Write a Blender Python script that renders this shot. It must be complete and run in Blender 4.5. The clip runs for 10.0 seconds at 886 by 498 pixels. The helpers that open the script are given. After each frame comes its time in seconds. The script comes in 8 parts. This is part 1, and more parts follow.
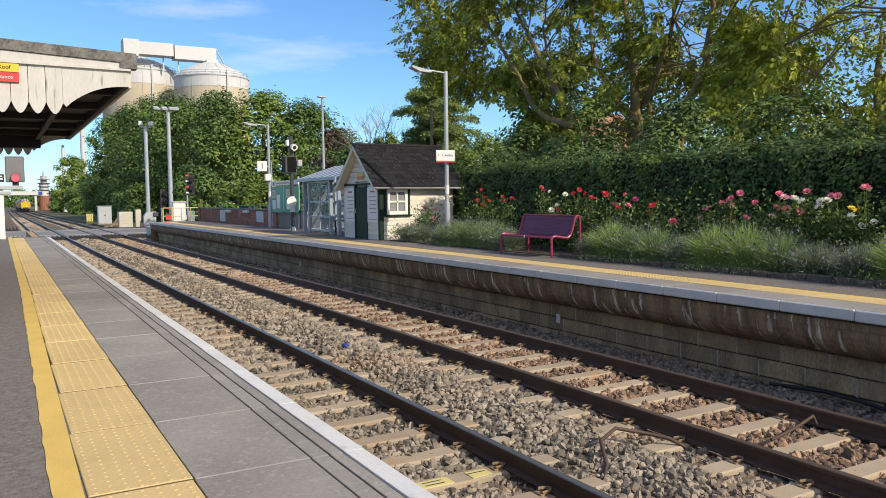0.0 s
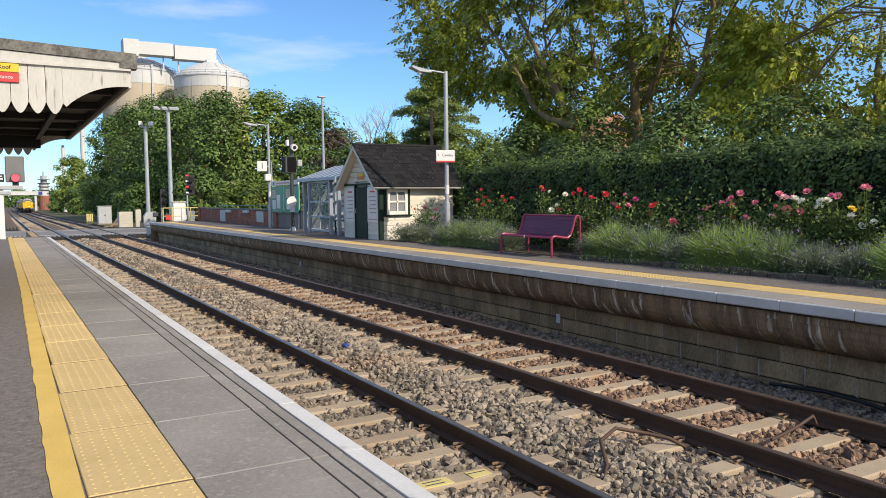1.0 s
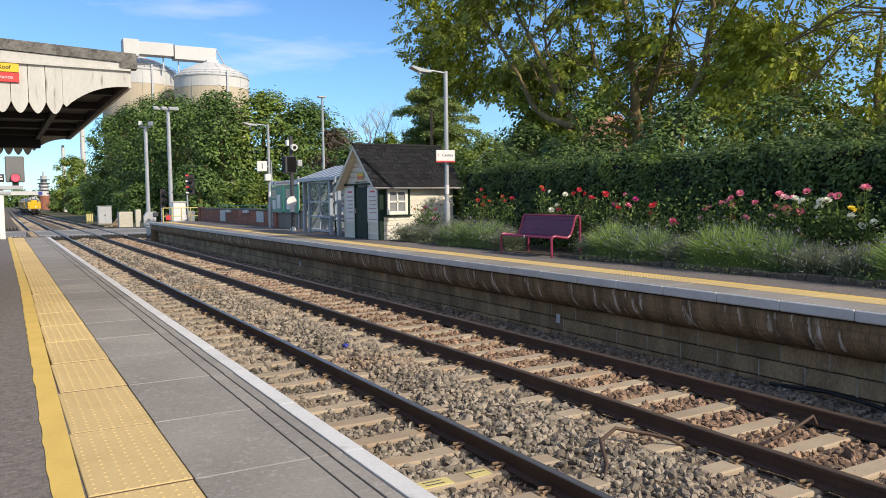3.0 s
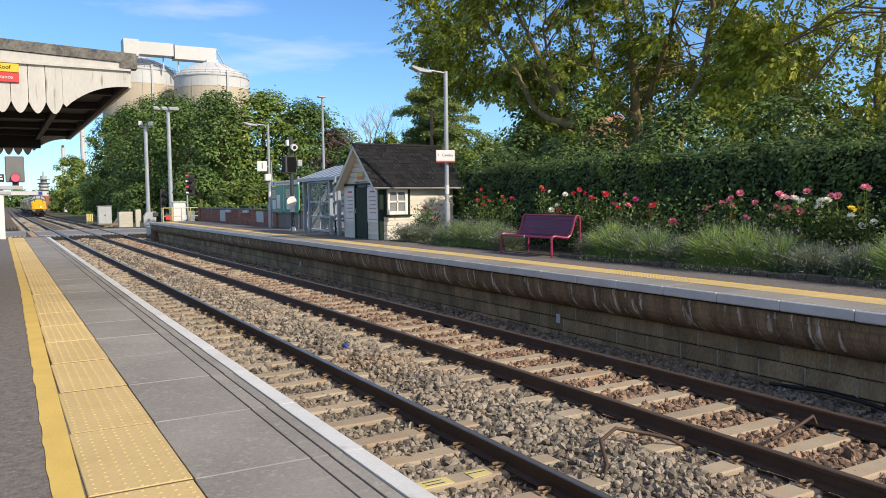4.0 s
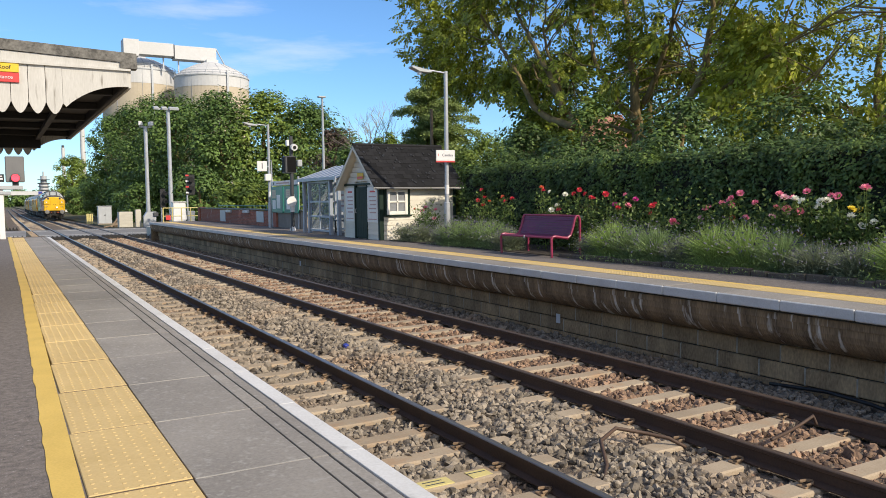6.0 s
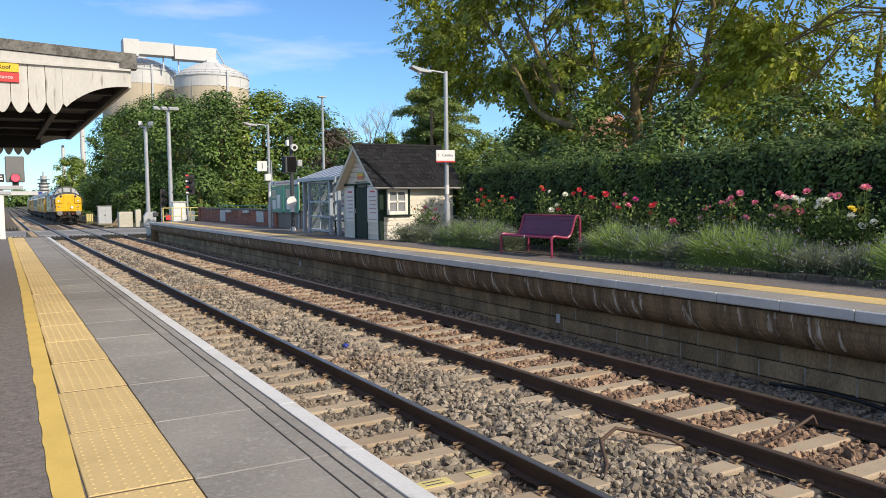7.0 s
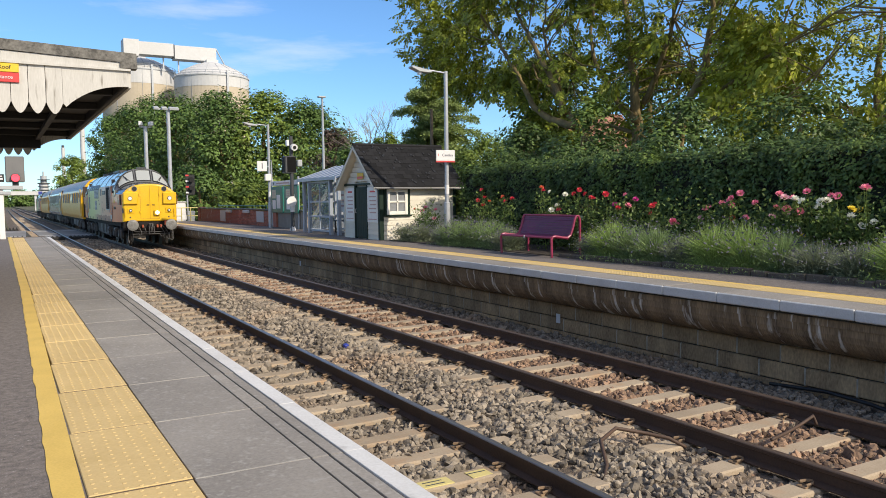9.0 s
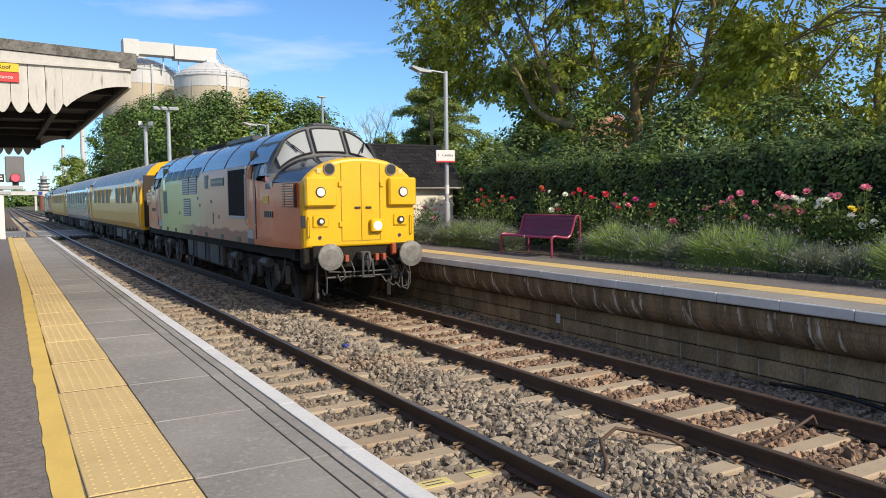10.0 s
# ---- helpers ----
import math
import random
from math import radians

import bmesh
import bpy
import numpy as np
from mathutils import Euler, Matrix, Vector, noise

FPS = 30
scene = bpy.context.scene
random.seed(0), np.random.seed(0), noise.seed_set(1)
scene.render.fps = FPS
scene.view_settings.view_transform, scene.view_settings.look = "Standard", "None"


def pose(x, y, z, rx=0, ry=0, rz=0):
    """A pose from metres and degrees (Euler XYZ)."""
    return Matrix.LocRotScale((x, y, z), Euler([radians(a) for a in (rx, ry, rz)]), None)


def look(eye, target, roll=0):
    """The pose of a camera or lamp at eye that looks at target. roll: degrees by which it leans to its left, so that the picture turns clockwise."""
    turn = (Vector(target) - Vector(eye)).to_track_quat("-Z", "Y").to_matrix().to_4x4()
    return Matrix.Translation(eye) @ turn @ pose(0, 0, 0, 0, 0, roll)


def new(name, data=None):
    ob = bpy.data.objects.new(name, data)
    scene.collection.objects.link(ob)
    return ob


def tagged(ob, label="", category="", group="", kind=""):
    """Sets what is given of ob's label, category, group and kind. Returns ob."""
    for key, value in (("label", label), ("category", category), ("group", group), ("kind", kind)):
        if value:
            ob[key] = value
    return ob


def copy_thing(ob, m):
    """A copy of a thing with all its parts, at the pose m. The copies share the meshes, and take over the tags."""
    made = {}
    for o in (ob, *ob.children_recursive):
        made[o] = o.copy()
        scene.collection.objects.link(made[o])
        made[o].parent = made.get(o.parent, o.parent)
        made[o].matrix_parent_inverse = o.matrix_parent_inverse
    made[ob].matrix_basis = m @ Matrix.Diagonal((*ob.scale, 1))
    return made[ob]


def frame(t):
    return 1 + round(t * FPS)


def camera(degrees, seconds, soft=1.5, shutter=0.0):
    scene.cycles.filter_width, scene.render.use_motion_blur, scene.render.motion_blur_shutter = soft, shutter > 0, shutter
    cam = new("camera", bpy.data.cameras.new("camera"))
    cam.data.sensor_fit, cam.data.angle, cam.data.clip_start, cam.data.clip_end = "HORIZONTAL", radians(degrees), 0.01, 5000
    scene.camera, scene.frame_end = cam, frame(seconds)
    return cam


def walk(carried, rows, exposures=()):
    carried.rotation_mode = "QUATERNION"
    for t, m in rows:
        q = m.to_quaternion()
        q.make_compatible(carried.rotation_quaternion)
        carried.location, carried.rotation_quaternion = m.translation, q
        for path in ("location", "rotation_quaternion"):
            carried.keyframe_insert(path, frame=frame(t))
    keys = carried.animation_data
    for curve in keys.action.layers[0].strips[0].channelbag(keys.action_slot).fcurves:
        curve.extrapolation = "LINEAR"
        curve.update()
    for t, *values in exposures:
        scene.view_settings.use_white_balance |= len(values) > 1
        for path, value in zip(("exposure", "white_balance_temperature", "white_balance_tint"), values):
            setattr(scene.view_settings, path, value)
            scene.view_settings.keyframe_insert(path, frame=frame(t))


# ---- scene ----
# camera: stands on the near platform, z = 0 is the rail top, y runs along the line
cam = camera(58.88, 10.0, soft=0.9)
EYE = (-3.014, 0.0, 2.177)
AIM = (EYE[0] + 0.49294, EYE[1] + 0.86761, EYE[2] - 0.06535)
walk(cam, [(0.0, look(EYE, AIM, -0.69)), (10.0, look(EYE, AIM, -0.69))])

# ---- light ----
SUN_TO = Vector((0.35, -0.76, 0.58)).normalized()
sun_elev = math.asin(SUN_TO.z)
sun_az = math.atan2(SUN_TO.x, SUN_TO.y)
sun = new("sun", bpy.data.lights.new("sun", "SUN"))
sun.data.energy, sun.data.angle, sun.data.color = 4.7, radians(0.6), (1.0, 0.92, 0.80)
sun.matrix_world = look((0, 0, 60), Vector((0, 0, 60)) - SUN_TO)

world = bpy.data.worlds.new("sky")
scene.world = world
world.use_nodes = True
wn, wl = world.node_tree.nodes, world.node_tree.links
sky = wn.new("ShaderNodeTexSky")
sky.sky_type, sky.sun_disc = "NISHITA", False
sky.sun_elevation, sky.sun_rotation = sun_elev, sun_az
sky.ozone_density, sky.dust_density, sky.air_density = 4.0, 0.1, 1.0
wc = wn.new("ShaderNodeTexCoord")
wm = wn.new("ShaderNodeMapping")
wm.inputs["Scale"].default_value = (1.6, 1.6, 9.0)
wl.new(wc.outputs["Generated"], wm.inputs["Vector"])
wz = wn.new("ShaderNodeTexNoise")
wz.inputs["Scale"].default_value, wz.inputs["Detail"].default_value, wz.inputs["Roughness"].default_value = 1.3, 7, 0.6
wl.new(wm.outputs["Vector"], wz.inputs["Vector"])
wr = wn.new("ShaderNodeMapRange")
wr.inputs["From Min"].default_value, wr.inputs["From Max"].default_value = 0.53, 0.86
wr.inputs["To Max"].default_value = 0.75
wl.new(wz.outputs["Fac"], wr.inputs["Value"])
wx = wn.new("ShaderNodeMix")
wx.data_type = "RGBA"
wx.inputs["B"].default_value = (7.5, 7.6, 8.2, 1)
# pale haze round the sun, added out of view to whiten and lift shade
wd = wn.new("ShaderNodeVectorMath")
wd.operation = "DOT_PRODUCT"
wd.inputs[1].default_value = SUN_TO
wl.new(wc.outputs["Generated"], wd.inputs[0])
wh = wn.new("ShaderNodeMapRange")
wh.interpolation_type = "SMOOTHSTEP"
wh.inputs["From Min"].default_value, wh.inputs["From Max"].default_value = 0.1, 1.0
wh.inputs["To Max"].default_value = 0.75
wl.new(wd.outputs["Value"], wh.inputs["Value"])
wa = wn.new("ShaderNodeMath")
wa.operation = "MAXIMUM"
wl.new(wr.outputs["Result"], wa.inputs[0])
wl.new(wh.outputs["Result"], wa.inputs[1])
wl.new(wa.outputs[0], wx.inputs["Factor"])
wt = wn.new("ShaderNodeMix")
wt.data_type, wt.blend_type = "RGBA", "MULTIPLY"
wt.inputs["Factor"].default_value = 1.0
wt.inputs["B"].default_value = (0.64, 0.92, 1.20, 1)
wl.new(sky.outputs["Color"], wt.inputs["A"])
wl.new(wt.outputs["Result"], wx.inputs["A"])
wl.new(wx.outputs["Result"], wn["Background"].inputs["Color"])
wn["Background"].inputs["Strength"].default_value = 0.15
scene.view_settings.exposure = 0.03
scene.view_settings.use_white_balance = True
scene.view_settings.white_balance_temperature = 7050


# ---- materials ----
def mat(name, c1, c2=None, rough=0.75, metal=0.0, s1=2.5, s2=45.0, bump=0.25, dist=0.01, rand=0.0, island=0.0,
        c3=None, s3=1.0, t3=(0.55, 0.7), stretch=(1, 1, 1), coat=0.0, trans=0.0, spec=0.5, world_space=False):
    """A surface with a broad and a fine variation between c1 and c2, patches of c3, relief, and a shift per object or island."""
    m = bpy.data.materials.new(name)
    m.use_nodes = True
    n, l = m.node_tree.nodes, m.node_tree.links
    b = n["Principled BSDF"]
    c2 = c2 or tuple(v * 0.72 for v in c1)
    co = n.new("ShaderNodeNewGeometry") if world_space else n.new("ShaderNodeTexCoord")
    mp = n.new("ShaderNodeMapping")
    mp.inputs["Scale"].default_value = stretch
    l.new(co.outputs["Position" if world_space else "Object"], mp.inputs["Vector"])
    info = n.new("ShaderNodeObjectInfo")
    off = n.new("ShaderNodeMath")
    off.operation = "MULTIPLY"
    off.inputs[1].default_value = 0.0 if world_space else 37.0
    l.new(info.outputs["Random"], off.inputs[0])
    l.new(off.outputs[0], mp.inputs["Location"])
    a, f = n.new("ShaderNodeTexNoise"), n.new("ShaderNodeTexNoise")
    a.inputs["Scale"].default_value, a.inputs["Detail"].default_value = s1, 6
    f.inputs["Scale"].default_value, f.inputs["Detail"].default_value = s2, 4
    l.new(mp.outputs["Vector"], a.inputs["Vector"])
    l.new(mp.outputs["Vector"], f.inputs["Vector"])
    add = n.new("ShaderNodeMix")
    add.inputs["Factor"].default_value = 0.45
    l.new(a.outputs["Fac"], add.inputs["A"])
    l.new(f.outputs["Fac"], add.inputs["B"])
    mr = n.new("ShaderNodeMapRange")
    mr.inputs["From Min"].default_value, mr.inputs["From Max"].default_value = 0.36, 0.64
    l.new(add.outputs["Result"], mr.inputs["Value"])
    mix = n.new("ShaderNodeMix")
    mix.data_type = "RGBA"
    mix.inputs["A"].default_value, mix.inputs["B"].default_value = (*c1, 1), (*c2, 1)
    l.new(mr.outputs["Result"], mix.inputs["Factor"])
    col = mix.outputs["Result"]
    if c3:
        p = n.new("ShaderNodeTexNoise")
        p.inputs["Scale"].default_value, p.inputs["Detail"].default_value = s3, 8
        l.new(mp.outputs["Vector"], p.inputs["Vector"])
        pr = n.new("ShaderNodeMapRange")
        pr.inputs["From Min"].default_value, pr.inputs["From Max"].default_value = t3
        l.new(p.outputs["Fac"], pr.inputs["Value"])
        m3 = n.new("ShaderNodeMix")
        m3.data_type = "RGBA"
        m3.inputs["B"].default_value = (*c3, 1)
        l.new(pr.outputs["Result"], m3.inputs["Factor"])
        l.new(col, m3.inputs["A"])
        col = m3.outputs["Result"]
    if rand or island:
        src = n.new("ShaderNodeNewGeometry").outputs["Random Per Island"] if island else info.outputs["Random"]
        k = island or rand
        vr = n.new("ShaderNodeMapRange")
        vr.inputs["To Min"].default_value, vr.inputs["To Max"].default_value = 1 - k, 1 + k
        l.new(src, vr.inputs["Value"])
        hs = n.new("ShaderNodeHueSaturation")
        l.new(vr.outputs["Result"], hs.inputs["Value"])
        l.new(col, hs.inputs["Color"])
        col = hs.outputs["Color"]
    l.new(col, b.inputs["Base Color"])
    rr = n.new("ShaderNodeMapRange")
    rr.inputs["To Min"].default_value, rr.inputs["To Max"].default_value = max(0.03, rough - 0.08), min(1, rough + 0.08)
    l.new(f.outputs["Fac"], rr.inputs["Value"])
    l.new(rr.outputs["Result"], b.inputs["Roughness"])
    b.inputs["Metallic"].default_value = metal
    b.inputs["Coat Weight"].default_value = coat
    b.inputs["Specular IOR Level"].default_value = spec
    if trans:
        t = n.new("ShaderNodeBsdfTranslucent")
        ms = n.new("ShaderNodeMixShader")
        ms.inputs[0].default_value = trans
        l.new(col, t.inputs["Color"])
        l.new(b.outputs[0], ms.inputs[1])
        l.new(t.outputs[0], ms.inputs[2])
        l.new(ms.outputs[0], n["Material Output"].inputs["Surface"])
    if bump:
        bp = n.new("ShaderNodeBump")
        bp.inputs["Strength"].default_value, bp.inputs["Distance"].default_value = bump, dist
        l.new(add.outputs["Result"], bp.inputs["Height"])
        l.new(bp.outputs["Normal"], b.inputs["Normal"])
    return m


def glow(name, c, strength):
    m = bpy.data.materials.new(name)
    m.use_nodes = True
    b = m.node_tree.nodes["Principled BSDF"]
    b.inputs["Base Color"].default_value = (*c, 1)
    b.inputs["Emission Color"].default_value = (*c, 1)
    b.inputs["Emission Strength"].default_value = strength
    return m


def glass(name, c=(0.9, 0.95, 0.95), rough=0.03, alpha=0.25):
    m = bpy.data.materials.new(name)
    m.use_nodes = True
    n, l = m.node_tree.nodes, m.node_tree.links
    b = n["Principled BSDF"]
    b.inputs["Base Color"].default_value = (*c, 1)
    b.inputs["Roughness"].default_value = rough
    b.inputs["Alpha"].default_value = alpha
    return m


ASPHALT = mat("asphalt", (0.200, 0.172, 0.153), (0.085, 0.073, 0.066), 0.9, s1=24, s2=130, bump=0.8, dist=0.006, c3=(0.30, 0.275, 0.26), s3=70, t3=(0.62, 0.72), world_space=True)
SLAB = mat("grey_flagstone", (0.272, 0.250, 0.222), (0.185, 0.170, 0.152), 0.85, s1=1.3, s2=60, bump=0.4, dist=0.004, rand=0.09, c3=(0.31, 0.295, 0.268), s3=28, t3=(0.56, 0.72), world_space=True)
TACTILE = mat("yellow_tactile", (0.57, 0.415, 0.185), (0.48, 0.345, 0.15), 0.75, s1=1.5, s2=55, bump=0.12, dist=0.002, rand=0.05, c3=(0.46, 0.33, 0.13), s3=3, t3=(0.6, 0.8), world_space=True)
YPAINT = mat("yellow_line_paint", (0.66, 0.455, 0.115), (0.54, 0.37, 0.09), 0.7, s1=3, s2=80, bump=0.2, dist=0.003, world_space=True)
WPAINT = mat("white_edge_paint", (0.60, 0.60, 0.59), (0.49, 0.485, 0.47), 0.75, s1=3, s2=60, bump=0.15, dist=0.002, c3=(0.2, 0.19, 0.17), s3=3.5, t3=(0.66, 0.78), world_space=True)
JOINT = mat("pale_mortar_joint", (0.40, 0.375, 0.33), (0.27, 0.25, 0.22), 0.9, s1=5, s2=60, bump=0.3, dist=0.003, world_space=True)
PALEJOINT = mat("pale_lime_joint", (0.54, 0.48, 0.38), (0.30, 0.26, 0.20), 0.9, s1=5, s2=60, bump=0.3, dist=0.003, world_space=True)
FILLER = mat("dark_sand_filler", (0.16, 0.105, 0.055), (0.085, 0.058, 0.034), 0.95, s1=9, s2=70, bump=0.4, dist=0.003, world_space=True)
GROOVE = mat("dark_groove", (0.02, 0.02, 0.02), (0.035, 0.032, 0.03), 0.95, bump=0)
BLOCK = mat("stained_concrete_block", (0.52, 0.355, 0.19), (0.22, 0.145, 0.078), 0.9, s1=3.2, s2=40, bump=0.5, dist=0.008, rand=0.25, c3=(0.46, 0.42, 0.36), s3=2.8, t3=(0.68, 0.82), stretch=(1, 1, 0.45), world_space=True)
# cove: mid to very dark brown mottling with pale upright streaks
COVE = mat("mottled_cove_concrete", (0.33, 0.225, 0.125), (0.095, 0.065, 0.038), 0.9, s1=2.0, s2=30, bump=0.5, dist=0.008, c3=(0.62, 0.57, 0.49), s3=3.4, t3=(0.59, 0.67), stretch=(1, 2.6, 0.30), world_space=True)
MORTAR = mat("dark_mortar", (0.12, 0.098, 0.073), (0.06, 0.05, 0.038), 0.95)
BALLAST = mat("ballast_stone", (0.275, 0.232, 0.180), (0.145, 0.120, 0.092), 0.85, s1=1.0, s2=40, bump=0.5, dist=0.006, island=0.5, c3=(0.27, 0.185, 0.12), s3=0.55, t3=(0.52, 0.72), world_space=True)
RUSTSTONE = mat("rust_stained_stone", (0.29, 0.185, 0.120), (0.155, 0.098, 0.066), 0.9, s1=1.5, s2=40, bump=0.5, dist=0.006, island=0.5, world_space=True)
BED = mat("ballast_bed", (0.15, 0.120, 0.090), (0.05, 0.041, 0.033), 0.95, s1=14, s2=28, bump=1.0, dist=0.05, c3=(0.16, 0.118, 0.084), s3=0.5, t3=(0.45, 0.65), world_space=True)
CONCRETE = mat("sleeper_concrete", (0.39, 0.315, 0.225), (0.29, 0.225, 0.155), 0.85, s1=2, s2=60, bump=0.25, dist=0.004, rand=0.1, c3=(0.36, 0.22, 0.12), s3=3, t3=(0.55, 0.8), world_space=True)
RUST = mat("rusty_rail_steel", (0.085, 0.048, 0.030), (0.050, 0.030, 0.021), 0.7, s1=3, s2=50, bump=0.2, dist=0.003, world_space=True)
SHINE = mat("polished_rail_head", (0.36, 0.325, 0.29), (0.24, 0.21, 0.185), 0.36, 0.85, s1=2, s2=40, bump=0.03, stretch=(1, 0.1, 1), world_space=True)
DULL = mat("dull_rail_head", (0.26, 0.18, 0.12), (0.18, 0.12, 0.085), 0.42, 0.7, s1=2, s2=40, bump=0.03, stretch=(1, 0.1, 1), world_space=True)
CLIPM = mat("rusty_clip", (0.30, 0.20, 0.12), (0.18, 0.12, 0.07), 0.8, s2=90)
GRASS = mat("rough_grass", (0.075, 0.085, 0.030), (0.10, 0.08, 0.045), 0.95, s1=0.4, s2=6, bump=0.8, dist=0.1, world_space=True)
SOIL = mat("dark_soil", (0.055, 0.042, 0.030), (0.03, 0.024, 0.018), 0.95, s1=2, s2=25, bump=0.8, dist=0.03, world_space=True)
STEEL = mat("galvanised_steel", (0.46, 0.48, 0.50), (0.36, 0.38, 0.40), 0.5, 0.35, s1=2, s2=30, bump=0.05)
WHITE = mat("weathered_white_paint", (0.55, 0.535, 0.50), (0.45, 0.435, 0.40), 0.7, s1=2, s2=25, bump=0.15, dist=0.004, c3=(0.22, 0.20, 0.17), s3=5, t3=(0.62, 0.76), stretch=(4, 4, 0.6))
PLASTICW = mat("white_sign_face", (0.72, 0.71, 0.70), (0.66, 0.65, 0.64), 0.45, s1=2, s2=20, bump=0)
CREAM = mat("cream_board_paint", (0.70, 0.655, 0.545), (0.62, 0.575, 0.47), 0.6, s1=2, s2=35, bump=0.12, dist=0.003, rand=0.04)
DGREEN = mat("dark_green_paint", (0.010, 0.028, 0.018), (0.006, 0.018, 0.012), 0.6, spec=0.25, s1=3, s2=40, bump=0.08)
BLACK = mat("black_paint", (0.018, 0.018, 0.019), (0.012, 0.012, 0.013), 0.45, s1=3, s2=40, bump=0.05)
DARKGREY = mat("dark_grey_metal", (0.065, 0.068, 0.072), (0.045, 0.047, 0.05), 0.5, 0.1, s1=3, s2=40, bump=0.05)
GREYBOX = mat("light_grey_cabinet", (0.42, 0.44, 0.45), (0.36, 0.375, 0.385), 0.5, s1=1.5, s2=30, bump=0.04)
BEIGE = mat("beige_panel", (0.52, 0.49, 0.41), (0.44, 0.41, 0.34), 0.7, s1=1.5, s2=30, bump=0.08)
RED = mat("signal_red", (0.50, 0.03, 0.03), (0.40, 0.025, 0.025), 0.5, bump=0)
YELLOW = mat("rail_yellow", (0.75, 0.50, 0.03), (0.66, 0.43, 0.025), 0.5, s1=2, s2=40, bump=0.03)
SLATE = mat("dark_slate", (0.017, 0.017, 0.0185), (0.009, 0.009, 0.010), 0.85, spec=0.2, s1=2, s2=45, bump=0.3, dist=0.006, rand=0.35, c3=(0.045, 0.045, 0.042), s3=4, t3=(0.64, 0.8))
BRICK = mat("red_brick", (0.40, 0.150, 0.095), (0.28, 0.105, 0.072), 0.9, s1=6, s2=60, bump=0.4, dist=0.005, rand=0.25, c3=(0.52, 0.45, 0.40), s3=1.8, t3=(0.62, 0.74), world_space=True)
BRICKM = mat("brick_mortar", (0.30, 0.26, 0.22), (0.22, 0.19, 0.16), 0.95, world_space=True)
ROAD = mat("road_asphalt", (0.20, 0.195, 0.19), (0.15, 0.147, 0.145), 0.9, s1=0.5, s2=60, bump=0.3, world_space=True)
FELT = mat("roof_felt", (0.21, 0.20, 0.18), (0.07, 0.066, 0.06), 0.95, s1=9, s2=45, bump=0.7, dist=0.008)
SCREEN = mat("black_screen_face", (0.006, 0.006, 0.007), (0.004, 0.004, 0.005), 0.6, spec=0.1, bump=0)
# near-black base puts the canopy's shade into soffit, rafters and beams
UNDER = mat("shade_dark_timber", (0.016, 0.014, 0.013), (0.010, 0.009, 0.008), 0.7, s1=2, s2=30, bump=0.2)
WOOD = mat("bare_timber", (0.26, 0.19, 0.12), (0.17, 0.12, 0.08), 0.8, s1=3, s2=40, bump=0.2, stretch=(1, 0.2, 1))
PANE = glass("clear_pane", (0.60, 0.68, 0.72), 0.04, 0.10)
DARKPANE = glass("dark_pane", (0.10, 0.12, 0.13), 0.06, 0.9)


# ---- builders ----
def thing(name, x=0.0, y=0.0, z=0.0, label="", category="", group="", kind="", rz=0.0):
    ob = new(name)
    ob.empty_display_size = 0.2
    ob.matrix_basis = pose(x, y, z, 0, 0, rz)
    return tagged(ob, label, category, group, kind)


def part(name, bm, material, parent=None, label="", smooth=False):
    if isinstance(bm, bpy.types.Mesh):
        me = bm
    else:
        me = bpy.data.meshes.new(name)
        bmesh.ops.recalc_face_normals(bm, faces=bm.faces)
        bm.to_mesh(me)
        bm.free()
    if not me.materials:
        me.materials.append(material)
    if smooth:
        me.polygons.foreach_set("use_smooth", [True] * len(me.polygons))
    ob = new(name, me)
    if parent:
        ob.parent = parent
    if label:
        ob["label"] = label
    return ob


def soup(name, verts, faces, material, smooth=False):
    """A mesh from arrays of vertices and equal-sized faces."""
    verts, faces = np.asarray(verts, np.float32), np.asarray(faces, np.int32)
    me = bpy.data.meshes.new(name)
    nf, k = faces.shape
    me.vertices.add(len(verts))
    me.vertices.foreach_set("co", verts.ravel())
    me.loops.add(nf * k)
    me.loops.foreach_set("vertex_index", faces.ravel())
    me.polygons.add(nf)
    me.polygons.foreach_set("loop_start", np.arange(0, nf * k, k, dtype=np.int32))
    me.polygons.foreach_set("use_smooth", np.full(nf, bool(smooth)))
    me.materials.append(material)
    me.update(calc_edges=True)
    return me


def B():
    return bmesh.new()


def box(bm, x0, x1, y0, y1, z0, z1, bevel=0.0):
    t = bmesh.new() if bevel else bm
    v = [t.verts.new(c) for c in ((x0, y0, z0), (x1, y0, z0), (x1, y1, z0), (x0, y1, z0), (x0, y0, z1), (x1, y0, z1), (x1, y1, z1), (x0, y1, z1))]
    for f in ((3, 2, 1, 0), (4, 5, 6, 7), (0, 1, 5, 4), (1, 2, 6, 5), (2, 3, 7, 6), (3, 0, 4, 7)):
        t.faces.new([v[i] for i in f])
    if bevel:
        bmesh.ops.bevel(t, geom=t.edges[:], offset=bevel, segments=1, affect="EDGES")
        merge(bm, t)
    return bm


def merge(bm, t, m=None):
    me = bpy.data.meshes.new("tmp")
    if m:
        bmesh.ops.transform(t, matrix=m, verts=t.verts)
    t.to_mesh(me)
    t.free()
    bm.from_mesh(me)
    bpy.data.meshes.remove(me)


def obox(bm, c, s, rx=0, ry=0, rz=0, bevel=0.0):
    """A box of size s about c, turned."""
    t = bmesh.new()
    box(t, -s[0] / 2, s[0] / 2, -s[1] / 2, s[1] / 2, -s[2] / 2, s[2] / 2, bevel)
    merge(bm, t, pose(*c, rx, ry, rz))
    return bm


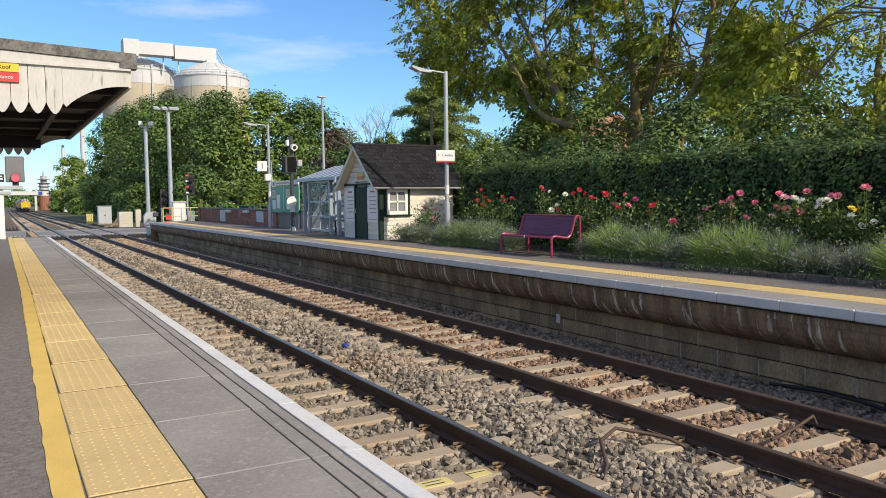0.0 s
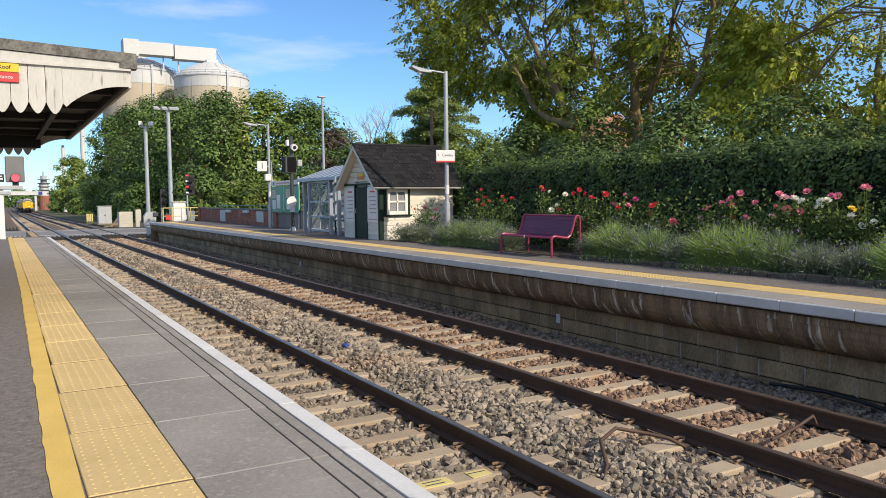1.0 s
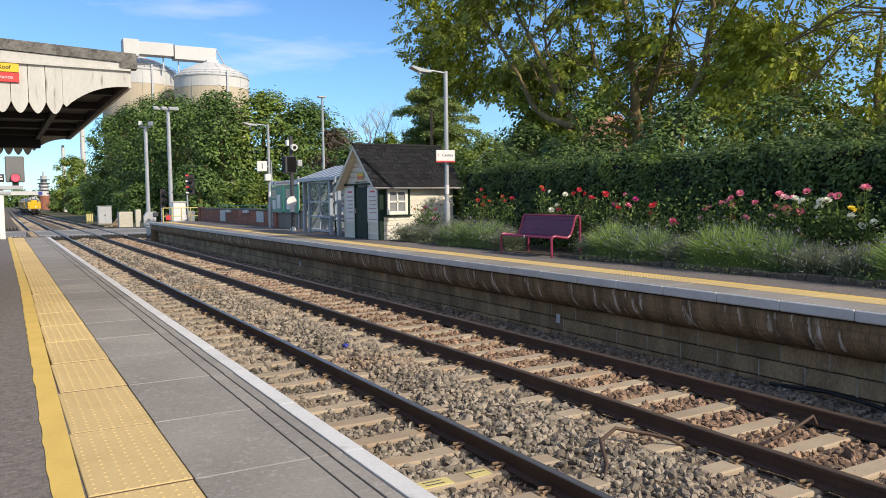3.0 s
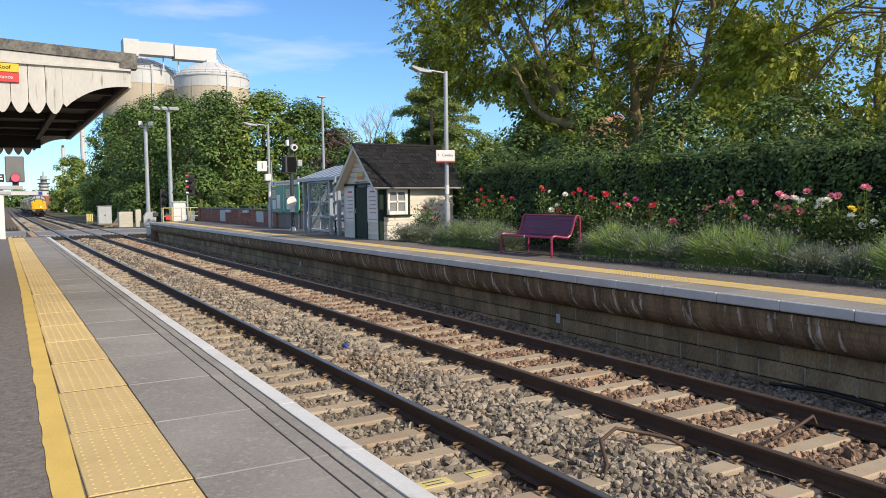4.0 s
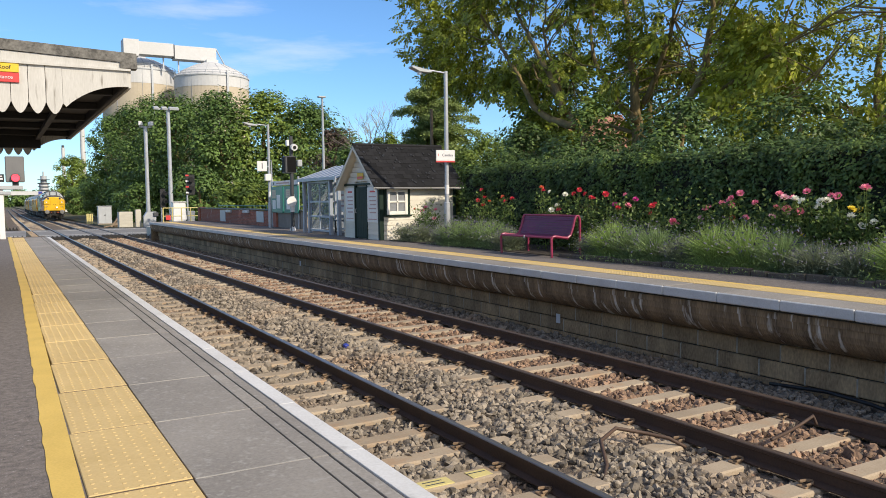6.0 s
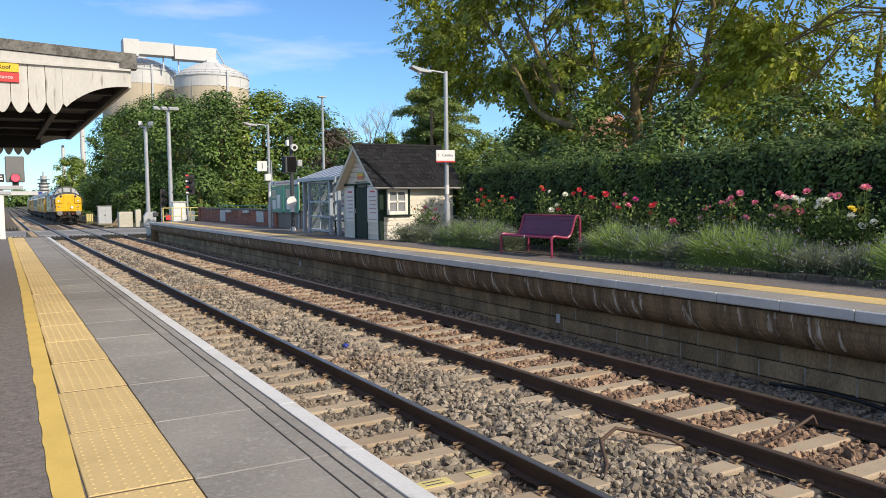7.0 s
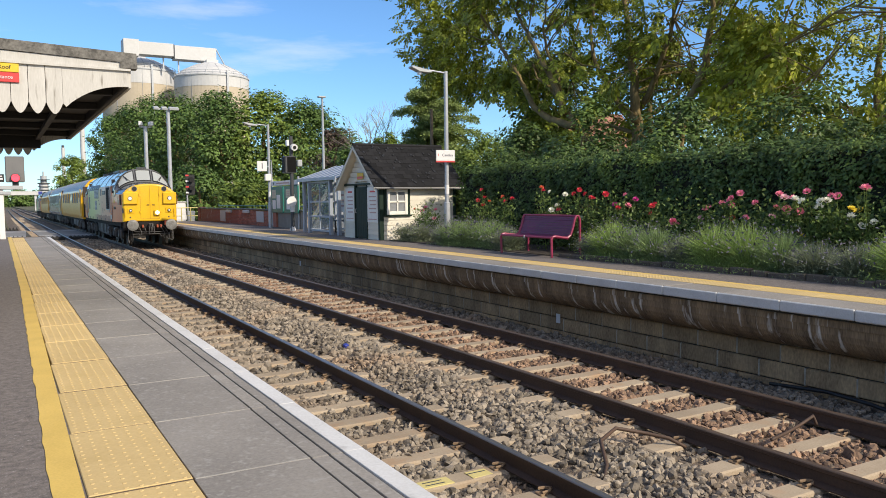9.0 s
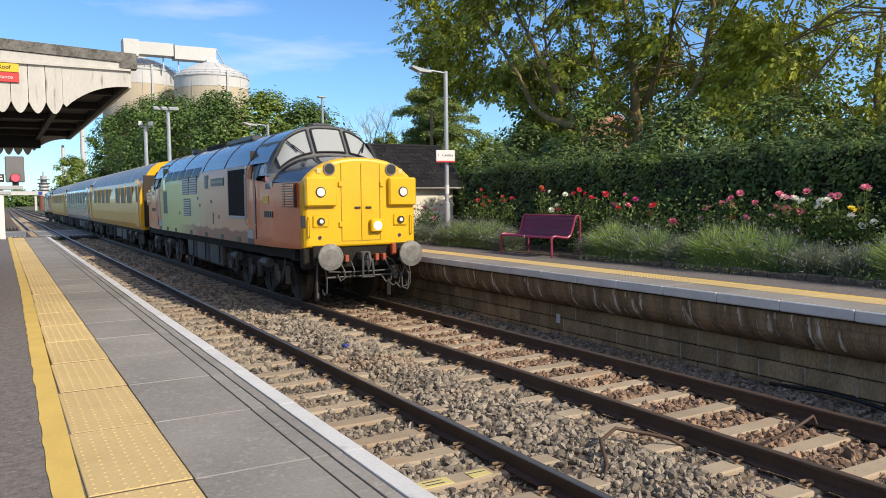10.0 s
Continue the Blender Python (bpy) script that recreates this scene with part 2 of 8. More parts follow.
def tube(bm, pts, r, n=8, cap=True):
    """A round tube along points; r is a radius or one for each point."""
    pts = [Vector(p) for p in pts]
    rs = r if isinstance(r, (list, tuple)) else [r] * len(pts)
    rings = []
    side = None
    for i, p in enumerate(pts):
        d = (pts[min(i + 1, len(pts) - 1)] - pts[max(i - 1, 0)]).normalized()
        if side is None:
            side = d.cross(Vector((0, 0, 1)) if abs(d.z) < 0.9 else Vector((1, 0, 0))).normalized()
        side = (side - d * side.dot(d)).normalized()
        up = d.cross(side)
        rings.append([bm.verts.new(p + rs[i] * (math.cos(a) * side + math.sin(a) * up)) for a in [2 * math.pi * k / n for k in range(n)]])
    for a, b in zip(rings, rings[1:]):
        for k in range(n):
            bm.faces.new((a[k], a[(k + 1) % n], b[(k + 1) % n], b[k]))
    if cap:
        bm.faces.new(rings[0][::-1])
        bm.faces.new(rings[-1])
    return bm


def prism(bm, prof, axis, a, b):
    """A closed outline, in the two axes other than the given one, pushed from a to b along it."""
    def p(u, v, w):
        return {"x": (w, u, v), "y": (u, w, v), "z": (u, v, w)}[axis]
    lo, hi = [bm.verts.new(p(u, v, a)) for u, v in prof], [bm.verts.new(p(u, v, b)) for u, v in prof]
    k = len(prof)
    for i in range(k):
        bm.faces.new((lo[i], lo[(i + 1) % k], hi[(i + 1) % k], hi[i]))
    bm.faces.new(lo[::-1])
    bm.faces.new(hi)
    return bm


def sweep(bm, prof, path):
    """A closed outline (across, up) carried along path points (x, y, z)."""
    rows = [[bm.verts.new((x + u, y, z + v)) for u, v in prof] for x, y, z in path]
    k = len(prof)
    for a, b in zip(rows, rows[1:]):
        for i in range(k):
            bm.faces.new((a[i], a[(i + 1) % k], b[(i + 1) % k], b[i]))
    bm.faces.new(rows[0][::-1])
    bm.faces.new(rows[-1])
    return bm


def words(name, text, size, material, parent, m, label=""):
    cu = bpy.data.curves.new(name, "FONT")
    cu.body, cu.size, cu.extrude = text, size, 0.001
    cu.align_x, cu.align_y = "CENTER", "CENTER"
    cu.materials.append(material)
    ob = new(name, cu)
    ob.parent = parent
    ob.matrix_basis = m
    if label:
        ob["label"] = label
    return ob


def bend(y):
    """How far the line drifts to the right beyond the crossing."""
    s = max(0.0, y - 50)
    return 0.0066 * (s - 40 * (1 - math.exp(-s / 40)))


def drop(y):
    s = max(0.0, y - 90)
    return -0.55 * (1 - math.exp(-s / 90))
# ---- the large structure ----
NEAR_X, FAR_X, NEAR_Z, FAR_Z = -1.467, 4.862, 0.91, 0.933
TRACK_2 = 3.384
WEST_END, EAST_END = 33.0, 49.5     # ends of the near and far platforms at the crossing
PITCH = 0.672
NEAR_PHASE, FAR_PHASE = 5.55, 4.60     # where one sleeper of each track lies


def ground_z(x, y):
    x = x - bend(y)
    left = 0.80 if y < 33 else max(-0.08, 0.80 - (y - 33) / 11)
    right = 0.80 if y < 50 else max(-0.08, 0.80 - (y - 50) / 4)
    if y > 60:
        left = right = -0.08
    if -2.0 < x < 5.62:
        z = -0.52
    else:
        z = left if x < 0 else right
    return z + drop(y)


def build_ground():
    xs = [-2600, -900, -300, -110, -45, -20, -9, -4, -2.2, -1.95, 0.0, 1.7, 3.4, 5.6, 5.75, 6.5, 9, 14, 22, 40, 80, 180, 500, 1200, 2600]
    ys = [-600, -150, -40, -10, 0, 5, 10, 15, 20, 25, 30, 33, 38, 44, 47, 50, 52, 54, 56, 60, 62, 70, 80, 90, 100, 120, 145, 170, 200, 240, 300, 400, 600, 1000, 2000, 4000]
    v = [(x + bend(min(y, 300)), y, ground_z(x + bend(y), y)) for y in ys for x in xs]
    k = len(xs)
    f = [(j * k + i, j * k + i + 1, (j + 1) * k + i + 1, (j + 1) * k + i) for j in range(len(ys) - 1) for i in range(k - 1)]
    tagged(new("ground", soup("ground", v, f, GRASS)), "rough green and brown trackside ground", "ground", kind="structure")


def along(y0, y1, step=4.0):
    n = max(1, int((y1 - y0) / step))
    return [y0 + (y1 - y0) * i / n for i in range(n + 1)]


RAIL = [(-0.07, -0.159), (0.07, -0.159), (0.07, -0.148), (0.012, -0.128), (0.010, -0.045), (0.035, -0.033), (0.036, -0.008), (0.028, 0.0), (-0.028, 0.0), (-0.036, -0.008), (-0.035, -0.033), (-0.010, -0.045), (-0.012, -0.128), (-0.07, -0.148)]


def build_track(name, cx, phase, tops, label):
    tr = thing(name, cx, 0, 0, label, "railway track", kind="structure")
    path = along(-12, 60, 8) + along(64, 420, 6)
    for side, top in zip((-0.753, 0.753), tops):
        part("rail", sweep(B(), RAIL, [(side + bend(y), y, drop(y)) for y in path]), RUST, tr)
        part("running_surface", sweep(B(), [(-0.0362, -0.010), (0.0362, -0.010), (0.034, -0.003), (0.026, 0.002), (-0.026, 0.002), (-0.034, -0.003)], [(side + bend(y), y, drop(y)) for y in path]), top, tr, "rail top worn bright by wheels")
    # concrete sleepers with sunken middles
    bm = B()
    secs = [(-1.26, 0.0, 0.11), (-1.24, 0.012, 0.105), (-0.95, 0.015, 0.11), (-0.5, 0.013, 0.11), (-0.3, 0.006, 0.108), (0.3, 0.006, 0.108), (0.5, 0.013, 0.11), (0.95, 0.015, 0.11), (1.24, 0.012, 0.105), (1.26, 0.0, 0.11)]
    rows = [[bm.verts.new((x, s * w, z)) for s, w, z in ((-1, w + 0.03, -0.36), (-1, w + 0.004, -0.19 + dz), (-1, w - 0.012, -0.176 + dz), (1, w - 0.012, -0.176 + dz), (1, w + 0.004, -0.19 + dz), (1, w + 0.03, -0.36))] for x, dz, w in secs]
    for a, b in zip(rows, rows[1:]):
        for i in range(6):
            bm.faces.new((a[i], a[(i + 1) % 6], b[(i + 1) % 6], b[i]))
    bm.faces.new(rows[0][::-1])
    bm.faces.new(rows[-1])
    sl = bpy.data.meshes.new("sleeper")
    bmesh.ops.recalc_face_normals(bm, faces=bm.faces)
    bm.to_mesh(sl)
    bm.free()
    # spring clip: a bent rod on a shoulder
    cb = B()
    tube(cb, [(0.0, -0.05, 0.01), (0.05, -0.055, 0.03), (0.075, -0.02, 0.045), (0.03, 0.0, 0.05), (-0.02, 0.02, 0.04), (0.03, 0.055, 0.04), (0.075, 0.04, 0.03), (0.06, 0.0, 0.015)], 0.012, 5)
    box(cb, 0.02, 0.10, -0.045, 0.045, -0.02, 0.018, 0.006)
    cl = bpy.data.meshes.new("spring_clip")
    bmesh.ops.recalc_face_normals(cb, faces=cb.faces)
    cb.to_mesh(cl)
    cb.free()
    n = 0
    y = phase - PITCH * 18
    while n < 250:
        if not 54.2 < y < 70.3:
            s = part("sleeper", sl, CONCRETE, tr)
            s.location = (bend(y), y, drop(y) + random.uniform(-0.006, 0.004) - (0.035 if y > 70 else 0.0))
            s.rotation_euler = (0, 0, random.uniform(-0.008, 0.008))
            if 1 < y < 17:
                for rx in (-0.753, 0.753):
                    for sd in (-1, 1):
                        c = part("spring_clip", cl, CLIPM, s)
                        c.matrix_basis = pose(rx + sd * 0.062, random.uniform(-0.01, 0.01), -0.165, 0, 0, 0 if sd > 0 else 180)
        n += 1
        y += PITCH
    return tr


def bed_z(x, y):
    """The ballast's level: full between the sleepers, heaped between the tracks."""
    z = -0.211
    if 1.15 < x < 2.2:
        z += 0.075 * math.sin((x - 1.15) / 1.05 * math.pi)
    if x > 4.5:
        z -= 0.04 * (x - 4.5)
    return z + 0.018 * noise.noise((x * 1.7, y * 1.7, 3.0))


def build_ballast():
    def sheet(ys, name, x0=-2.05, x1=5.65):
        xs = np.linspace(x0, x1, 40)
        v = [(x + bend(y), y, bed_z(x, y) + drop(y) + 0.02 * noise.noise((x * 9, y * 9, 0))) for y in ys for x in xs]
        k = len(xs)
        f = [(j * k + i, j * k + i + 1, (j + 1) * k + i + 1, (j + 1) * k + i) for j in range(len(ys) - 1) for i in range(k - 1)]
        tagged(new(name, soup(name, v, f, BED, True)), "grey-brown crushed stone ballast bed under the tracks", "ballast", kind="structure")
    sheet(list(np.arange(-6, 0, 1)) + list(np.arange(0, 30, 0.25)) + list(np.arange(30, 54.6, 0.6)), "ballast_bed")
    sheet(list(np.arange(70, 100, 2.0)) + list(np.arange(100, 420, 8.0)), "ballast_bed", -4.5, 9.0)
    # loose stones
    t = (1 + 5 ** 0.5) / 2
    ico = np.array([(-1, t, 0), (1, t, 0), (-1, -t, 0), (1, -t, 0), (0, -1, t), (0, 1, t), (0, -1, -t), (0, 1, -t), (t, 0, -1), (t, 0, 1), (-t, 0, -1), (-t, 0, 1)]) / 1.9
    tri = np.array([(0, 11, 5), (0, 5, 1), (0, 1, 7), (0, 7, 10), (0, 10, 11), (1, 5, 9), (5, 11, 4), (11, 10, 2), (10, 7, 6), (7, 1, 8), (3, 9, 4), (3, 4, 2), (3, 2, 6), (3, 6, 8), (3, 8, 9), (4, 9, 5), (2, 4, 11), (6, 2, 10), (8, 6, 7), (9, 8, 1)])
    rng = np.random.default_rng(4)

    def stones(name, n, y0, y1, size):
        x, y = rng.uniform(-1.42, 5.5, n), y0 + (y1 - y0) * rng.uniform(0, 1, n)
        keep = y > (x + 3.0) * 0.55 - 3.2
        # few stones lie on the sleepers
        for cx, ph in ((0, NEAR_PHASE), (TRACK_2, FAR_PHASE)):
            on = (abs(x - cx) < 1.27) & (abs((y - ph + PITCH / 2) % PITCH - PITCH / 2) < 0.098)
            keep &= ~(on & (rng.uniform(0, 1, n) < (0.88 if cx == 0 else 0.955)))
            for r in (-0.753, 0.753):
                keep &= abs(x - cx - r) > 0.085
        x, y = x[keep], y[keep]
        n = len(x)
        z = np.array([bed_z(a, b) for a, b in zip(x, y)]) + rng.uniform(-0.03, 0.022, n)
        s = size * rng.uniform(0.5, 1.35, (n, 1, 1)) * rng.uniform(0.55, 1.35, (n, 1, 3))
        v = ico[None] * s * rng.uniform(0.62, 1.28, (n, 12, 1))
        q = rng.normal(size=(n, 4))
        q /= np.linalg.norm(q, axis=1)[:, None]
        w, a, b, c = q.T
        R = np.stack([1 - 2 * (b * b + c * c), 2 * (a * b - c * w), 2 * (a * c + b * w), 2 * (a * b + c * w), 1 - 2 * (a * a + c * c), 2 * (b * c - a * w), 2 * (a * c - b * w), 2 * (b * c + a * w), 1 - 2 * (a * a + b * b)], -1).reshape(n, 3, 3)
        v = np.einsum("nij,nkj->nki", R, v) + np.stack([x, y, z], -1)[:, None]
        f = tri[None] + 12 * np.arange(n)[:, None, None]
        rusty = abs(x - TRACK_2) < 0.80 + rng.normal(0, 0.1, n)
        for pick, m, lab in ((~rusty, BALLAST, "angular grey-brown ballast stones"), (rusty, RUSTSTONE, "rust-stained ballast stones between the rails")):
            vv = v[pick]
            ff = tri[None] + 12 * np.arange(len(vv))[:, None, None]
            tagged(new(name, soup(name, vv.reshape(-1, 3), ff.reshape(-1, 3), m)), lab, "ballast", kind="stuff")
    stones("ballast_stones", 46000, -2.5, 10.5, 0.036)
    stones("ballast_stones", 25000, 10.5, 24, 0.046)
    stones("ballast_stones", 12000, 24, 54, 0.062)


def skew(y):
    """The near platform edge leans slightly towards the track along its length."""
    return 0.0035 * (y - 3.5)


def tactile_left(y):
    """The left edge of the tactile slabs, which grow narrower away from the camera's end."""
    return -2.731 + 0.0115 * (min(y, 13.0) - 3.6) + 0.0035 * max(0.0, y - 13.0)


def build_near_platform():
    pl = thing("platform_near", 0, 0, 0, "grey slab and asphalt station platform with yellow tactile strip", "platform", kind="structure")
    part("asphalt", box(B(), -14, -2.70, -14, WEST_END, -0.5, NEAR_Z - 0.004), ASPHALT, pl, "worn grey-brown asphalt surface")
    ramp = prism(B(), [(WEST_END, NEAR_Z - 0.004), (WEST_END + 11, -0.05), (WEST_END + 11, -0.5), (WEST_END, -0.5)], "x", -14, NEAR_X)
    part("ramp", ramp, ASPHALT, pl)
    part("core", box(B(), -2.70, NEAR_X - 0.10, -14, WEST_END, -0.5, NEAR_Z - 0.05), GROOVE, pl)
    yl = B()
    rng = random.Random(3)
    ys = along(-14, WEST_END, 0.16)
    rows = []
    for y in ys:
        a, b = tactile_left(y) - 0.128 + rng.uniform(-0.007, 0.007), tactile_left(y) - 0.003
        rows.append([yl.verts.new(c) for c in ((a, y, NEAR_Z - 0.03), (a, y, NEAR_Z + 0.001), (b, y, NEAR_Z + 0.001), (b, y, NEAR_Z - 0.03))])
    for a, b in zip(rows, rows[1:]):
        for i in range(4):
            yl.faces.new((a[i], a[(i + 1) % 4], b[(i + 1) % 4], b[i]))
    part("yellow_line", yl, YPAINT, pl, "hand-painted yellow line with a wavering edge")
    return pl


def near_platform_pieces(pl):
    L = 1.06
    # tactile slab with rows of blisters
    bm = box(B(), -2.724, -2.284, 0.011, L - 0.011, NEAR_Z - 0.05, NEAR_Z + 0.004, 0.004)
    nx, ny = 7, 16
    for i in range(nx):
        for j in range(ny):
            cx, cy = -2.724 + 0.44 * (i + 0.5) / nx, L * (j + 0.5) / ny
            lo = [bm.verts.new((cx + 0.0125 * math.cos(a), cy + 0.0125 * math.sin(a), NEAR_Z + 0.003)) for a in [k * math.pi / 4 for k in range(8)]]
            hi = [bm.verts.new((cx + 0.008 * math.cos(a), cy + 0.008 * math.sin(a), NEAR_Z + 0.0068)) for a in [k * math.pi / 4 for k in range(8)]]
            for k in range(8):
                bm.faces.new((lo[k], lo[(k + 1) % 8], hi[(k + 1) % 8], hi[k]))
            bm.faces.new(hi)
    bmesh.ops.recalc_face_normals(bm, faces=bm.faces)
    tact = bpy.data.meshes.new("tactile_slab")
    bm.to_mesh(tact)
    bm.free()
    parts = []
    for name, x0, x1, z1, m in (("paving_slab", -2.276, -1.725, 0.0, SLAB), ("paving_strip", -1.714, -1.628, 0.0, SLAB), ("paving_strip", -1.617, -1.554, 0.0, SLAB), ("edge_coping", -1.543, -1.44, 0.002, WPAINT)):
        b = box(B(), x0, x1, 0.003, L - 0.003, NEAR_Z - 0.08, NEAR_Z + z1, 0.002)
        me = bpy.data.meshes.new(name)
        bmesh.ops.recalc_face_normals(b, faces=b.faces)
        b.to_mesh(me)
        b.free()
        parts.append((name, me, m))
    part("groove_bed", box(B(), -2.29, NEAR_X - 0.02, -14, WEST_END, NEAR_Z - 0.06, NEAR_Z - 0.03), GROOVE, pl)
    y = 3.61 - 16 * L
    while y < WEST_END - 0.9:
        o = part("tactile_slab", tact, TACTILE, pl)
        right = -2.284 + skew(y)
        wide = (right - tactile_left(y + L / 2)) / 0.44 + random.uniform(-0.012, 0.012)
        o.matrix_basis = pose(right + 2.284 * wide, y, random.uniform(-0.002, 0.002)) @ Matrix.Diagonal((wide, 1, 1, 1))
        part("joint_filler", box(B(), right - 0.44 * wide + 0.002, -2.286 + skew(y), y - 0.0105, y + 0.0105, NEAR_Z - 0.04, NEAR_Z + 0.001), FILLER, pl)
        part("mortar_joint", box(B(), -2.274 + skew(y), -1.727 + skew(y), y - 0.0045, y + random.uniform(0.003, 0.008), NEAR_Z - 0.03, NEAR_Z + 0.002), JOINT, pl)
        for name, me, m in parts:
            o = part(name, me, m, pl)
            o.location = (skew(y), y, random.uniform(-0.0015, 0.0015))
        y += L
    part("platform_wall", box(B(), NEAR_X - 0.35, NEAR_X - 0.12, -14, WEST_END + 9, -0.5, NEAR_Z - 0.085), BLOCK, pl)


def build_far_platform():
    pl = thing("platform_far", 0, 0, 0, "station platform with white edge, yellow tactile strip and block wall", "platform", kind="structure")
    E = EAST_END
    part("asphalt", box(B(), 5.98, 9.0, -14, E, 0.3, FAR_Z - 0.003), ASPHALT, pl, "worn grey asphalt surface")
    part("core", box(B(), 5.44, 5.64, -14, E, -0.5, FAR_Z - 0.06), MORTAR, pl)
    part("yellow_line", box(B(), 5.846, 5.976, -14, E, 0.75, FAR_Z + 0.001), YPAINT, pl, "painted yellow line beside the tactile slabs")
    part("core_top", box(B(), 4.99, 5.975, -14, E, FAR_Z - 0.19, FAR_Z - 0.065), MORTAR, pl)
    # cove under the coping
    prof = [(4.96, FAR_Z - 0.16), (4.955, FAR_Z - 0.24)]
    for k in range(9):
        a = k / 8 * math.pi / 2
        prof.append((5.43 - 0.46 * math.cos(a) ** 1.0 + 0.0, FAR_Z - 0.24 - 0.375 * math.sin(a) ** 0.9))
    prof += [(5.5, FAR_Z - 0.615), (5.5, FAR_Z - 0.16)]
    part("cove", prism(B(), prof, "y", -14, E), COVE, pl, "curved dark brown concrete cove below the edge", smooth=False)
    part("ramp", prism(B(), [(E, FAR_Z - 0.003), (E + 4.5, -0.05), (E + 4.5, -0.5), (E, -0.5)], "x", 5.6, 9.0), ASPHALT, pl)
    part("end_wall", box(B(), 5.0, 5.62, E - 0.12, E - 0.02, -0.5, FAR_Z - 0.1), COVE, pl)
    return pl


def far_platform_pieces(pl):
    L = 0.92
    defs = (("edge_coping", WPAINT, FAR_X, FAR_X + 0.035, FAR_Z - 0.125, FAR_Z + 0.002, 0.012), ("paving_slab", SLAB, FAR_X + 0.038, 5.466, FAR_Z - 0.06, FAR_Z, 0.004), ("tactile_slab", TACTILE, 5.47, 5.842, FAR_Z - 0.06, FAR_Z + 0.004, 0.004))
    meshes = []
    for name, m, x0, x1, z0, z1, bv in defs:
        b = box(B(), x0, x1, 0.003, L - 0.003, z0, z1, bv)
        if name == "tactile_slab":
            for i in range(6):
                for j in range(14):
                    cx, cy = x0 + (x1 - x0) * (i + 0.5) / 6, L * (j + 0.5) / 14
                    lo = [b.verts.new((cx + sx * 0.013, cy + sy * 0.013, z1 - 0.001)) for sx, sy in ((-1, -1), (1, -1), (1, 1), (-1, 1))]
                    hi = [b.verts.new((cx + sx * 0.007, cy + sy * 0.007, z1 + 0.0035)) for sx, sy in ((-1, -1), (1, -1), (1, 1), (-1, 1))]
                    for k in range(4):
                        b.faces.new((lo[k], lo[(k + 1) % 4], hi[(k + 1) % 4], hi[k]))
                    b.faces.new(hi)
        me = bpy.data.meshes.new(name)
        bmesh.ops.recalc_face_normals(b, faces=b.faces)
        b.to_mesh(me)
        b.free()
        meshes.append((name, me, m))
    y = -6.0
    while y < EAST_END - L + 0.01:
        for name, me, m in meshes:
            o = part(name, me, m, pl)
            o.location = (0, y, random.uniform(-0.003, 0.003))
        y += L
    # block courses of the wall, with pale upright joints
    LB, HB = 0.664, 0.231
    shapes = []
    for k in range(4):
        r = random.Random(60 + k)
        b = box(B(), 5.40, 5.47, 0.010, LB - 0.010, 0.009, HB - 0.009, 0.012)
        for v in b.verts:
            v.co += Vector((r.uniform(-0.004, 0.004), r.uniform(-0.005, 0.005), r.uniform(-0.003, 0.003)))
        me = bpy.data.meshes.new("wall_block")
        bmesh.ops.recalc_face_normals(b, faces=b.faces)
        b.to_mesh(me)
        b.free()
        shapes.append(me)
    b = box(B(), 5.405, 5.45, -0.011, 0.011, 0.004, HB - 0.012)
    jm = bpy.data.meshes.new("upright_joint")
    bmesh.ops.recalc_face_normals(b, faces=b.faces)
    b.to_mesh(jm)
    b.free()
    for c in range(3):
        y = 5.675 - 0.345 * (c % 2) - 12 * LB
        while y < EAST_END - LB:
            o = part("wall_block", shapes[random.randrange(4)], BLOCK, pl)
            o.location = (random.uniform(-0.005, 0.005), y, 0.077 - HB * c)
            if 2 < y < 30 and c < 2:
                part("upright_joint", jm, PALEJOINT, pl).location = (random.uniform(-0.004, 0.006), y, 0.077 - HB * c)
            y += LB


def build_crossing():
    y0, y1 = 55.0, 69.6
    road = thing("road_crossing", 0, 0, 0, "grey asphalt level crossing roadway across the tracks", "road", kind="structure")
    for x0, x1 in ((-40, -0.87), (-0.64, 0.64), (0.87, 2.52), (2.75, 4.02), (4.25, 60)):
        part("road_panel", box(B(), x0, x1, y0, y1, -0.4, -0.012, 0.02), ROAD, road)
    for yy in (58.0, 66.6):
        for x0, x1 in ((-40, -0.87), (-0.64, 0.64), (0.87, 2.52), (2.75, 4.02), (4.25, 60)):
            part("painted_line", box(B(), x0 + 0.03, x1 - 0.03, yy, yy + 0.15, -0.02, -0.006), WPAINT, road)
    # cattle guards of sawtooth timber
    for gx0, gx1, gy in ((-3.9, -0.9, 52.3), (-0.62, 0.62, 53.6), (0.9, 2.5, 53.6), (2.78, 4.0, 53.6), (4.3, 5.3, 53.2), (-3.9, -1.5, 71.0)):
        g = thing("trespass_guard", (gx0 + gx1) / 2, gy, -0.15, "dark sawtooth anti-trespass guard beside the crossing", "trespass guard", group="guards at the crossing")
        for r in range(6):
            bm = B()
            n = int((gx1 - gx0) / 0.22)
            prof = [((gx0 - gx1) / 2, 0.0)]
            for k in range(n):
                w = (gx1 - gx0) / n
                prof += [((gx0 - gx1) / 2 + w * k, 0.12), ((gx0 - gx1) / 2 + w * (k + 0.5), 0.36 if gx0 < -3 else 0.22)]
            prof += [((gx1 - gx0) / 2, 0.12), ((gx1 - gx0) / 2, 0.0)]
            part("sawtooth_board", prism(bm, prof, "y", r * 0.22, r * 0.22 + 0.06), UNDER, g)


build_ground()
build_ballast()
platform_near = build_near_platform()
platform_far = build_far_platform()
build_crossing()
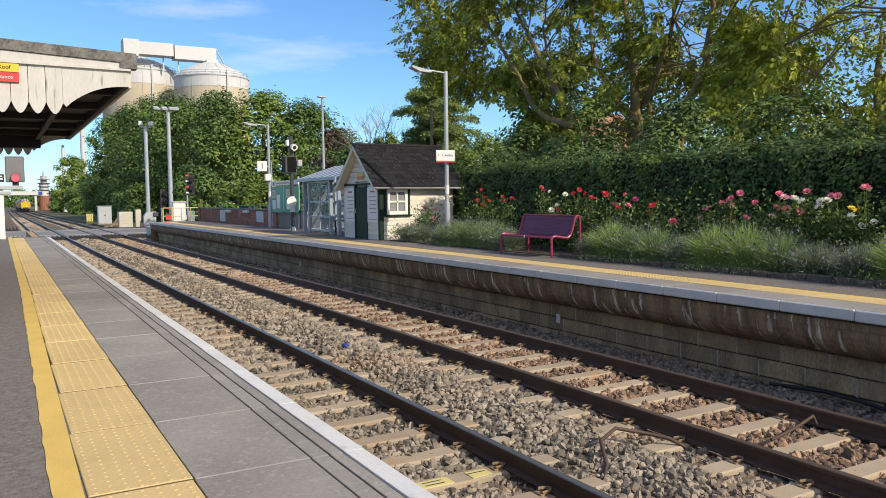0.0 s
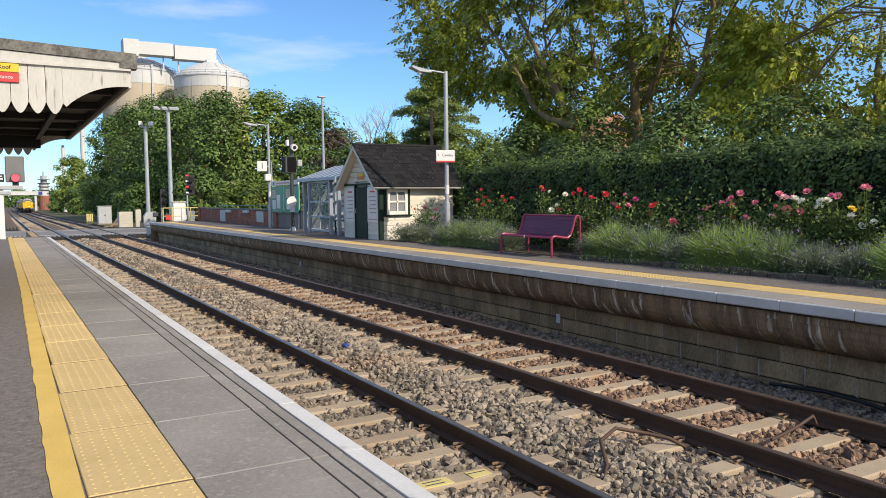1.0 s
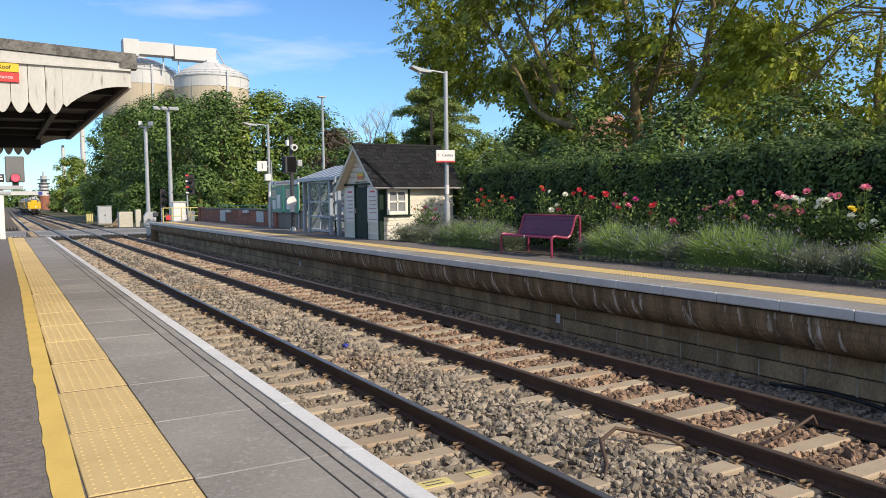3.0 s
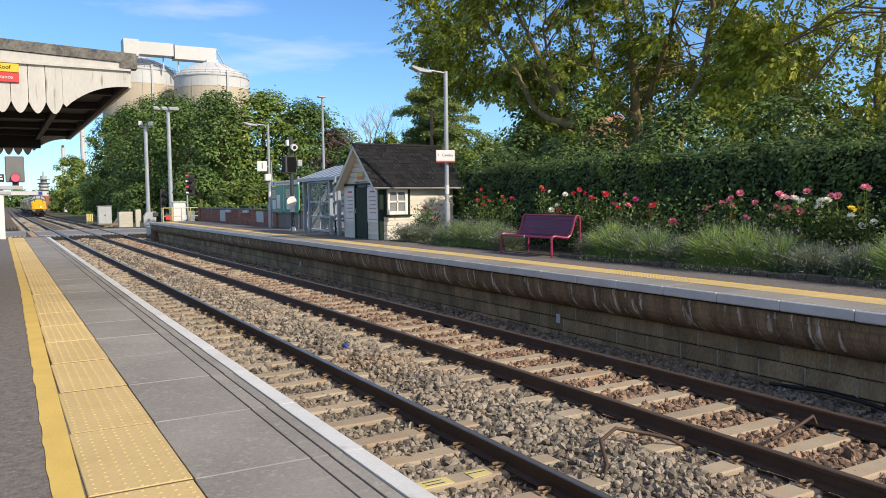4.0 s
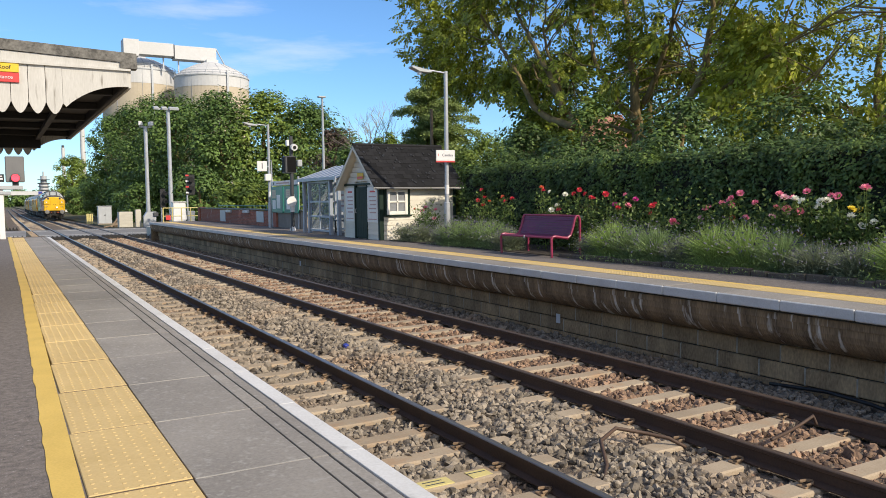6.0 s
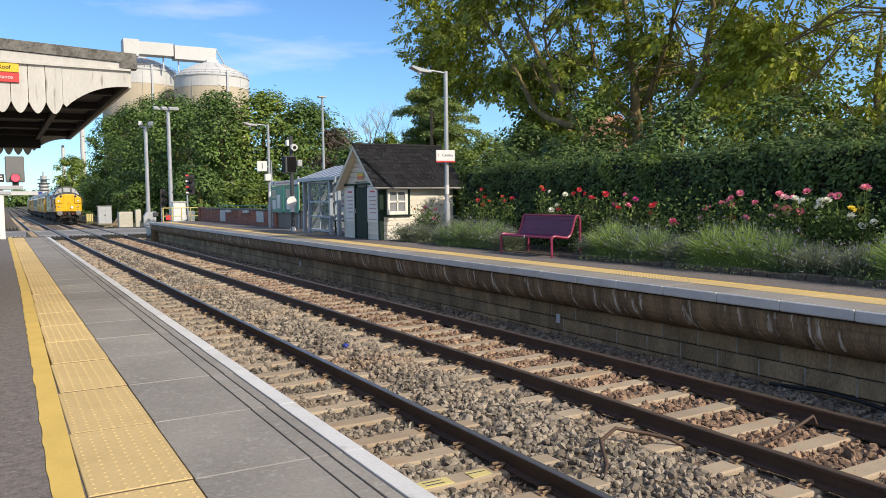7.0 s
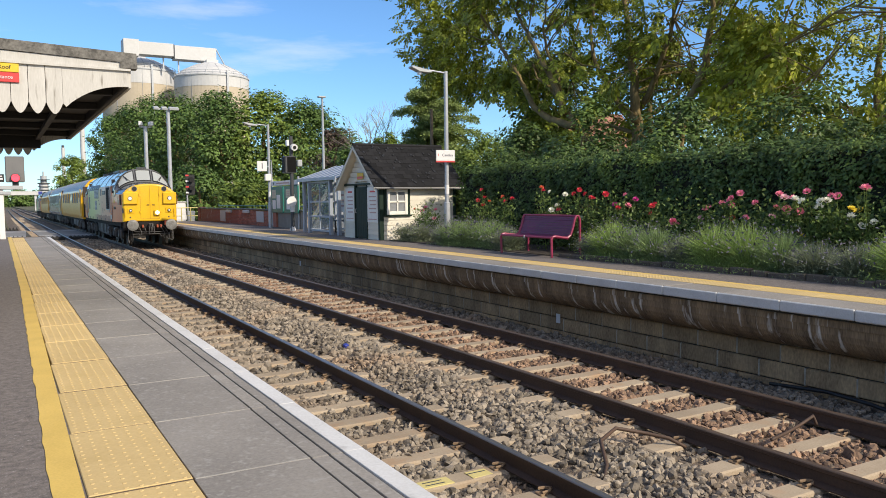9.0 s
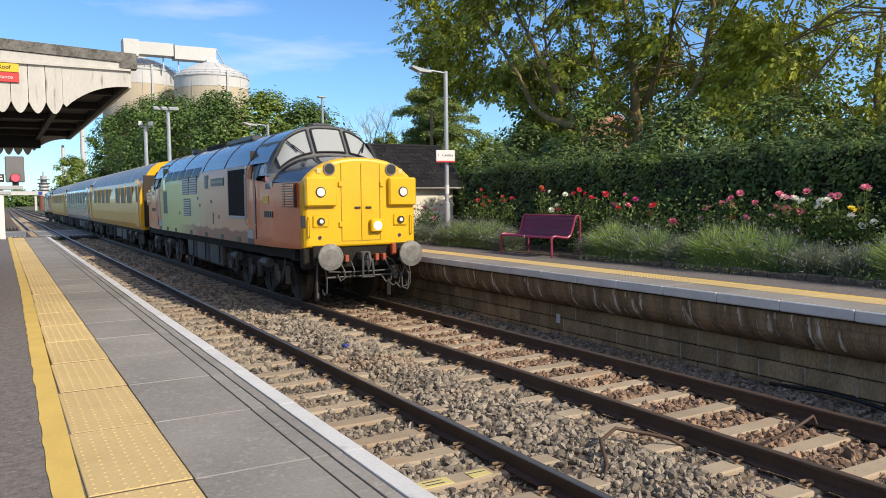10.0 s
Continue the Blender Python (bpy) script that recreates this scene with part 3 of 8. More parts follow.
# ---- station things ----
def build_canopy():
    c = thing("platform_canopy", 0, 0, 0, "white timber platform canopy with scalloped valance and felt roof edge", "canopy", kind="structure")
    y0, y1, xt, xb = 9.9, 18.5, -1.6, -7.0
    # roof deck falls slightly towards the track
    part("roof", prism(B(), [(xb, 4.12), (xt + 0.06, 3.875), (xt + 0.06, 3.79), (xb, 3.79)], "y", y0 + 0.03, y1 - 0.03), FELT, c, "grey mineral felt roof")
    part("roof_kerb", prism(B(), [(xb, 4.14), (xt + 0.09, 3.895), (xt + 0.09, 3.78), (xb, 4.02)], "y", y0 - 0.06, y0 + 0.03), FELT, c, "rough grey roof edge capping")
    part("roof_kerb", box(B(), xt - 0.09, xt + 0.095, y0 - 0.066, y0 + 0.10, 3.72, 3.80), FELT, c)
    part("soffit", box(B(), xb, xt - 0.03, y0 + 0.05, y1 - 0.05, 3.62, 3.66), UNDER, c, "boarded underside with canopy shade in its near-black colour")
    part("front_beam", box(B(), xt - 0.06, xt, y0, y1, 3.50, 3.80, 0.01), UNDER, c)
    part("front_fascia", box(B(), xt, xt + 0.03, y0, y1, 3.50, 3.80), WHITE, c)
    for i in range(5):
        yy = y0 + 0.9 + i * 1.75
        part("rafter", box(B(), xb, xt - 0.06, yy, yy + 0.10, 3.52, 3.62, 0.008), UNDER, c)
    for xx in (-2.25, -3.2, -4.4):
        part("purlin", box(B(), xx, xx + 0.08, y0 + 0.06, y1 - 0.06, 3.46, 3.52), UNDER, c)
    for ye, sgn in ((y0, -1), (y1, 1)):
        ya, yb = min(ye, ye + sgn * 0.03), max(ye, ye + sgn * 0.03)
        part("fascia", prism(B(), [(xb, 4.0), (xt + 0.03, 3.78), (xt + 0.03, 3.70), (xb, 3.74)], "y", ya - 0.012, yb + 0.012), WHITE, c)
        part("moulding", prism(B(), [(xb, 3.765), (xt + 0.02, 3.715), (xt + 0.02, 3.69), (xb, 3.73)], "y", ya - 0.03, yb + 0.02), WHITE, c)
        w = 0.172
        x = -2.302 - 26 * w
        while x < -2.35:
            pts = [(x + 0.003, 3.745), (x + 0.003, 3.29)]
            for k in range(1, 12):
                u = k / 12
                s = 2 * u - 1
                pts.append((x + 0.003 + (w - 0.006) * u, 3.285 - 0.12 * (1 - abs(s) ** 1.8)))
            pts += [(x + w - 0.003, 3.29), (x + w - 0.003, 3.745)]
            part("valance_board", prism(B(), pts, "y", ya + random.uniform(-0.003, 0.003), yb), WHITE, c)
            x += w
        arch = [(-2.302, 3.745), (-2.302, 3.285), (-2.27, 3.25), (-2.22, 3.30)]
        for k in range(1, 11):
            u = k / 10
            arch.append((-2.22 + 0.62 * u, 3.30 + 0.21 * (1 - (1 - u) ** 2.4)))
        arch += [(xt, 3.51), (xt, 3.745)]
        part("valance_bracket", prism(B(), arch, "y", ya, yb), WHITE, c)
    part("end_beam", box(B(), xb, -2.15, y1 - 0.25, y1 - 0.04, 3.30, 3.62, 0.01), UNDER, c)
    s = thing("roof_warning_sign", -2.95, y0 - 0.045, 3.5, "yellow and red fragile roof warning sign on the valance", "warning sign")
    yel = part("upper_panel", box(B(), -0.22, 0.22, -0.006, 0.008, 0.10, 0.20, 0.003), YELLOW, s)
    part("lower_panel", box(B(), -0.22, 0.22, -0.006, 0.008, -0.01, 0.095, 0.003), SIGNRED, s)
    words("lettering", "Fragile Roof", 0.062, BLACK, s, pose(-0.01, -0.009, 0.15, 90))
    words("lettering", "No admittance", 0.056, PLASTICW, s, pose(-0.01, -0.009, 0.043, 90))
    # building that carries the canopy
    w = thing("wall_station", 0, 0, 0, "pale painted station building wall", "wall", kind="structure")
    part("masonry", box(B(), -7.4, -7.0, 6, 24, 0.8, 4.3), WHITE, w)


SIGNRED = mat("sign_red", (0.62, 0.05, 0.05), (0.55, 0.04, 0.04), 0.5, bump=0)
PALEYELLOW = mat("pale_worn_yellow", (0.62, 0.52, 0.20), (0.52, 0.44, 0.18), 0.6, bump=0.03)
SIGNBLUE = mat("sign_blue", (0.03, 0.05, 0.30), (0.025, 0.04, 0.25), 0.5, bump=0)
NAVY = mat("dark_lettering", (0.02, 0.02, 0.06), (0.02, 0.02, 0.05), 0.6, bump=0)
BOARDGREEN = mat("notice_board_green", (0.02, 0.20, 0.15), (0.015, 0.16, 0.12), 0.4, bump=0.02)
ROOFBLUE = mat("blue_grey_roof_sheet", (0.065, 0.12, 0.25), (0.045, 0.085, 0.18), 0.42, s1=2, s2=20, bump=0.03)
ALU = mat("blue_grey_frame", (0.36, 0.40, 0.46), (0.29, 0.33, 0.38), 0.45, 0.1, s1=3, s2=30, bump=0.03)
PLUM = mat("plum_bench_paint", (0.31, 0.036, 0.085), (0.23, 0.026, 0.065), 0.38, s1=3, s2=60, bump=0.05, c3=(0.30, 0.10, 0.14), s3=4, t3=(0.66, 0.8))
PAPER = mat("poster_paper", (0.76, 0.75, 0.72), (0.68, 0.665, 0.64), 0.5, s1=6, s2=30, bump=0)
REDLED = glow("red_signal_led", (1.0, 0.035, 0.06), 4.0)
HEADLIGHT = glow("lit_headlight", (1.0, 0.96, 0.85), 2.5)


def bars(parent, m, rows, w, h, y=0.0, x0=0.0, z0=0.0, gap=0.6):
    """Unreadable lines of print as plain bars."""
    for i in range(rows):
        k = w * (0.75 + 0.25 * ((i * 7) % 5) / 4)
        part("print_bar", box(B(), x0 - k / 2, x0 + k / 2, y, y + 0.003, z0 - i * h / gap - h, z0 - i * h / gap), m, parent)


def build_signal():
    s = thing("railway_signal", -2.78, 31, NEAR_Z, "railway signal with grey backboard showing a red light", "signal")
    part("post", box(B(), -0.16, 0.02, 0.05, 0.22, 0, 1.75, 0.02), PLASTICW, s, "white square post")
    part("bracket", box(B(), -0.2, 0.62, -0.02, 0.16, 1.72, 1.86, 0.02), GREYBOX, s)
    part("bracket_rail", box(B(), -0.25, 0.25, 0.0, 0.12, 1.55, 1.66, 0.02), STEEL, s)
    part("backboard", box(B(), 0.10, 0.69, 0.0, 0.07, 1.97, 2.87, 0.03), TANKGREY, s, "grey rounded backboard")
    t = B()
    tube(t, [(0.40, -0.02, 2.12), (0.40, -0.10, 2.12)], 0.15, 20)
    part("light_hood", t, BLACK, s)
    t = B()
    tube(t, [(0.40, -0.10, 2.12), (0.40, -0.112, 2.12)], 0.125, 20)
    part("red_light", t, REDLED, s, "lit red lamp")
    for i in range(5):
        half = 0.115 * math.cos((i - 2) * 0.55)
        part("lens_bar", box(B(), 0.40 - half, 0.40 + half, -0.118, -0.113, 2.035 + i * 0.04, 2.048 + i * 0.04), SIGNRED, s)
    part("bolt_strip", box(B(), 0.3, 0.5, 0.0, 0.05, 1.86, 1.97), BLACK, s)
    pl = part("number_plate", box(B(), -0.24, 0.06, -0.04, -0.02, 1.98, 2.25, 0.006), BLACK, s, "black identification plate")
    part("print_bar", box(B(), -0.2, 0.02, -0.046, -0.04, 2.06, 2.12), PLASTICW, pl)
    part("print_bar", box(B(), -0.18, 0.0, -0.046, -0.04, 2.16, 2.20), PLASTICW, pl)


def build_hut():
    h = thing("timber_hut", 6.9, 21.2, FAR_Z, "cream weatherboard hut with slate roof and dark green door", "hut")
    W, D, EV, RG = 2.65, 2.56, 1.62, 2.924
    part("core", prism(B(), [(0.06, 0.0), (W - 0.06, 0.0), (W - 0.06, EV), (W / 2, RG - 0.16), (0.06, EV)], "x", 0.05, D - 0.05), CREAM, h)
    P = 0.148
    # gable boards on the track side, cut round the door
    door0, door1 = 0.87, 1.79
    k = 0
    while k * P < RG - 0.25:
        z0, z1 = k * P, k * P + P - 0.006
        e0, e1 = 0.0, W
        if z0 > EV - 0.1:
            q = (z0 + P / 2 - EV + 0.1) / (RG - EV)
            e0, e1 = W / 2 * q, W - W / 2 * q
        spans = [(e0, e1)] if z0 > 1.66 else [(e0, door0), (door1, e1)]
        for a, b in spans:
            if b - a > 0.06:
                part("weatherboard", prism(B(), [(-0.028, z0), (-0.012, z1), (0.05, z1), (0.05, z0)], "y", a, b), CREAM, h)
        k += 1
    # side boards round the window
    k = 0
    while k * P < EV:
        z0, z1 = k * P, min(EV, k * P + P - 0.006)
        spans = [(0.10, D)] if z1 < 0.74 or z0 > 1.60 else [(0.99, D)]
        for a, b in spans:
            bm = B()
            prism(bm, [(-0.028, z0), (-0.012, z1), (0.05, z1), (0.05, z0)], "x", a, b)
            part("weatherboard", bm, CREAM, h)
            part("weatherboard", box(B(), a, b, W - 0.04, W + 0.02, z0, z1), CREAM, h)
        k += 1
    part("rear_wall", box(B(), D - 0.05, D + 0.01, 0.02, W - 0.02, 0, EV), CREAM, h)
    part("corner_post", box(B(), -0.04, 0.10, -0.045, 0.07, 0, EV, 0.008), DGREEN, h, "dark green corner board")
    part("corner_post", box(B(), -0.04, 0.05, W - 0.05, W + 0.03, 0, EV, 0.008), CREAM, h)
    part("corner_post", box(B(), D - 0.06, D + 0.03, -0.045, 0.05, 0, EV, 0.008), DGREEN, h)
    dr = part("door", box(B(), -0.02, 0.04, door0 + 0.03, door1 - 0.03, 0.02, 1.60, 0.006), DGREEN, h, "dark green ledged door")
    for i in range(6):
        yy = door0 + 0.05 + i * 0.13
        part("door_board", box(B(), -0.028, -0.021, yy, yy + 0.122, 0.03, 1.59), DGREEN, dr)
    t = B()
    tube(t, [(-0.03, door1 - 0.12, 0.80), (-0.07, door1 - 0.12, 0.80), (-0.07, door1 - 0.12, 0.92), (-0.03, door1 - 0.12, 0.92)], 0.012, 6)
    part("door_handle", t, STEEL, dr, "steel pull handle")
    for a, b in ((door0 - 0.02, door0 + 0.03), (door1 - 0.03, door1 + 0.02)):
        part("door_jamb", box(B(), -0.045, 0.04, a, b, 0, 1.66), DGREEN, h)
    part("head_band", box(B(), -0.045, 0.03, 0.0, W, 1.655, 1.715, 0.006), DGREEN, h, "dark green band above the door")
    # window with four panes
    w = part("window", box(B(), 0.14, 0.94, -0.02, 0.05, 0.77, 1.56), DGREEN, h, "cream four-pane window in a dark green surround")
    for a, b, c, d in ((0.12, 0.20, 0.74, 1.60), (0.90, 0.98, 0.74, 1.60), (0.20, 0.90, 1.53, 1.60)):
        part("surround", box(B(), a, b, -0.05, 0.05, c, d), DGREEN, w)
    part("sill", box(B(), 0.08, 1.02, -0.09, 0.05, 0.70, 0.745, 0.008), DGREEN, w)
    for a, b, c, d in ((0.205, 0.295, 0.75, 1.525), (0.805, 0.895, 0.75, 1.525), (0.295, 0.805, 0.75, 0.85), (0.295, 0.805, 1.43, 1.525), (0.525, 0.575, 0.85, 1.43), (0.295, 0.805, 1.11, 1.165)):
        part("window_frame", box(B(), a, b, -0.066, -0.021, c, d, 0.006), CREAMLIGHT, w)
    for a, b in ((0.295, 0.53), (0.57, 0.805)):
        for c, d in ((0.85, 1.12), (1.155, 1.43)):
            part("pane", box(B(), a, b, -0.036, -0.03, c, d), HUTPANE, w)
    # posters and plate
    for a, b, n in ((0.09, 0.82, 1), (1.84, 2.52, 2)):
        po = part("poster", box(B(), -0.046, -0.034, a, b, 0.52, 1.58, 0.004), PAPER, h, "faded white notice with red print")
        part("print_bar", box(B(), -0.05, -0.047, a + 0.14, b - 0.2, 1.43, 1.48), SIGNRED, po)
        for i in range(5):
            part("print_bar", box(B(), -0.049, -0.047, a + 0.1, b - 0.12 - 0.05 * (i % 3), 1.28 - i * 0.12, 1.32 - i * 0.12), FADED, po)
        part("print_bar", box(B(), -0.049, -0.047, a + 0.06, b - 0.06, 0.60, 0.63), FADED, po)
    s = part("small_plate", box(B(), -0.05, -0.03, 1.10, 1.56, 1.84, 2.04, 0.004), YELLOW, h, "small yellow and red plate above the door")
    part("print_bar", box(B(), -0.054, -0.05, 1.12, 1.54, 1.86, 1.93), SIGNRED, s)
    # roof: sheathing, slates, ridge, barge boards, gutter
    x0, x1, ov = -0.27, D + 0.28, 0.20
    sl = (RG - EV + 0.03) / (W / 2 + ov)
    for sgn in (-1, 1):
        ye = W / 2 + sgn * (W / 2 + ov)
        zr, ze = RG - 0.05, EV - 0.06
        part("roof_board", prism(B(), [(W / 2, zr), (ye, ze), (ye, ze - 0.05), (W / 2, zr - 0.05)], "x", x0 + 0.03, x1 - 0.03), CREAM, h)
        part("underlay", prism(B(), [(W / 2, zr + 0.028), (ye, ze + 0.024), (ye, ze + 0.004), (W / 2, zr + 0.008)], "x", x0 - 0.012, x1), BLACK, h)
        part("barge_board", prism(B(), [(W / 2, zr + 0.004), (ye, ze + 0.002), (ye, ze - 0.10), (W / 2, zr - 0.12)], "x", x0 - 0.01, x0 + 0.028), CREAM, h)
        part("barge_board", prism(B(), [(W / 2, zr + 0.02), (ye, ze + 0.02), (ye, ze - 0.10), (W / 2, zr - 0.12)], "x", x1 - 0.028, x1), CREAM, h)
        L = math.hypot(W / 2 + ov, zr - ze)
        ang = math.degrees(math.atan2(zr - ze, W / 2 + ov))
        rows, cols = 11, 11
        ch, cw = L / rows, (x1 - x0) / cols
        b = box(B(), 0.002, cw - 0.004, 0, ch * 1.25, 0, 0.011)
        me = bpy.data.meshes.new("slate")
        bmesh.ops.recalc_face_normals(b, faces=b.faces)
        b.to_mesh(me)
        b.free()
        for r in range(rows):
            for cidx in range(-1, cols):
                xx = x0 + cw * (cidx + (0.5 if r % 2 else 0.0))
                if xx < x0 - 0.01 or xx + cw > x1 + 0.03:
                    continue
                o = part("slate", me, SLATE, h)
                q = r / rows
                yy, zz = ye + (W / 2 - ye) * q, ze + (zr - ze) * q
                base = pose(xx, yy, zz + 0.032, 0, 0, 0) @ (pose(0, 0, 0, ang - 1.2, 0, 0) if sgn < 0 else pose(cw, 0, 0, -ang + 1.2, 0, 0) @ pose(0, 0, 0, 0, 0, 180))
                o.matrix_basis = base @ pose(0, random.uniform(-0.006, 0.006), random.uniform(0, 0.004), random.uniform(-0.5, 0.5), 0, random.uniform(-0.6, 0.6))
    # slipped slates leave small dark tabs
    for i in range(52):
        t = B()
        q, xx = random.uniform(0.05, 0.95), random.uniform(x0 + 0.1, x1 - 0.2)
        yy, zz = -ov + (W / 2 + ov) * q, EV - 0.06 + (RG - 0.05 - EV + 0.06) * q
        obox(t, (xx, yy, zz + 0.062), (0.055, 0.085, 0.012), rx=math.degrees(math.atan2(RG - EV, W / 2 + ov)), rz=random.uniform(-12, 12))
        part("slate_tab", t, BLACK, h, "broken dark slate tab")
    t = B()
    tube(t, [(x0 - 0.01, W / 2, RG - 0.02), (x1 + 0.01, W / 2, RG - 0.02)], 0.055, 8)
    part("ridge", t, SLATE, h)
    t = B()
    tube(t, [(x0, -ov - 0.05, EV - 0.075), (x1, -ov - 0.05, EV - 0.10)], 0.03, 8)
    part("gutter", t, TANKGREY, h, "grey gutter")
    t = B()
    tube(t, [(x1 - 0.05, -ov - 0.05, EV - 0.10), (x1 - 0.02, -ov - 0.05, EV - 0.22), (x1 + 0.32, -0.25, EV - 0.52), (x1 + 0.34, -0.2, EV - 0.75)], 0.03, 8)
    part("downpipe", t, GREYBOX, h, "slanting grey downpipe")


TANKGREY = mat("mid_grey_plastic", (0.17, 0.17, 0.17), (0.13, 0.13, 0.13), 0.6, bump=0.02)
CREAMLIGHT = mat("pale_cream_gloss", (0.80, 0.78, 0.71), (0.74, 0.715, 0.64), 0.45, bump=0.04)
FADED = mat("faded_pink_print", (0.50, 0.33, 0.31), (0.45, 0.30, 0.28), 0.6, bump=0)
HUTPANE = mat("net_curtained_pane", (0.27, 0.28, 0.29), (0.20, 0.21, 0.22), 0.15, s1=3, s2=9, bump=0)


def build_shelter():
    s = thing("waiting_shelter", 7.1, 24.9, FAR_Z, "glazed waiting shelter with blue-grey frame and roof", "shelter")
    L, D, HF, HB = 3.5, 1.25, 1.93, 2.40
    ys = (0.0, 0.75, 2.85, 3.4)
    for y in ys:
        for x, hgt in ((0.0, HF), (D, HB)):
            part("post", box(B(), x - 0.06, x + 0.06, y - 0.06, y + 0.06, 0, hgt, 0.008), ALU, s)
    for z in (0.12, 0.62, 1.15, HF - 0.08):
        for a, b in ((0.81, 2.79),):
            part("rail", box(B(), -0.025, 0.025, a, b, z - 0.03, z + 0.03), ALU, s)
        part("rail", box(B(), D - 0.025, D + 0.025, 0.06, L - 0.16, z - 0.03, z + 0.03), ALU, s)
        part("rail", box(B(), 0.06, D - 0.06, 3.375, 3.425, z - 0.03, z + 0.03), ALU, s)
        part("rail", box(B(), 0.06, D - 0.06, -0.025, 0.025, z - 0.03, z + 0.03), ALU, s)
    part("mullion", box(B(), -0.02, 0.02, 1.78, 1.82, 0.15, HF - 0.1), ALU, s)
    for a, b in ((0.81, 1.78), (1.82, 2.79)):
        for c, d in ((0.15, 0.59), (0.65, 1.12), (1.18, HF - 0.11)):
            p = part("pane", box(B(), -0.005, 0.005, a, b, c, d), PANE, s)
            p.visible_shadow = False
    for c, d in ((0.15, 0.59), (0.65, 1.12), (1.18, HF - 0.11)):
        for x, a, b in ((D, 0.06, 2.0), (D, 2.05, L - 0.16)):
            p = part("pane", box(B(), x - 0.005, x + 0.005, a, b, c, d), PANE, s)
            p.visible_shadow = False
        p = part("pane", box(B(), 0.06, D - 0.06, 3.395, 3.405, c, d), PANE, s)
        p.visible_shadow = False
    part("roof", prism(B(), [(-0.18, HF), (D + 0.15, HB + 0.06), (D + 0.15, HB + 0.10), (-0.18, HF + 0.05)], "y", -0.2, L + 0.15), ROOFBLUE, s, "sloping blue-grey roof sheet")
    for i in range(7):
        y = -0.18 + i * (L + 0.3) / 6
        part("roof_rib", prism(B(), [(-0.18, HF + 0.052), (D + 0.15, HB + 0.102), (D + 0.15, HB + 0.125), (-0.18, HF + 0.075)], "y", y - 0.025, y + 0.025), ALU, s)
    part("fascia", box(B(), -0.21, -0.182, -0.2, L + 0.15, HF - 0.04, HF + 0.07), ALU, s)
    part("bench_seat", box(B(), D - 0.45, D - 0.08, 0.4, 2.6, 0.42, 0.47, 0.01), DARKGREY, s)
    for y in (0.5, 1.5, 2.5):
        part("bench_leg", box(B(), D - 0.42, D - 0.36, y - 0.03, y + 0.03, 0, 0.42), DARKGREY, s)
    n = thing("timetable_poster", 7.1 + D - 0.03, 24.9 + 2.2, FAR_Z + 0.75, "white timetable sheets on the shelter glass", "poster")
    part("sheet", box(B(), -0.02, -0.012, 0, 0.85, 0, 1.1), PAPER, n)
    for i in range(4):
        part("print_bar", box(B(), -0.024, -0.021, 0.1, 0.7, 0.2 + 0.2 * i, 0.27 + 0.2 * i), FADED, n)


def build_info_post():
    c = thing("information_screen_post", 7.3, 30.3, FAR_Z, "dark post with passenger display, cameras and speaker", "display post")
    t = B()
    tube(t, [(0, 0, 0), (0, 0, 3.75)], 0.075, 12)
    part("post", t, DARKGREY, c)
    for z in (1.15, 0.75):
        t = B()
        tube(t, [(0, 0, z), (0, 0, z + 0.22)], 0.085, 12)
        part("reflective_band", t, PLASTICW, c)
    part("foot", prism(B(), [(-0.2, 0), (0.2, 0), (0.06, 0.16), (-0.06, 0.16)], "x", -0.06, 0.06), PLASTICW, c)
    sc = part("display_housing", box(B(), -0.30, 0.16, -0.10, 0.28, 2.28, 2.96, 0.03), DARKGREY, c, "dark display housing")
    part("screen", box(B(), -0.20, 0.15, -0.112, -0.101, 2.33, 2.92), SCREEN, sc)
    part("screen", box(B(), -0.311, -0.301, -0.06, 0.24, 2.33, 2.92), SCREEN, sc)
    t = B()
    tube(t, [(0.06, -0.10, 3.32), (0.06, -0.26, 3.29)], 0.13, 14)
    part("camera_dome", t, PLASTICW, c, "round white camera")
    t = B()
    tube(t, [(0.06, -0.262, 3.29), (0.06, -0.275, 3.288)], 0.07, 14)
    part("camera_lens", t, BLACK, c)
    part("camera", box(B(), -0.20, -0.09, -0.06, 0.10, 3.36, 3.60, 0.02), PLASTICW, c)
    part("speaker", box(B(), 0.22, 0.42, -0.12, 0.1, 2.55, 2.82, 0.03), GREYBOX, c)
    t = B()
    tube(t, [(-0.06, -0.12, 1.16), (-0.06, -0.09, 1.16)], 0.20, 18)
    part("round_plate", t, PLASTICW, c, "round white plate")


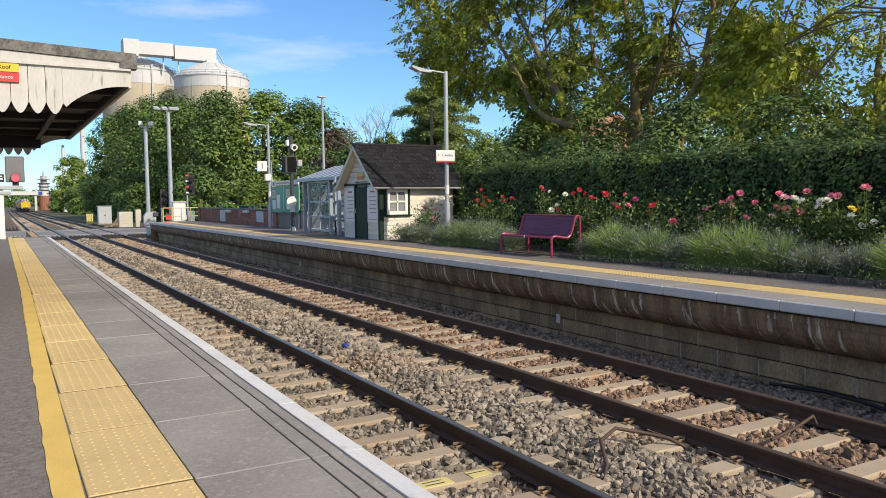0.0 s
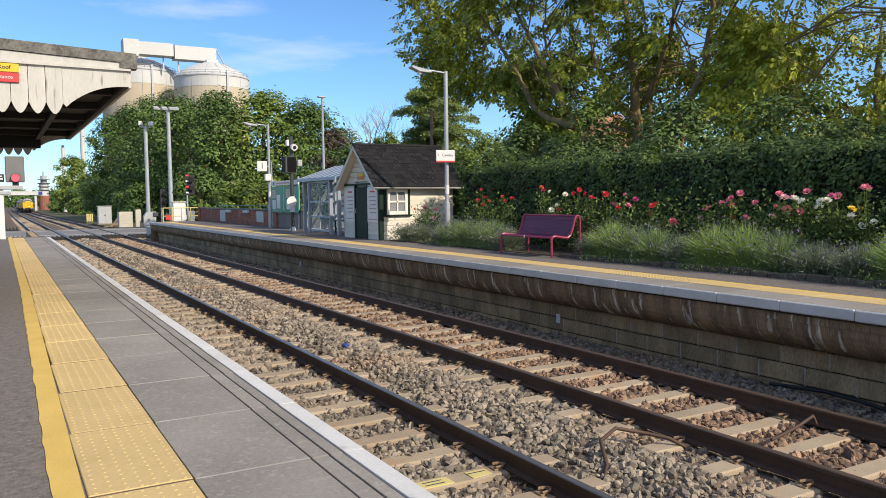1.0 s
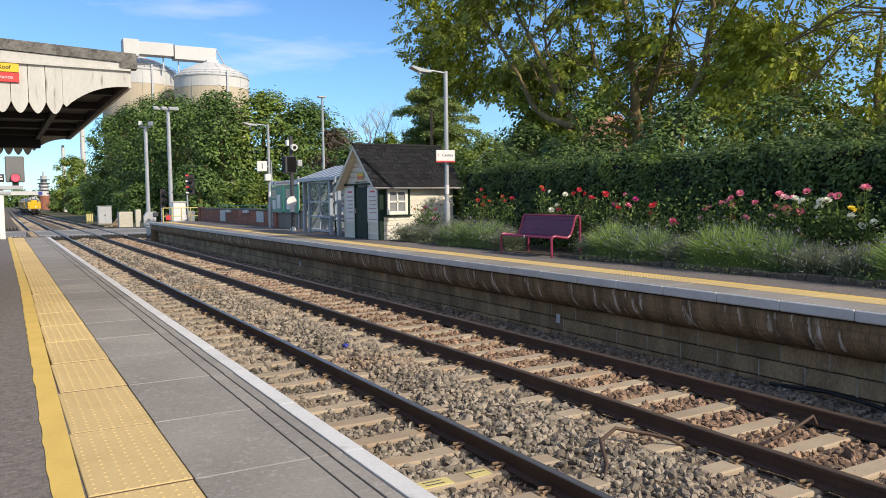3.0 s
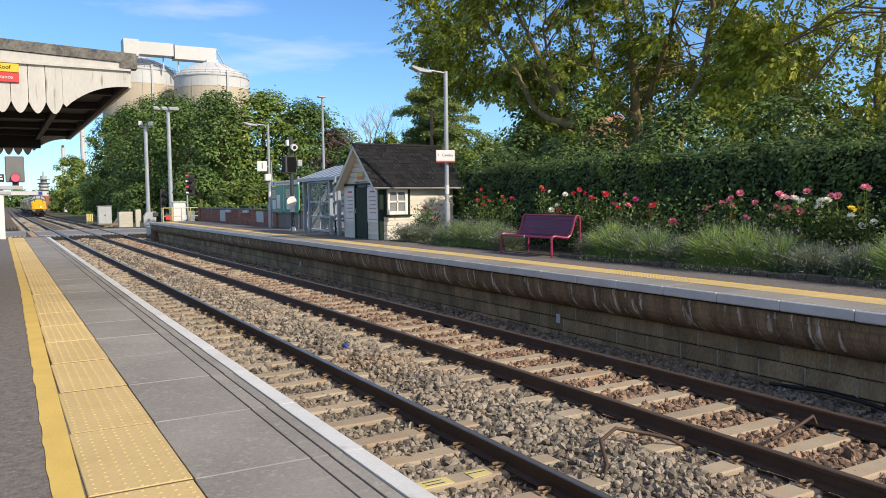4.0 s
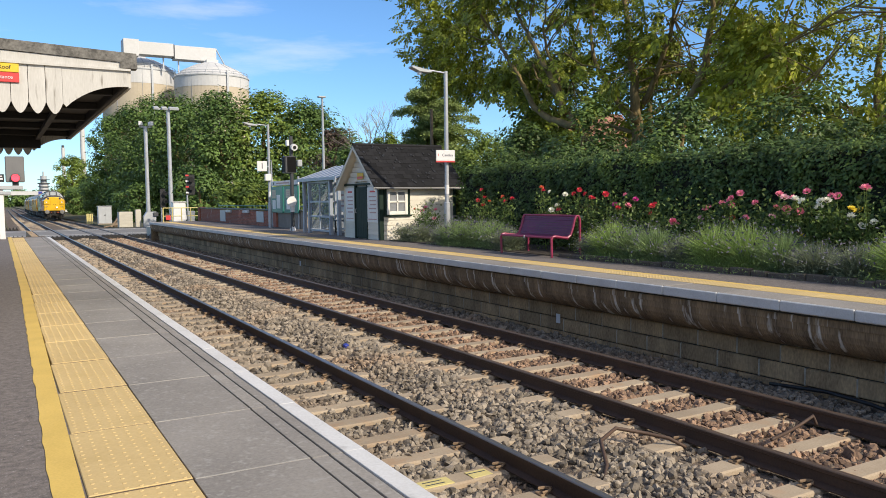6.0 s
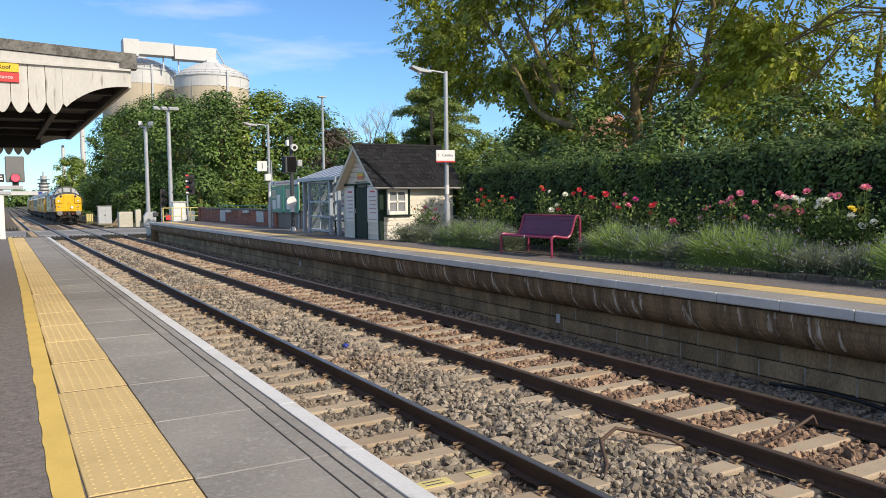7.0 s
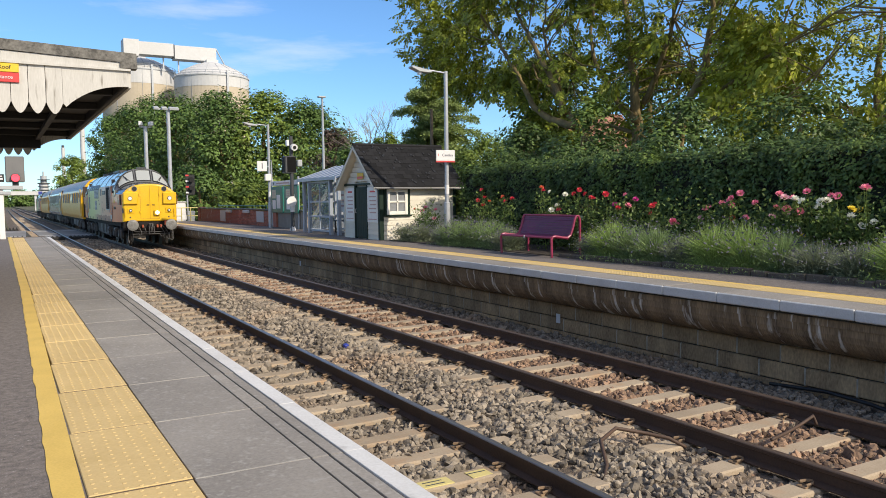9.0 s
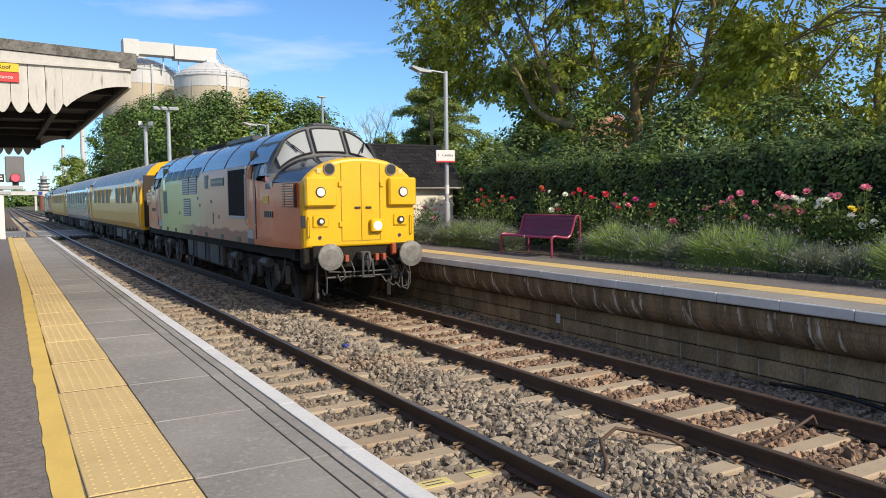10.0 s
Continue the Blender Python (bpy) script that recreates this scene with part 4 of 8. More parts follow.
def build_notice_board():
    n = thing("notice_board", 7.92, 31.3, FAR_Z, "green framed notice board with white header", "notice board")
    for y in (0.15, 3.7):
        t = B()
        tube(t, [(0.05, y, 0), (0.05, y, 2.2)], 0.045, 10)
        part("post", t, STEEL, n)
    part("header", box(B(), -0.02, 0.04, 0, 3.85, 1.86, 2.06, 0.01), PLASTICW, n, "white header panel")
    part("print_bar", box(B(), -0.026, -0.021, 1.1, 2.9, 1.93, 1.99), FADED, n)
    t = B()
    tube(t, [(-0.02, 3.25, 1.96), (-0.026, 3.25, 1.96)], 0.06, 14)
    part("emblem", t, DGREEN, n)
    for y in (0.05, 2.0):
        f = part("panel", box(B(), -0.03, 0.04, y, y + 1.8, 0.66, 1.82, 0.015), BOARDGREEN, n)
        part("paper", box(B(), -0.036, -0.031, y + 0.95, y + 1.5, 1.30, 1.68), YELLOWPAPER, f)
        part("paper", box(B(), -0.036, -0.031, y + 0.35, y + 0.85, 0.85, 1.45), PAPER, f)
        part("paper", box(B(), -0.036, -0.031, y + 1.0, y + 1.45, 0.82, 1.22), PAPER, f)
        for i in range(3):
            part("print_bar", box(B(), -0.039, -0.037, y + 1.02, y + 1.42, 1.40 + i * 0.08, 1.43 + i * 0.08), FADED, f)
    t = B()
    tube(t, [(0.05, 3.75, 2.2), (0.05, 3.75, 3.0), (-0.3, 3.3, 3.1)], 0.03, 8)
    part("lamp_arm", t, STEEL, n)


YELLOWPAPER = mat("yellowed_paper", (0.55, 0.52, 0.36), (0.5, 0.46, 0.32), 0.6, bump=0)


def lamp_post(x, y, z, h, group):
    p = thing("platform_lamp_post", x, y, z, "grey steel platform lamp post with a slim arm lantern", "lamp post", group=group)
    t = B()
    tube(t, [(0, 0, 0), (0, 0, 1.1), (0, 0, 1.12), (0, 0, h)], [0.085, 0.085, 0.06, 0.055], 12)
    part("post", t, STEEL, p)
    t = B()
    tube(t, [(0, 0, 1.35), (0, 0, 1.6)], 0.063, 12)
    part("reflective_band", t, PLASTICW, p)
    t = B()
    tube(t, [(0, 0, h - 0.05), (-0.5, 0.03, h + 0.0)], 0.022, 8)
    part("arm", t, STEEL, p)
    hd = B()
    prism(hd, [(-0.5, h - 0.03), (-1.08, h + 0.07), (-1.10, h + 0.03), (-0.85, h - 0.07), (-0.5, h - 0.08)], "y", -0.11, 0.13)
    part("lantern", hd, GREYBOX, p, "flat grey lantern")
    t = B()
    tube(t, [(-0.82, 0.01, h - 0.07), (-0.82, 0.01, h - 0.14)], 0.06, 10)
    part("lens", t, PLASTICW, p)
    return p


def build_posts():
    lamp_post(8.0, 19.12, FAR_Z, 4.74, "platform lamp posts")
    lamp_post(7.5, 33.9, FAR_Z, 4.53, "platform lamp posts")
    s = thing("station_name_sign", 7.96, 19.03, 3.19, "white station name sign with a red edge on a lamp post", "station sign", rz=-8)
    part("panel", box(B(), -0.34, 0.22, -0.05, -0.02, 0.0, 0.30, 0.01), PLASTICW, s)
    part("edge", box(B(), -0.34, 0.22, -0.053, -0.018, -0.035, -0.002), SIGNRED, s, "red lower edge")
    words("lettering", "Cantley", 0.105, NAVY, s, pose(0.0, -0.052, 0.16, 90))
    part("emblem", box(B(), -0.285, -0.27, -0.053, -0.05, 0.13, 0.20), SIGNRED, s)
    n = thing("platform_number_sign", 7.2, 33.8, 3.42, "white square sign with platform number on a lamp post", "platform sign")
    part("panel", box(B(), -0.26, 0.18, -0.02, 0.02, 0, 0.44, 0.01), PLASTICW, n)
    words("lettering", "1", 0.36, NAVY, n, pose(-0.04, -0.022, 0.22, 90))
    part("bracket", box(B(), 0.18, 0.28, -0.01, 0.01, 0.18, 0.22), STEEL, n)
    b = thing("junction_box", 7.42, 33.78, 3.0, "small white box strapped to a lamp post", "junction box")
    part("housing", box(B(), -0.16, 0.12, -0.08, 0.05, 0, 0.30, 0.02), PLASTICW, b)


def build_bench():
    b = thing("metal_bench", 6.72, 12.72, FAR_Z, "plum-red perforated metal bench on the platform", "bench")
    L = 1.82
    curve = [(0.02, 0.40), (0.10, 0.425), (0.30, 0.395), (0.42, 0.385), (0.50, 0.43), (0.56, 0.56), (0.62, 0.74), (0.655, 0.83)]
    seat = B()
    pts = curve
    for j in range(len(pts) - 1):
        (xa, za), (xb, zb) = pts[j], pts[j + 1]
        vs = [seat.verts.new(c) for c in ((xa, 0.03, za), (xa, L - 0.03, za), (xb, L - 0.03, zb), (xb, 0.03, zb))]
        lo = [seat.verts.new((v.co.x + 0.008, v.co.y, v.co.z - 0.012)) for v in vs]
        seat.faces.new(vs)
        seat.faces.new(lo[::-1])
        for k in range(4):
            seat.faces.new((vs[k], vs[(k + 1) % 4], lo[(k + 1) % 4], lo[k]))
    bmesh.ops.remove_doubles(seat, verts=seat.verts, dist=0.0005)
    sp = part("seat", seat, PERFORATED, b, "plum perforated sheet seat and back")
    for y in (0.0, L):
        t = B()
        tube(t, [(0.03, y, 0.0), (0.02, y, 0.36), (0.05, y, 0.42), (0.12, y, 0.43), (0.30, y, 0.40), (0.43, y, 0.39), (0.51, y, 0.44), (0.57, y, 0.58), (0.62, y, 0.76), (0.66, y, 0.835), (0.72, y, 0.83), (0.755, y, 0.75), (0.76, y, 0.0)], 0.026, 8)
        part("end_frame", t, PLUM, b, "bent tubular end frame")
    for x, z in ((0.02, 0.40), (0.66, 0.835), (0.44, 0.375)):
        t = B()
        tube(t, [(x, 0, z), (x, L, z)], 0.02, 8)
        part("cross_rail", t, PLUM, b)
    part("plate", box(B(), -0.01, 0.0, L / 2 - 0.015, L / 2 + 0.015, 0.36, 0.43), STEEL, b)


def perforated():
    m = mat("perforated_plum_sheet", (0.17, 0.020, 0.065), (0.13, 0.016, 0.052), 0.42, s1=3, s2=60, bump=0.03)
    n, l = m.node_tree.nodes, m.node_tree.links
    tc = n.new("ShaderNodeTexCoord")
    v = n.new("ShaderNodeTexVoronoi")
    v.inputs["Scale"].default_value, v.inputs["Randomness"].default_value = 60, 0.0
    l.new(tc.outputs["Object"], v.inputs["Vector"])
    g = n.new("ShaderNodeMath")
    g.operation, g.inputs[1].default_value = "GREATER_THAN", 0.36
    l.new(v.outputs["Distance"], g.inputs[0])
    l.new(g.outputs[0], n["Principled BSDF"].inputs["Alpha"])
    return m


PERFORATED = perforated()


def build_brick_wall():
    w = thing("brick_wall", 8.0, 34.6, FAR_Z, "low weathered red brick wall with dark coping", "wall", kind="structure")
    L, H = 15.4, 0.74
    part("core", box(B(), 0.014, 0.24, -3.5, L, 0, H - 0.02), BRICKM, w)
    part("coping", box(B(), -0.05, 0.30, -3.5, L + 0.05, H, H + 0.07, 0.015), DARKGREY, w, "dark coping")
    for y in (-0.2, L - 0.3):
        part("pier", box(B(), -0.08, 0.32, y, y + 0.45, 0, H + 0.09, 0.01), BRICK, w)
    for y, hh in ((1.9, 0.52), (9.0, 0.62)):
        part("weathered_sheet", box(B(), -0.03, -0.006, y, y + 1.15, H - 0.05 - hh, H - 0.05, 0.006), GREYBOX, w, "torn pale grey sheet on the wall")
    for y in (4.2, 7.6):
        part("wall_lamp", box(B(), -0.12, -0.01, y, y + 1.0, H - 0.16, H - 0.02, 0.02), GREYBOX, w, "grey bulkhead light")
    me = bpy.data.meshes.new("brick")
    b = box(B(), -0.004, 0.05, 0.004, 0.212, 0.004, 0.066)
    bmesh.ops.recalc_face_normals(b, faces=b.faces)
    b.to_mesh(me)
    b.free()
    for r in range(10):
        for i in range(28):
            o = part("brick", me, BRICK, w)
            o.location = (random.uniform(-0.004, 0.003), 0.25 + i * 0.222 + (r % 2) * 0.11, r * 0.073)
    bm = B()
    for r in range(10):
        for i in range(28, 66):
            y = 0.25 + i * 0.222 + (r % 2) * 0.11
            box(bm, -0.004, 0.05, y + 0.004, y + 0.212, r * 0.073 + 0.004, r * 0.073 + 0.066)
    tagged(part("brickwork", bm, BRICK, w), kind="stuff")
    ra = thing("green_handrail", 9.2, 34, 0.8, "thin green tubular handrail behind the wall", "handrail")
    for z in (1.05,):
        t = B()
        tube(t, [(0, 0, z), (0, 16, z)], 0.025, 6)
        part("rail", t, BOARDGREEN, ra)
    for i in range(9):
        t = B()
        tube(t, [(0, i * 2, 0), (0, i * 2, 1.05)], 0.022, 6)
        part("post", t, BOARDGREEN, ra)


def build_crossing_things():
    for x, y, h, kind in ((8.5, 72, 8.7, 0), (10.05, 70, 10.0, 1)):
        p = thing("crossing_mast" if kind == 0 else "floodlight_mast", x, y, -0.08, "tall grey mast with white cameras" if kind == 0 else "tall grey mast with a floodlight array", "mast")
        t = B()
        tube(t, [(0, 0, 0), (0, 0, h * 0.45), (0, 0, h)], [0.20, 0.17, 0.15] if kind else [0.19, 0.16, 0.16], 12)
        part("mast", t, STEEL, p)
        if kind == 0:
            part("cross_arm", box(B(), -0.5, 0.5, -0.06, 0.06, h - 0.1, h), STEEL, p)
            for s in (-1, 1):
                q = B()
                obox(q, (s * 0.42, -0.12, h + 0.22), (0.30, 0.55, 0.34), rz=s * 14, bevel=0.04)
                part("camera", q, PLASTICW, p, "white camera housing")
        else:
            part("cross_arm", box(B(), -0.9, 0.6, -0.06, 0.06, h - 0.05, h + 0.08), STEEL, p)
            for s in (-1.0, -0.35, 0.25, 0.62):
                q = B()
                obox(q, (s, -0.15, h + 0.08), (0.42, 0.55, 0.22), rx=15, bevel=0.03)
                part("floodlight", q, GREYBOX, p)
    # grey equipment cabinet
    c = thing("relay_cabinet", 5.75 + bend(85), 85, -0.1, "light grey double-door trackside equipment cabinet", "cabinet")
    part("body", box(B(), 0, 1.25, 0, 0.9, 0.08, 1.78, 0.02), GREYBOX, c)
    part("plinth", box(B(), -0.04, 1.29, -0.04, 0.94, 0, 0.08), CONCRETE, c)
    part("cap", box(B(), -0.04, 1.29, -0.05, 0.95, 1.782, 1.86, 0.02), GREYBOX, c)
    for x in (0.03, 0.635):
        d = part("door", box(B(), x, x + 0.585, -0.022, -0.002, 0.14, 1.72, 0.006), GREYBOX, c)
        part("handle", box(B(), x + (0.5 if x < 0.3 else 0.04), x + (0.54 if x < 0.3 else 0.08), -0.05, -0.022, 0.85, 1.0), DARKGREY, d)
    # beige cable box, posts, bin
    b = thing("battery_box", 5.95, 70.9, -0.02, "beige panelled box beside the crossing", "equipment box")
    part("body", box(B(), 0, 1.1, 0, 1.0, 0, 1.32, 0.02), BEIGE, b)
    for i in range(5):
        part("panel_slat", box(B(), 0.02, 1.08, -0.02, -0.002, 0.04 + i * 0.255, 0.27 + i * 0.255, 0.006), BEIGE, b)
    p = thing("concrete_post", 7.22, 70.5, -0.02, "thick pale concrete post beside the crossing", "post")
    part("shaft", box(B(), 0, 0.45, 0, 0.4, 0, 1.5, 0.04), BEIGE, p)
    g = thing("barrier_machine", 7.8, 69.9, -0.02, "grey wedge-shaped barrier machine", "barrier machine")
    part("housing", prism(B(), [(0, 0), (0.95, 0), (1.0, 1.3), (0.25, 1.3), (0.0, 0.9)], "y", 0, 0.7), GREYBOX, g)
    part("arm_pivot", box(B(), 0.75, 1.15, -0.12, 0.0, 0.9, 1.25, 0.03), DARKGREY, g)
    t = thing("timber_pile", 6.1, 74.5, -0.1, "pile of brown brushwood and timber", "timber pile")
    rng = random.Random(5)
    for i in range(9):
        q = B()
        tube(q, [(rng.uniform(-1.2, 0.2), rng.uniform(-0.6, 0.6), 0.05), (rng.uniform(0.0, 0.9), rng.uniform(-0.6, 0.6), rng.uniform(0.2, 0.9))], 0.07, 6)
        part("branch", q, WOOD, t)
    f = thing("yellow_fence", 4.95 + bend(86), 88, -0.1, "short faded yellow fence beside the track", "fence")
    for i in range(4):
        part("post", box(B(), i * 0.16, i * 0.16 + 0.12, 0, 0.08, 0, 1.05), PALEYELLOW, f)
    part("rail", box(B(), -0.02, 0.64, 0.08, 0.12, 0.5, 0.6), PALEYELLOW, f)
    # yellow guard railing round the platform end
    y = thing("guard_railing", 6.25, 52.4, 0.1, "yellow steel guard railing at the platform end", "railing")
    for i in range(5):
        q = B()
        tube(q, [(i * 0.57, 0, 0), (i * 0.57, 0, 1.62)], 0.035, 8)
        part("post", q, PALEYELLOW, y)
    for z in (1.62, 1.1, 0.6):
        q = B()
        tube(q, [(0, 0, z), (2.28, 0, z)], 0.03, 8)
        part("rail", q, PALEYELLOW, y)
    for i, m in ((0, SIGNRED), (2, PLASTICW)):
        part("sign", box(B(), i * 0.5 + 0.15, i * 0.5 + 0.45, -0.06, -0.04, 0.85, 1.15, 0.01), m, y, "small warning notice")
    w = thing("white_kiosk", 7.75, 57, -0.05, "white crossing equipment cabinet", "cabinet")
    part("body", box(B(), 0, 0.85, 0, 0.8, 0, 2.1, 0.03), PLASTICW, w)
    part("cap", box(B(), -0.05, 0.9, -0.05, 0.85, 2.1, 2.17, 0.02), PLASTICW, w)
    part("side_box", box(B(), 1.0, 1.5, 0.1, 0.6, 0, 1.5, 0.03), GREYBOX, w)
    for x, yy, zt, big in ((9.35, 60, 4.15, 1), (8.55, 66, 3.2, 0)):
        s = thing("crossing_signal", x, yy, -0.05, "road crossing signal with striped backboard and dark lamps" if big else "grey road crossing signal with dark lamps", "crossing signal", group="crossing signals")
        q = B()
        tube(q, [(0, 0, 0), (0, 0, zt)], 0.06, 10)
        part("post", q, STEEL, s)
        hb = part("backboard", box(B(), -0.1, 0.55 if big else 0.3, -0.1, -0.06, zt - 1.5, zt, 0.02), BLACK, s)
        for i in range(4 if big else 0):
            part("red_band", box(B(), -0.12, 0.12, -0.125, -0.102, zt - 0.12 - i * 0.42, zt - 0.01 - i * 0.42), SIGNRED if i % 2 == 0 else PLASTICW, hb)
        for i in range(2):
            q = B()
            tube(q, [(0.28, -0.1, zt - 0.35 - 0.62 * i), (0.28, -0.38, zt - 0.38 - 0.62 * i)], 0.18, 12)
            part("lamp_hood", q, BLACK, hb)
    # a flat wall stub and ramps below the railing
    k = thing("concrete_kerb", 4.9, 51.2, -0.1, "pale concrete steps at the platform end", "steps")
    for i in range(3):
        part("step", box(B(), 0.75, 1.6, i * 0.5, 4.0, i * 0.2, i * 0.2 + 0.2), BEIGE, k)


build_canopy()
build_signal()
build_hut()
build_shelter()
build_info_post()
build_notice_board()
build_posts()
build_bench()
build_crossing_things()
# ---- the train ----
LYELLOW = mat("loco_warning_yellow", (0.76, 0.455, 0.012), (0.67, 0.385, 0.010), 0.36, s1=1.6, s2=30, bump=0.03, c3=(0.52, 0.30, 0.02), s3=2.5, t3=(0.66, 0.85), coat=0.3)
ORANGE = mat("faded_orange_paint", (0.74, 0.155, 0.020), (0.62, 0.120, 0.018), 0.36, s1=1.2, s2=20, bump=0.02, c3=(0.58, 0.30, 0.20), s3=1.6, t3=(0.68, 0.88), coat=0.3, spec=0.4)
ROOFGLOSS = mat("glossy_black_blue_roof", (0.020, 0.026, 0.042), (0.012, 0.016, 0.026), 0.18, s1=1, s2=20, bump=0.02, coat=0.35, spec=0.5)
SOOT = mat("grimy_black_underframe", (0.027, 0.023, 0.020), (0.013, 0.011, 0.010), 0.85, s1=3, s2=25, bump=0.25, dist=0.01, spec=0.2)
TANK = mat("dusty_grey_tank", (0.095, 0.088, 0.080), (0.050, 0.045, 0.041), 0.65, s1=2, s2=25, bump=0.1)
BUFF = mat("worn_buffer_steel", (0.26, 0.255, 0.24), (0.15, 0.145, 0.135), 0.5, 0.5, s1=8, s2=40, bump=0.2)
WHEELST = mat("wheel_steel", (0.10, 0.085, 0.07), (0.06, 0.05, 0.042), 0.6, 0.4, s1=4, s2=40, bump=0.1)
HOSE = mat("grey_hose", (0.085, 0.083, 0.08), (0.04, 0.039, 0.038), 0.6, bump=0.05)
COCK = mat("red_orange_cock", (0.40, 0.085, 0.035), (0.28, 0.06, 0.028), 0.5, bump=0)
CABGREY = mat("grey_windscreen_surround", (0.13, 0.13, 0.13), (0.085, 0.086, 0.088), 0.3, s1=2, s2=30, bump=0.02, coat=0.3)
SCREEN = glass("windscreen_glass", (0.36, 0.38, 0.38), 0.12, 0.9)
LENS = mat("white_lamp_glass", (0.72, 0.72, 0.70), (0.66, 0.66, 0.64), 0.15, bump=0)
COACHY = mat("coach_yellow", (0.74, 0.385, 0.04), (0.64, 0.325, 0.032), 0.3, s1=0.8, s2=20, bump=0.02, coat=0.15)
COACHG = mat("coach_silver_grey", (0.42, 0.45, 0.44), (0.35, 0.38, 0.37), 0.25, s1=0.8, s2=20, bump=0.02, coat=0.5)
COACHROOF = mat("grey_coach_roof", (0.28, 0.29, 0.30), (0.20, 0.21, 0.22), 0.4, s1=1, s2=25, bump=0.05)
GANGWAY = mat("dark_brown_gangway", (0.045, 0.028, 0.020), (0.03, 0.02, 0.015), 0.7, bump=0.1)
ORANGEYELLOW = mat("coach_end_yellow", (0.80, 0.42, 0.01), (0.72, 0.37, 0.01), 0.35, bump=0.02)


def livery():
    """Faded paint: pale green at the back, pink in the middle, salmon along the skirt."""
    m = mat("faded_livery", (0.40, 0.30, 0.23), (0.36, 0.26, 0.20), 0.42, s1=1.1, s2=18, bump=0.02, coat=0.05, spec=0.3)
    n, l = m.node_tree.nodes, m.node_tree.links
    b = n["Principled BSDF"]
    tc = n.new("ShaderNodeTexCoord")
    sp = n.new("ShaderNodeSeparateXYZ")
    l.new(tc.outputs["Object"], sp.inputs[0])
    nz = n.new("ShaderNodeTexNoise")
    nz.inputs["Scale"].default_value, nz.inputs["Detail"].default_value = 1.4, 7
    l.new(tc.outputs["Object"], nz.inputs["Vector"])
    ad = n.new("ShaderNodeMath")
    ad.operation, ad.inputs[1].default_value = "MULTIPLY_ADD", 2.0
    l.new(nz.outputs["Fac"], ad.inputs[0])
    l.new(sp.outputs["Y"], ad.inputs[2])
    mr = n.new("ShaderNodeMapRange")
    mr.inputs["From Min"].default_value, mr.inputs["From Max"].default_value = 3.0, 17.0
    l.new(ad.outputs[0], mr.inputs["Value"])
    cr = n.new("ShaderNodeValToRGB")
    e = cr.color_ramp.elements
    e[0].position, e[0].color = 0.0, (0.66, 0.22, 0.085, 1)
    e[1].position, e[1].color = 1.0, (0.46, 0.52, 0.17, 1)
    for p, c in ((0.16, (0.72, 0.38, 0.22, 1)), (0.42, (0.68, 0.43, 0.26, 1)), (0.52, (0.64, 0.57, 0.29, 1)), (0.66, (0.58, 0.60, 0.21, 1))):
        q = e.new(p)
        q.color = c
    l.new(mr.outputs["Result"], cr.inputs["Fac"])
    # worn salmon band along the skirt
    zn = n.new("ShaderNodeMath")
    zn.operation, zn.inputs[1].default_value = "MULTIPLY_ADD", 0.3
    l.new(nz.outputs["Fac"], zn.inputs[0])
    l.new(sp.outputs["Z"], zn.inputs[2])
    zr = n.new("ShaderNodeMapRange")
    zr.inputs["From Min"].default_value, zr.inputs["From Max"].default_value = 1.62, 1.57
    l.new(zn.outputs[0], zr.inputs["Value"])
    sk = n.new("ShaderNodeMix")
    sk.data_type = "RGBA"
    sk.inputs["B"].default_value = (0.33, 0.14, 0.085, 1)
    l.new(cr.outputs["Color"], sk.inputs["A"])
    gy = n.new("ShaderNodeMapRange")
    gy.inputs["From Min"].default_value, gy.inputs["From Max"].default_value = 12.0, 9.0
    l.new(sp.outputs["Y"], gy.inputs["Value"])
    mu = n.new("ShaderNodeMath")
    mu.operation = "MULTIPLY"
    l.new(gy.outputs["Result"], mu.inputs[0])
    l.new(zr.outputs["Result"], mu.inputs[1])
    l.new(mu.outputs[0], sk.inputs["Factor"])
    l.new(sk.outputs["Result"], b.inputs["Base Color"])
    return m


LIVERY = livery()


def arch(s, w, zs, zt, p=2.5, q=0.62):
    return (w * s, zs + (zt - zs) * (1 - abs(s) ** p) ** q)


SS = [-1, -0.985, -0.95, -0.88, -0.78, -0.65, -0.5, -0.33, -0.16, 0, 0.16, 0.33, 0.5, 0.65, 0.78, 0.88, 0.95, 0.985, 1]


def loft(secs, closed=False, cap0=False, cap1=False):
    bm = B()
    rows = [[bm.verts.new((x, y, z)) for x, z in pts] for y, pts in secs]
    for a, b in zip(rows, rows[1:]):
        for i in range(len(a) - 1):
            bm.faces.new((a[i], a[i + 1], b[i + 1], b[i]))
        if closed:
            bm.faces.new((a[-1], a[0], b[0], b[-1]))
    if cap0:
        bm.faces.new(rows[0][::-1])
    if cap1:
        bm.faces.new(rows[-1])
    return bm


def flipped(bm, flip):
    if flip:
        bmesh.ops.transform(bm, matrix=Matrix.Translation((0, 18.75, 0)) @ Matrix.Rotation(math.pi, 4, "Z"), verts=bm.verts)
    return bm


def disc(bm, x, y0, y1, z, r, n=20):
    return tube(bm, [(x, y0, z), (x, y1, z)], r, n)


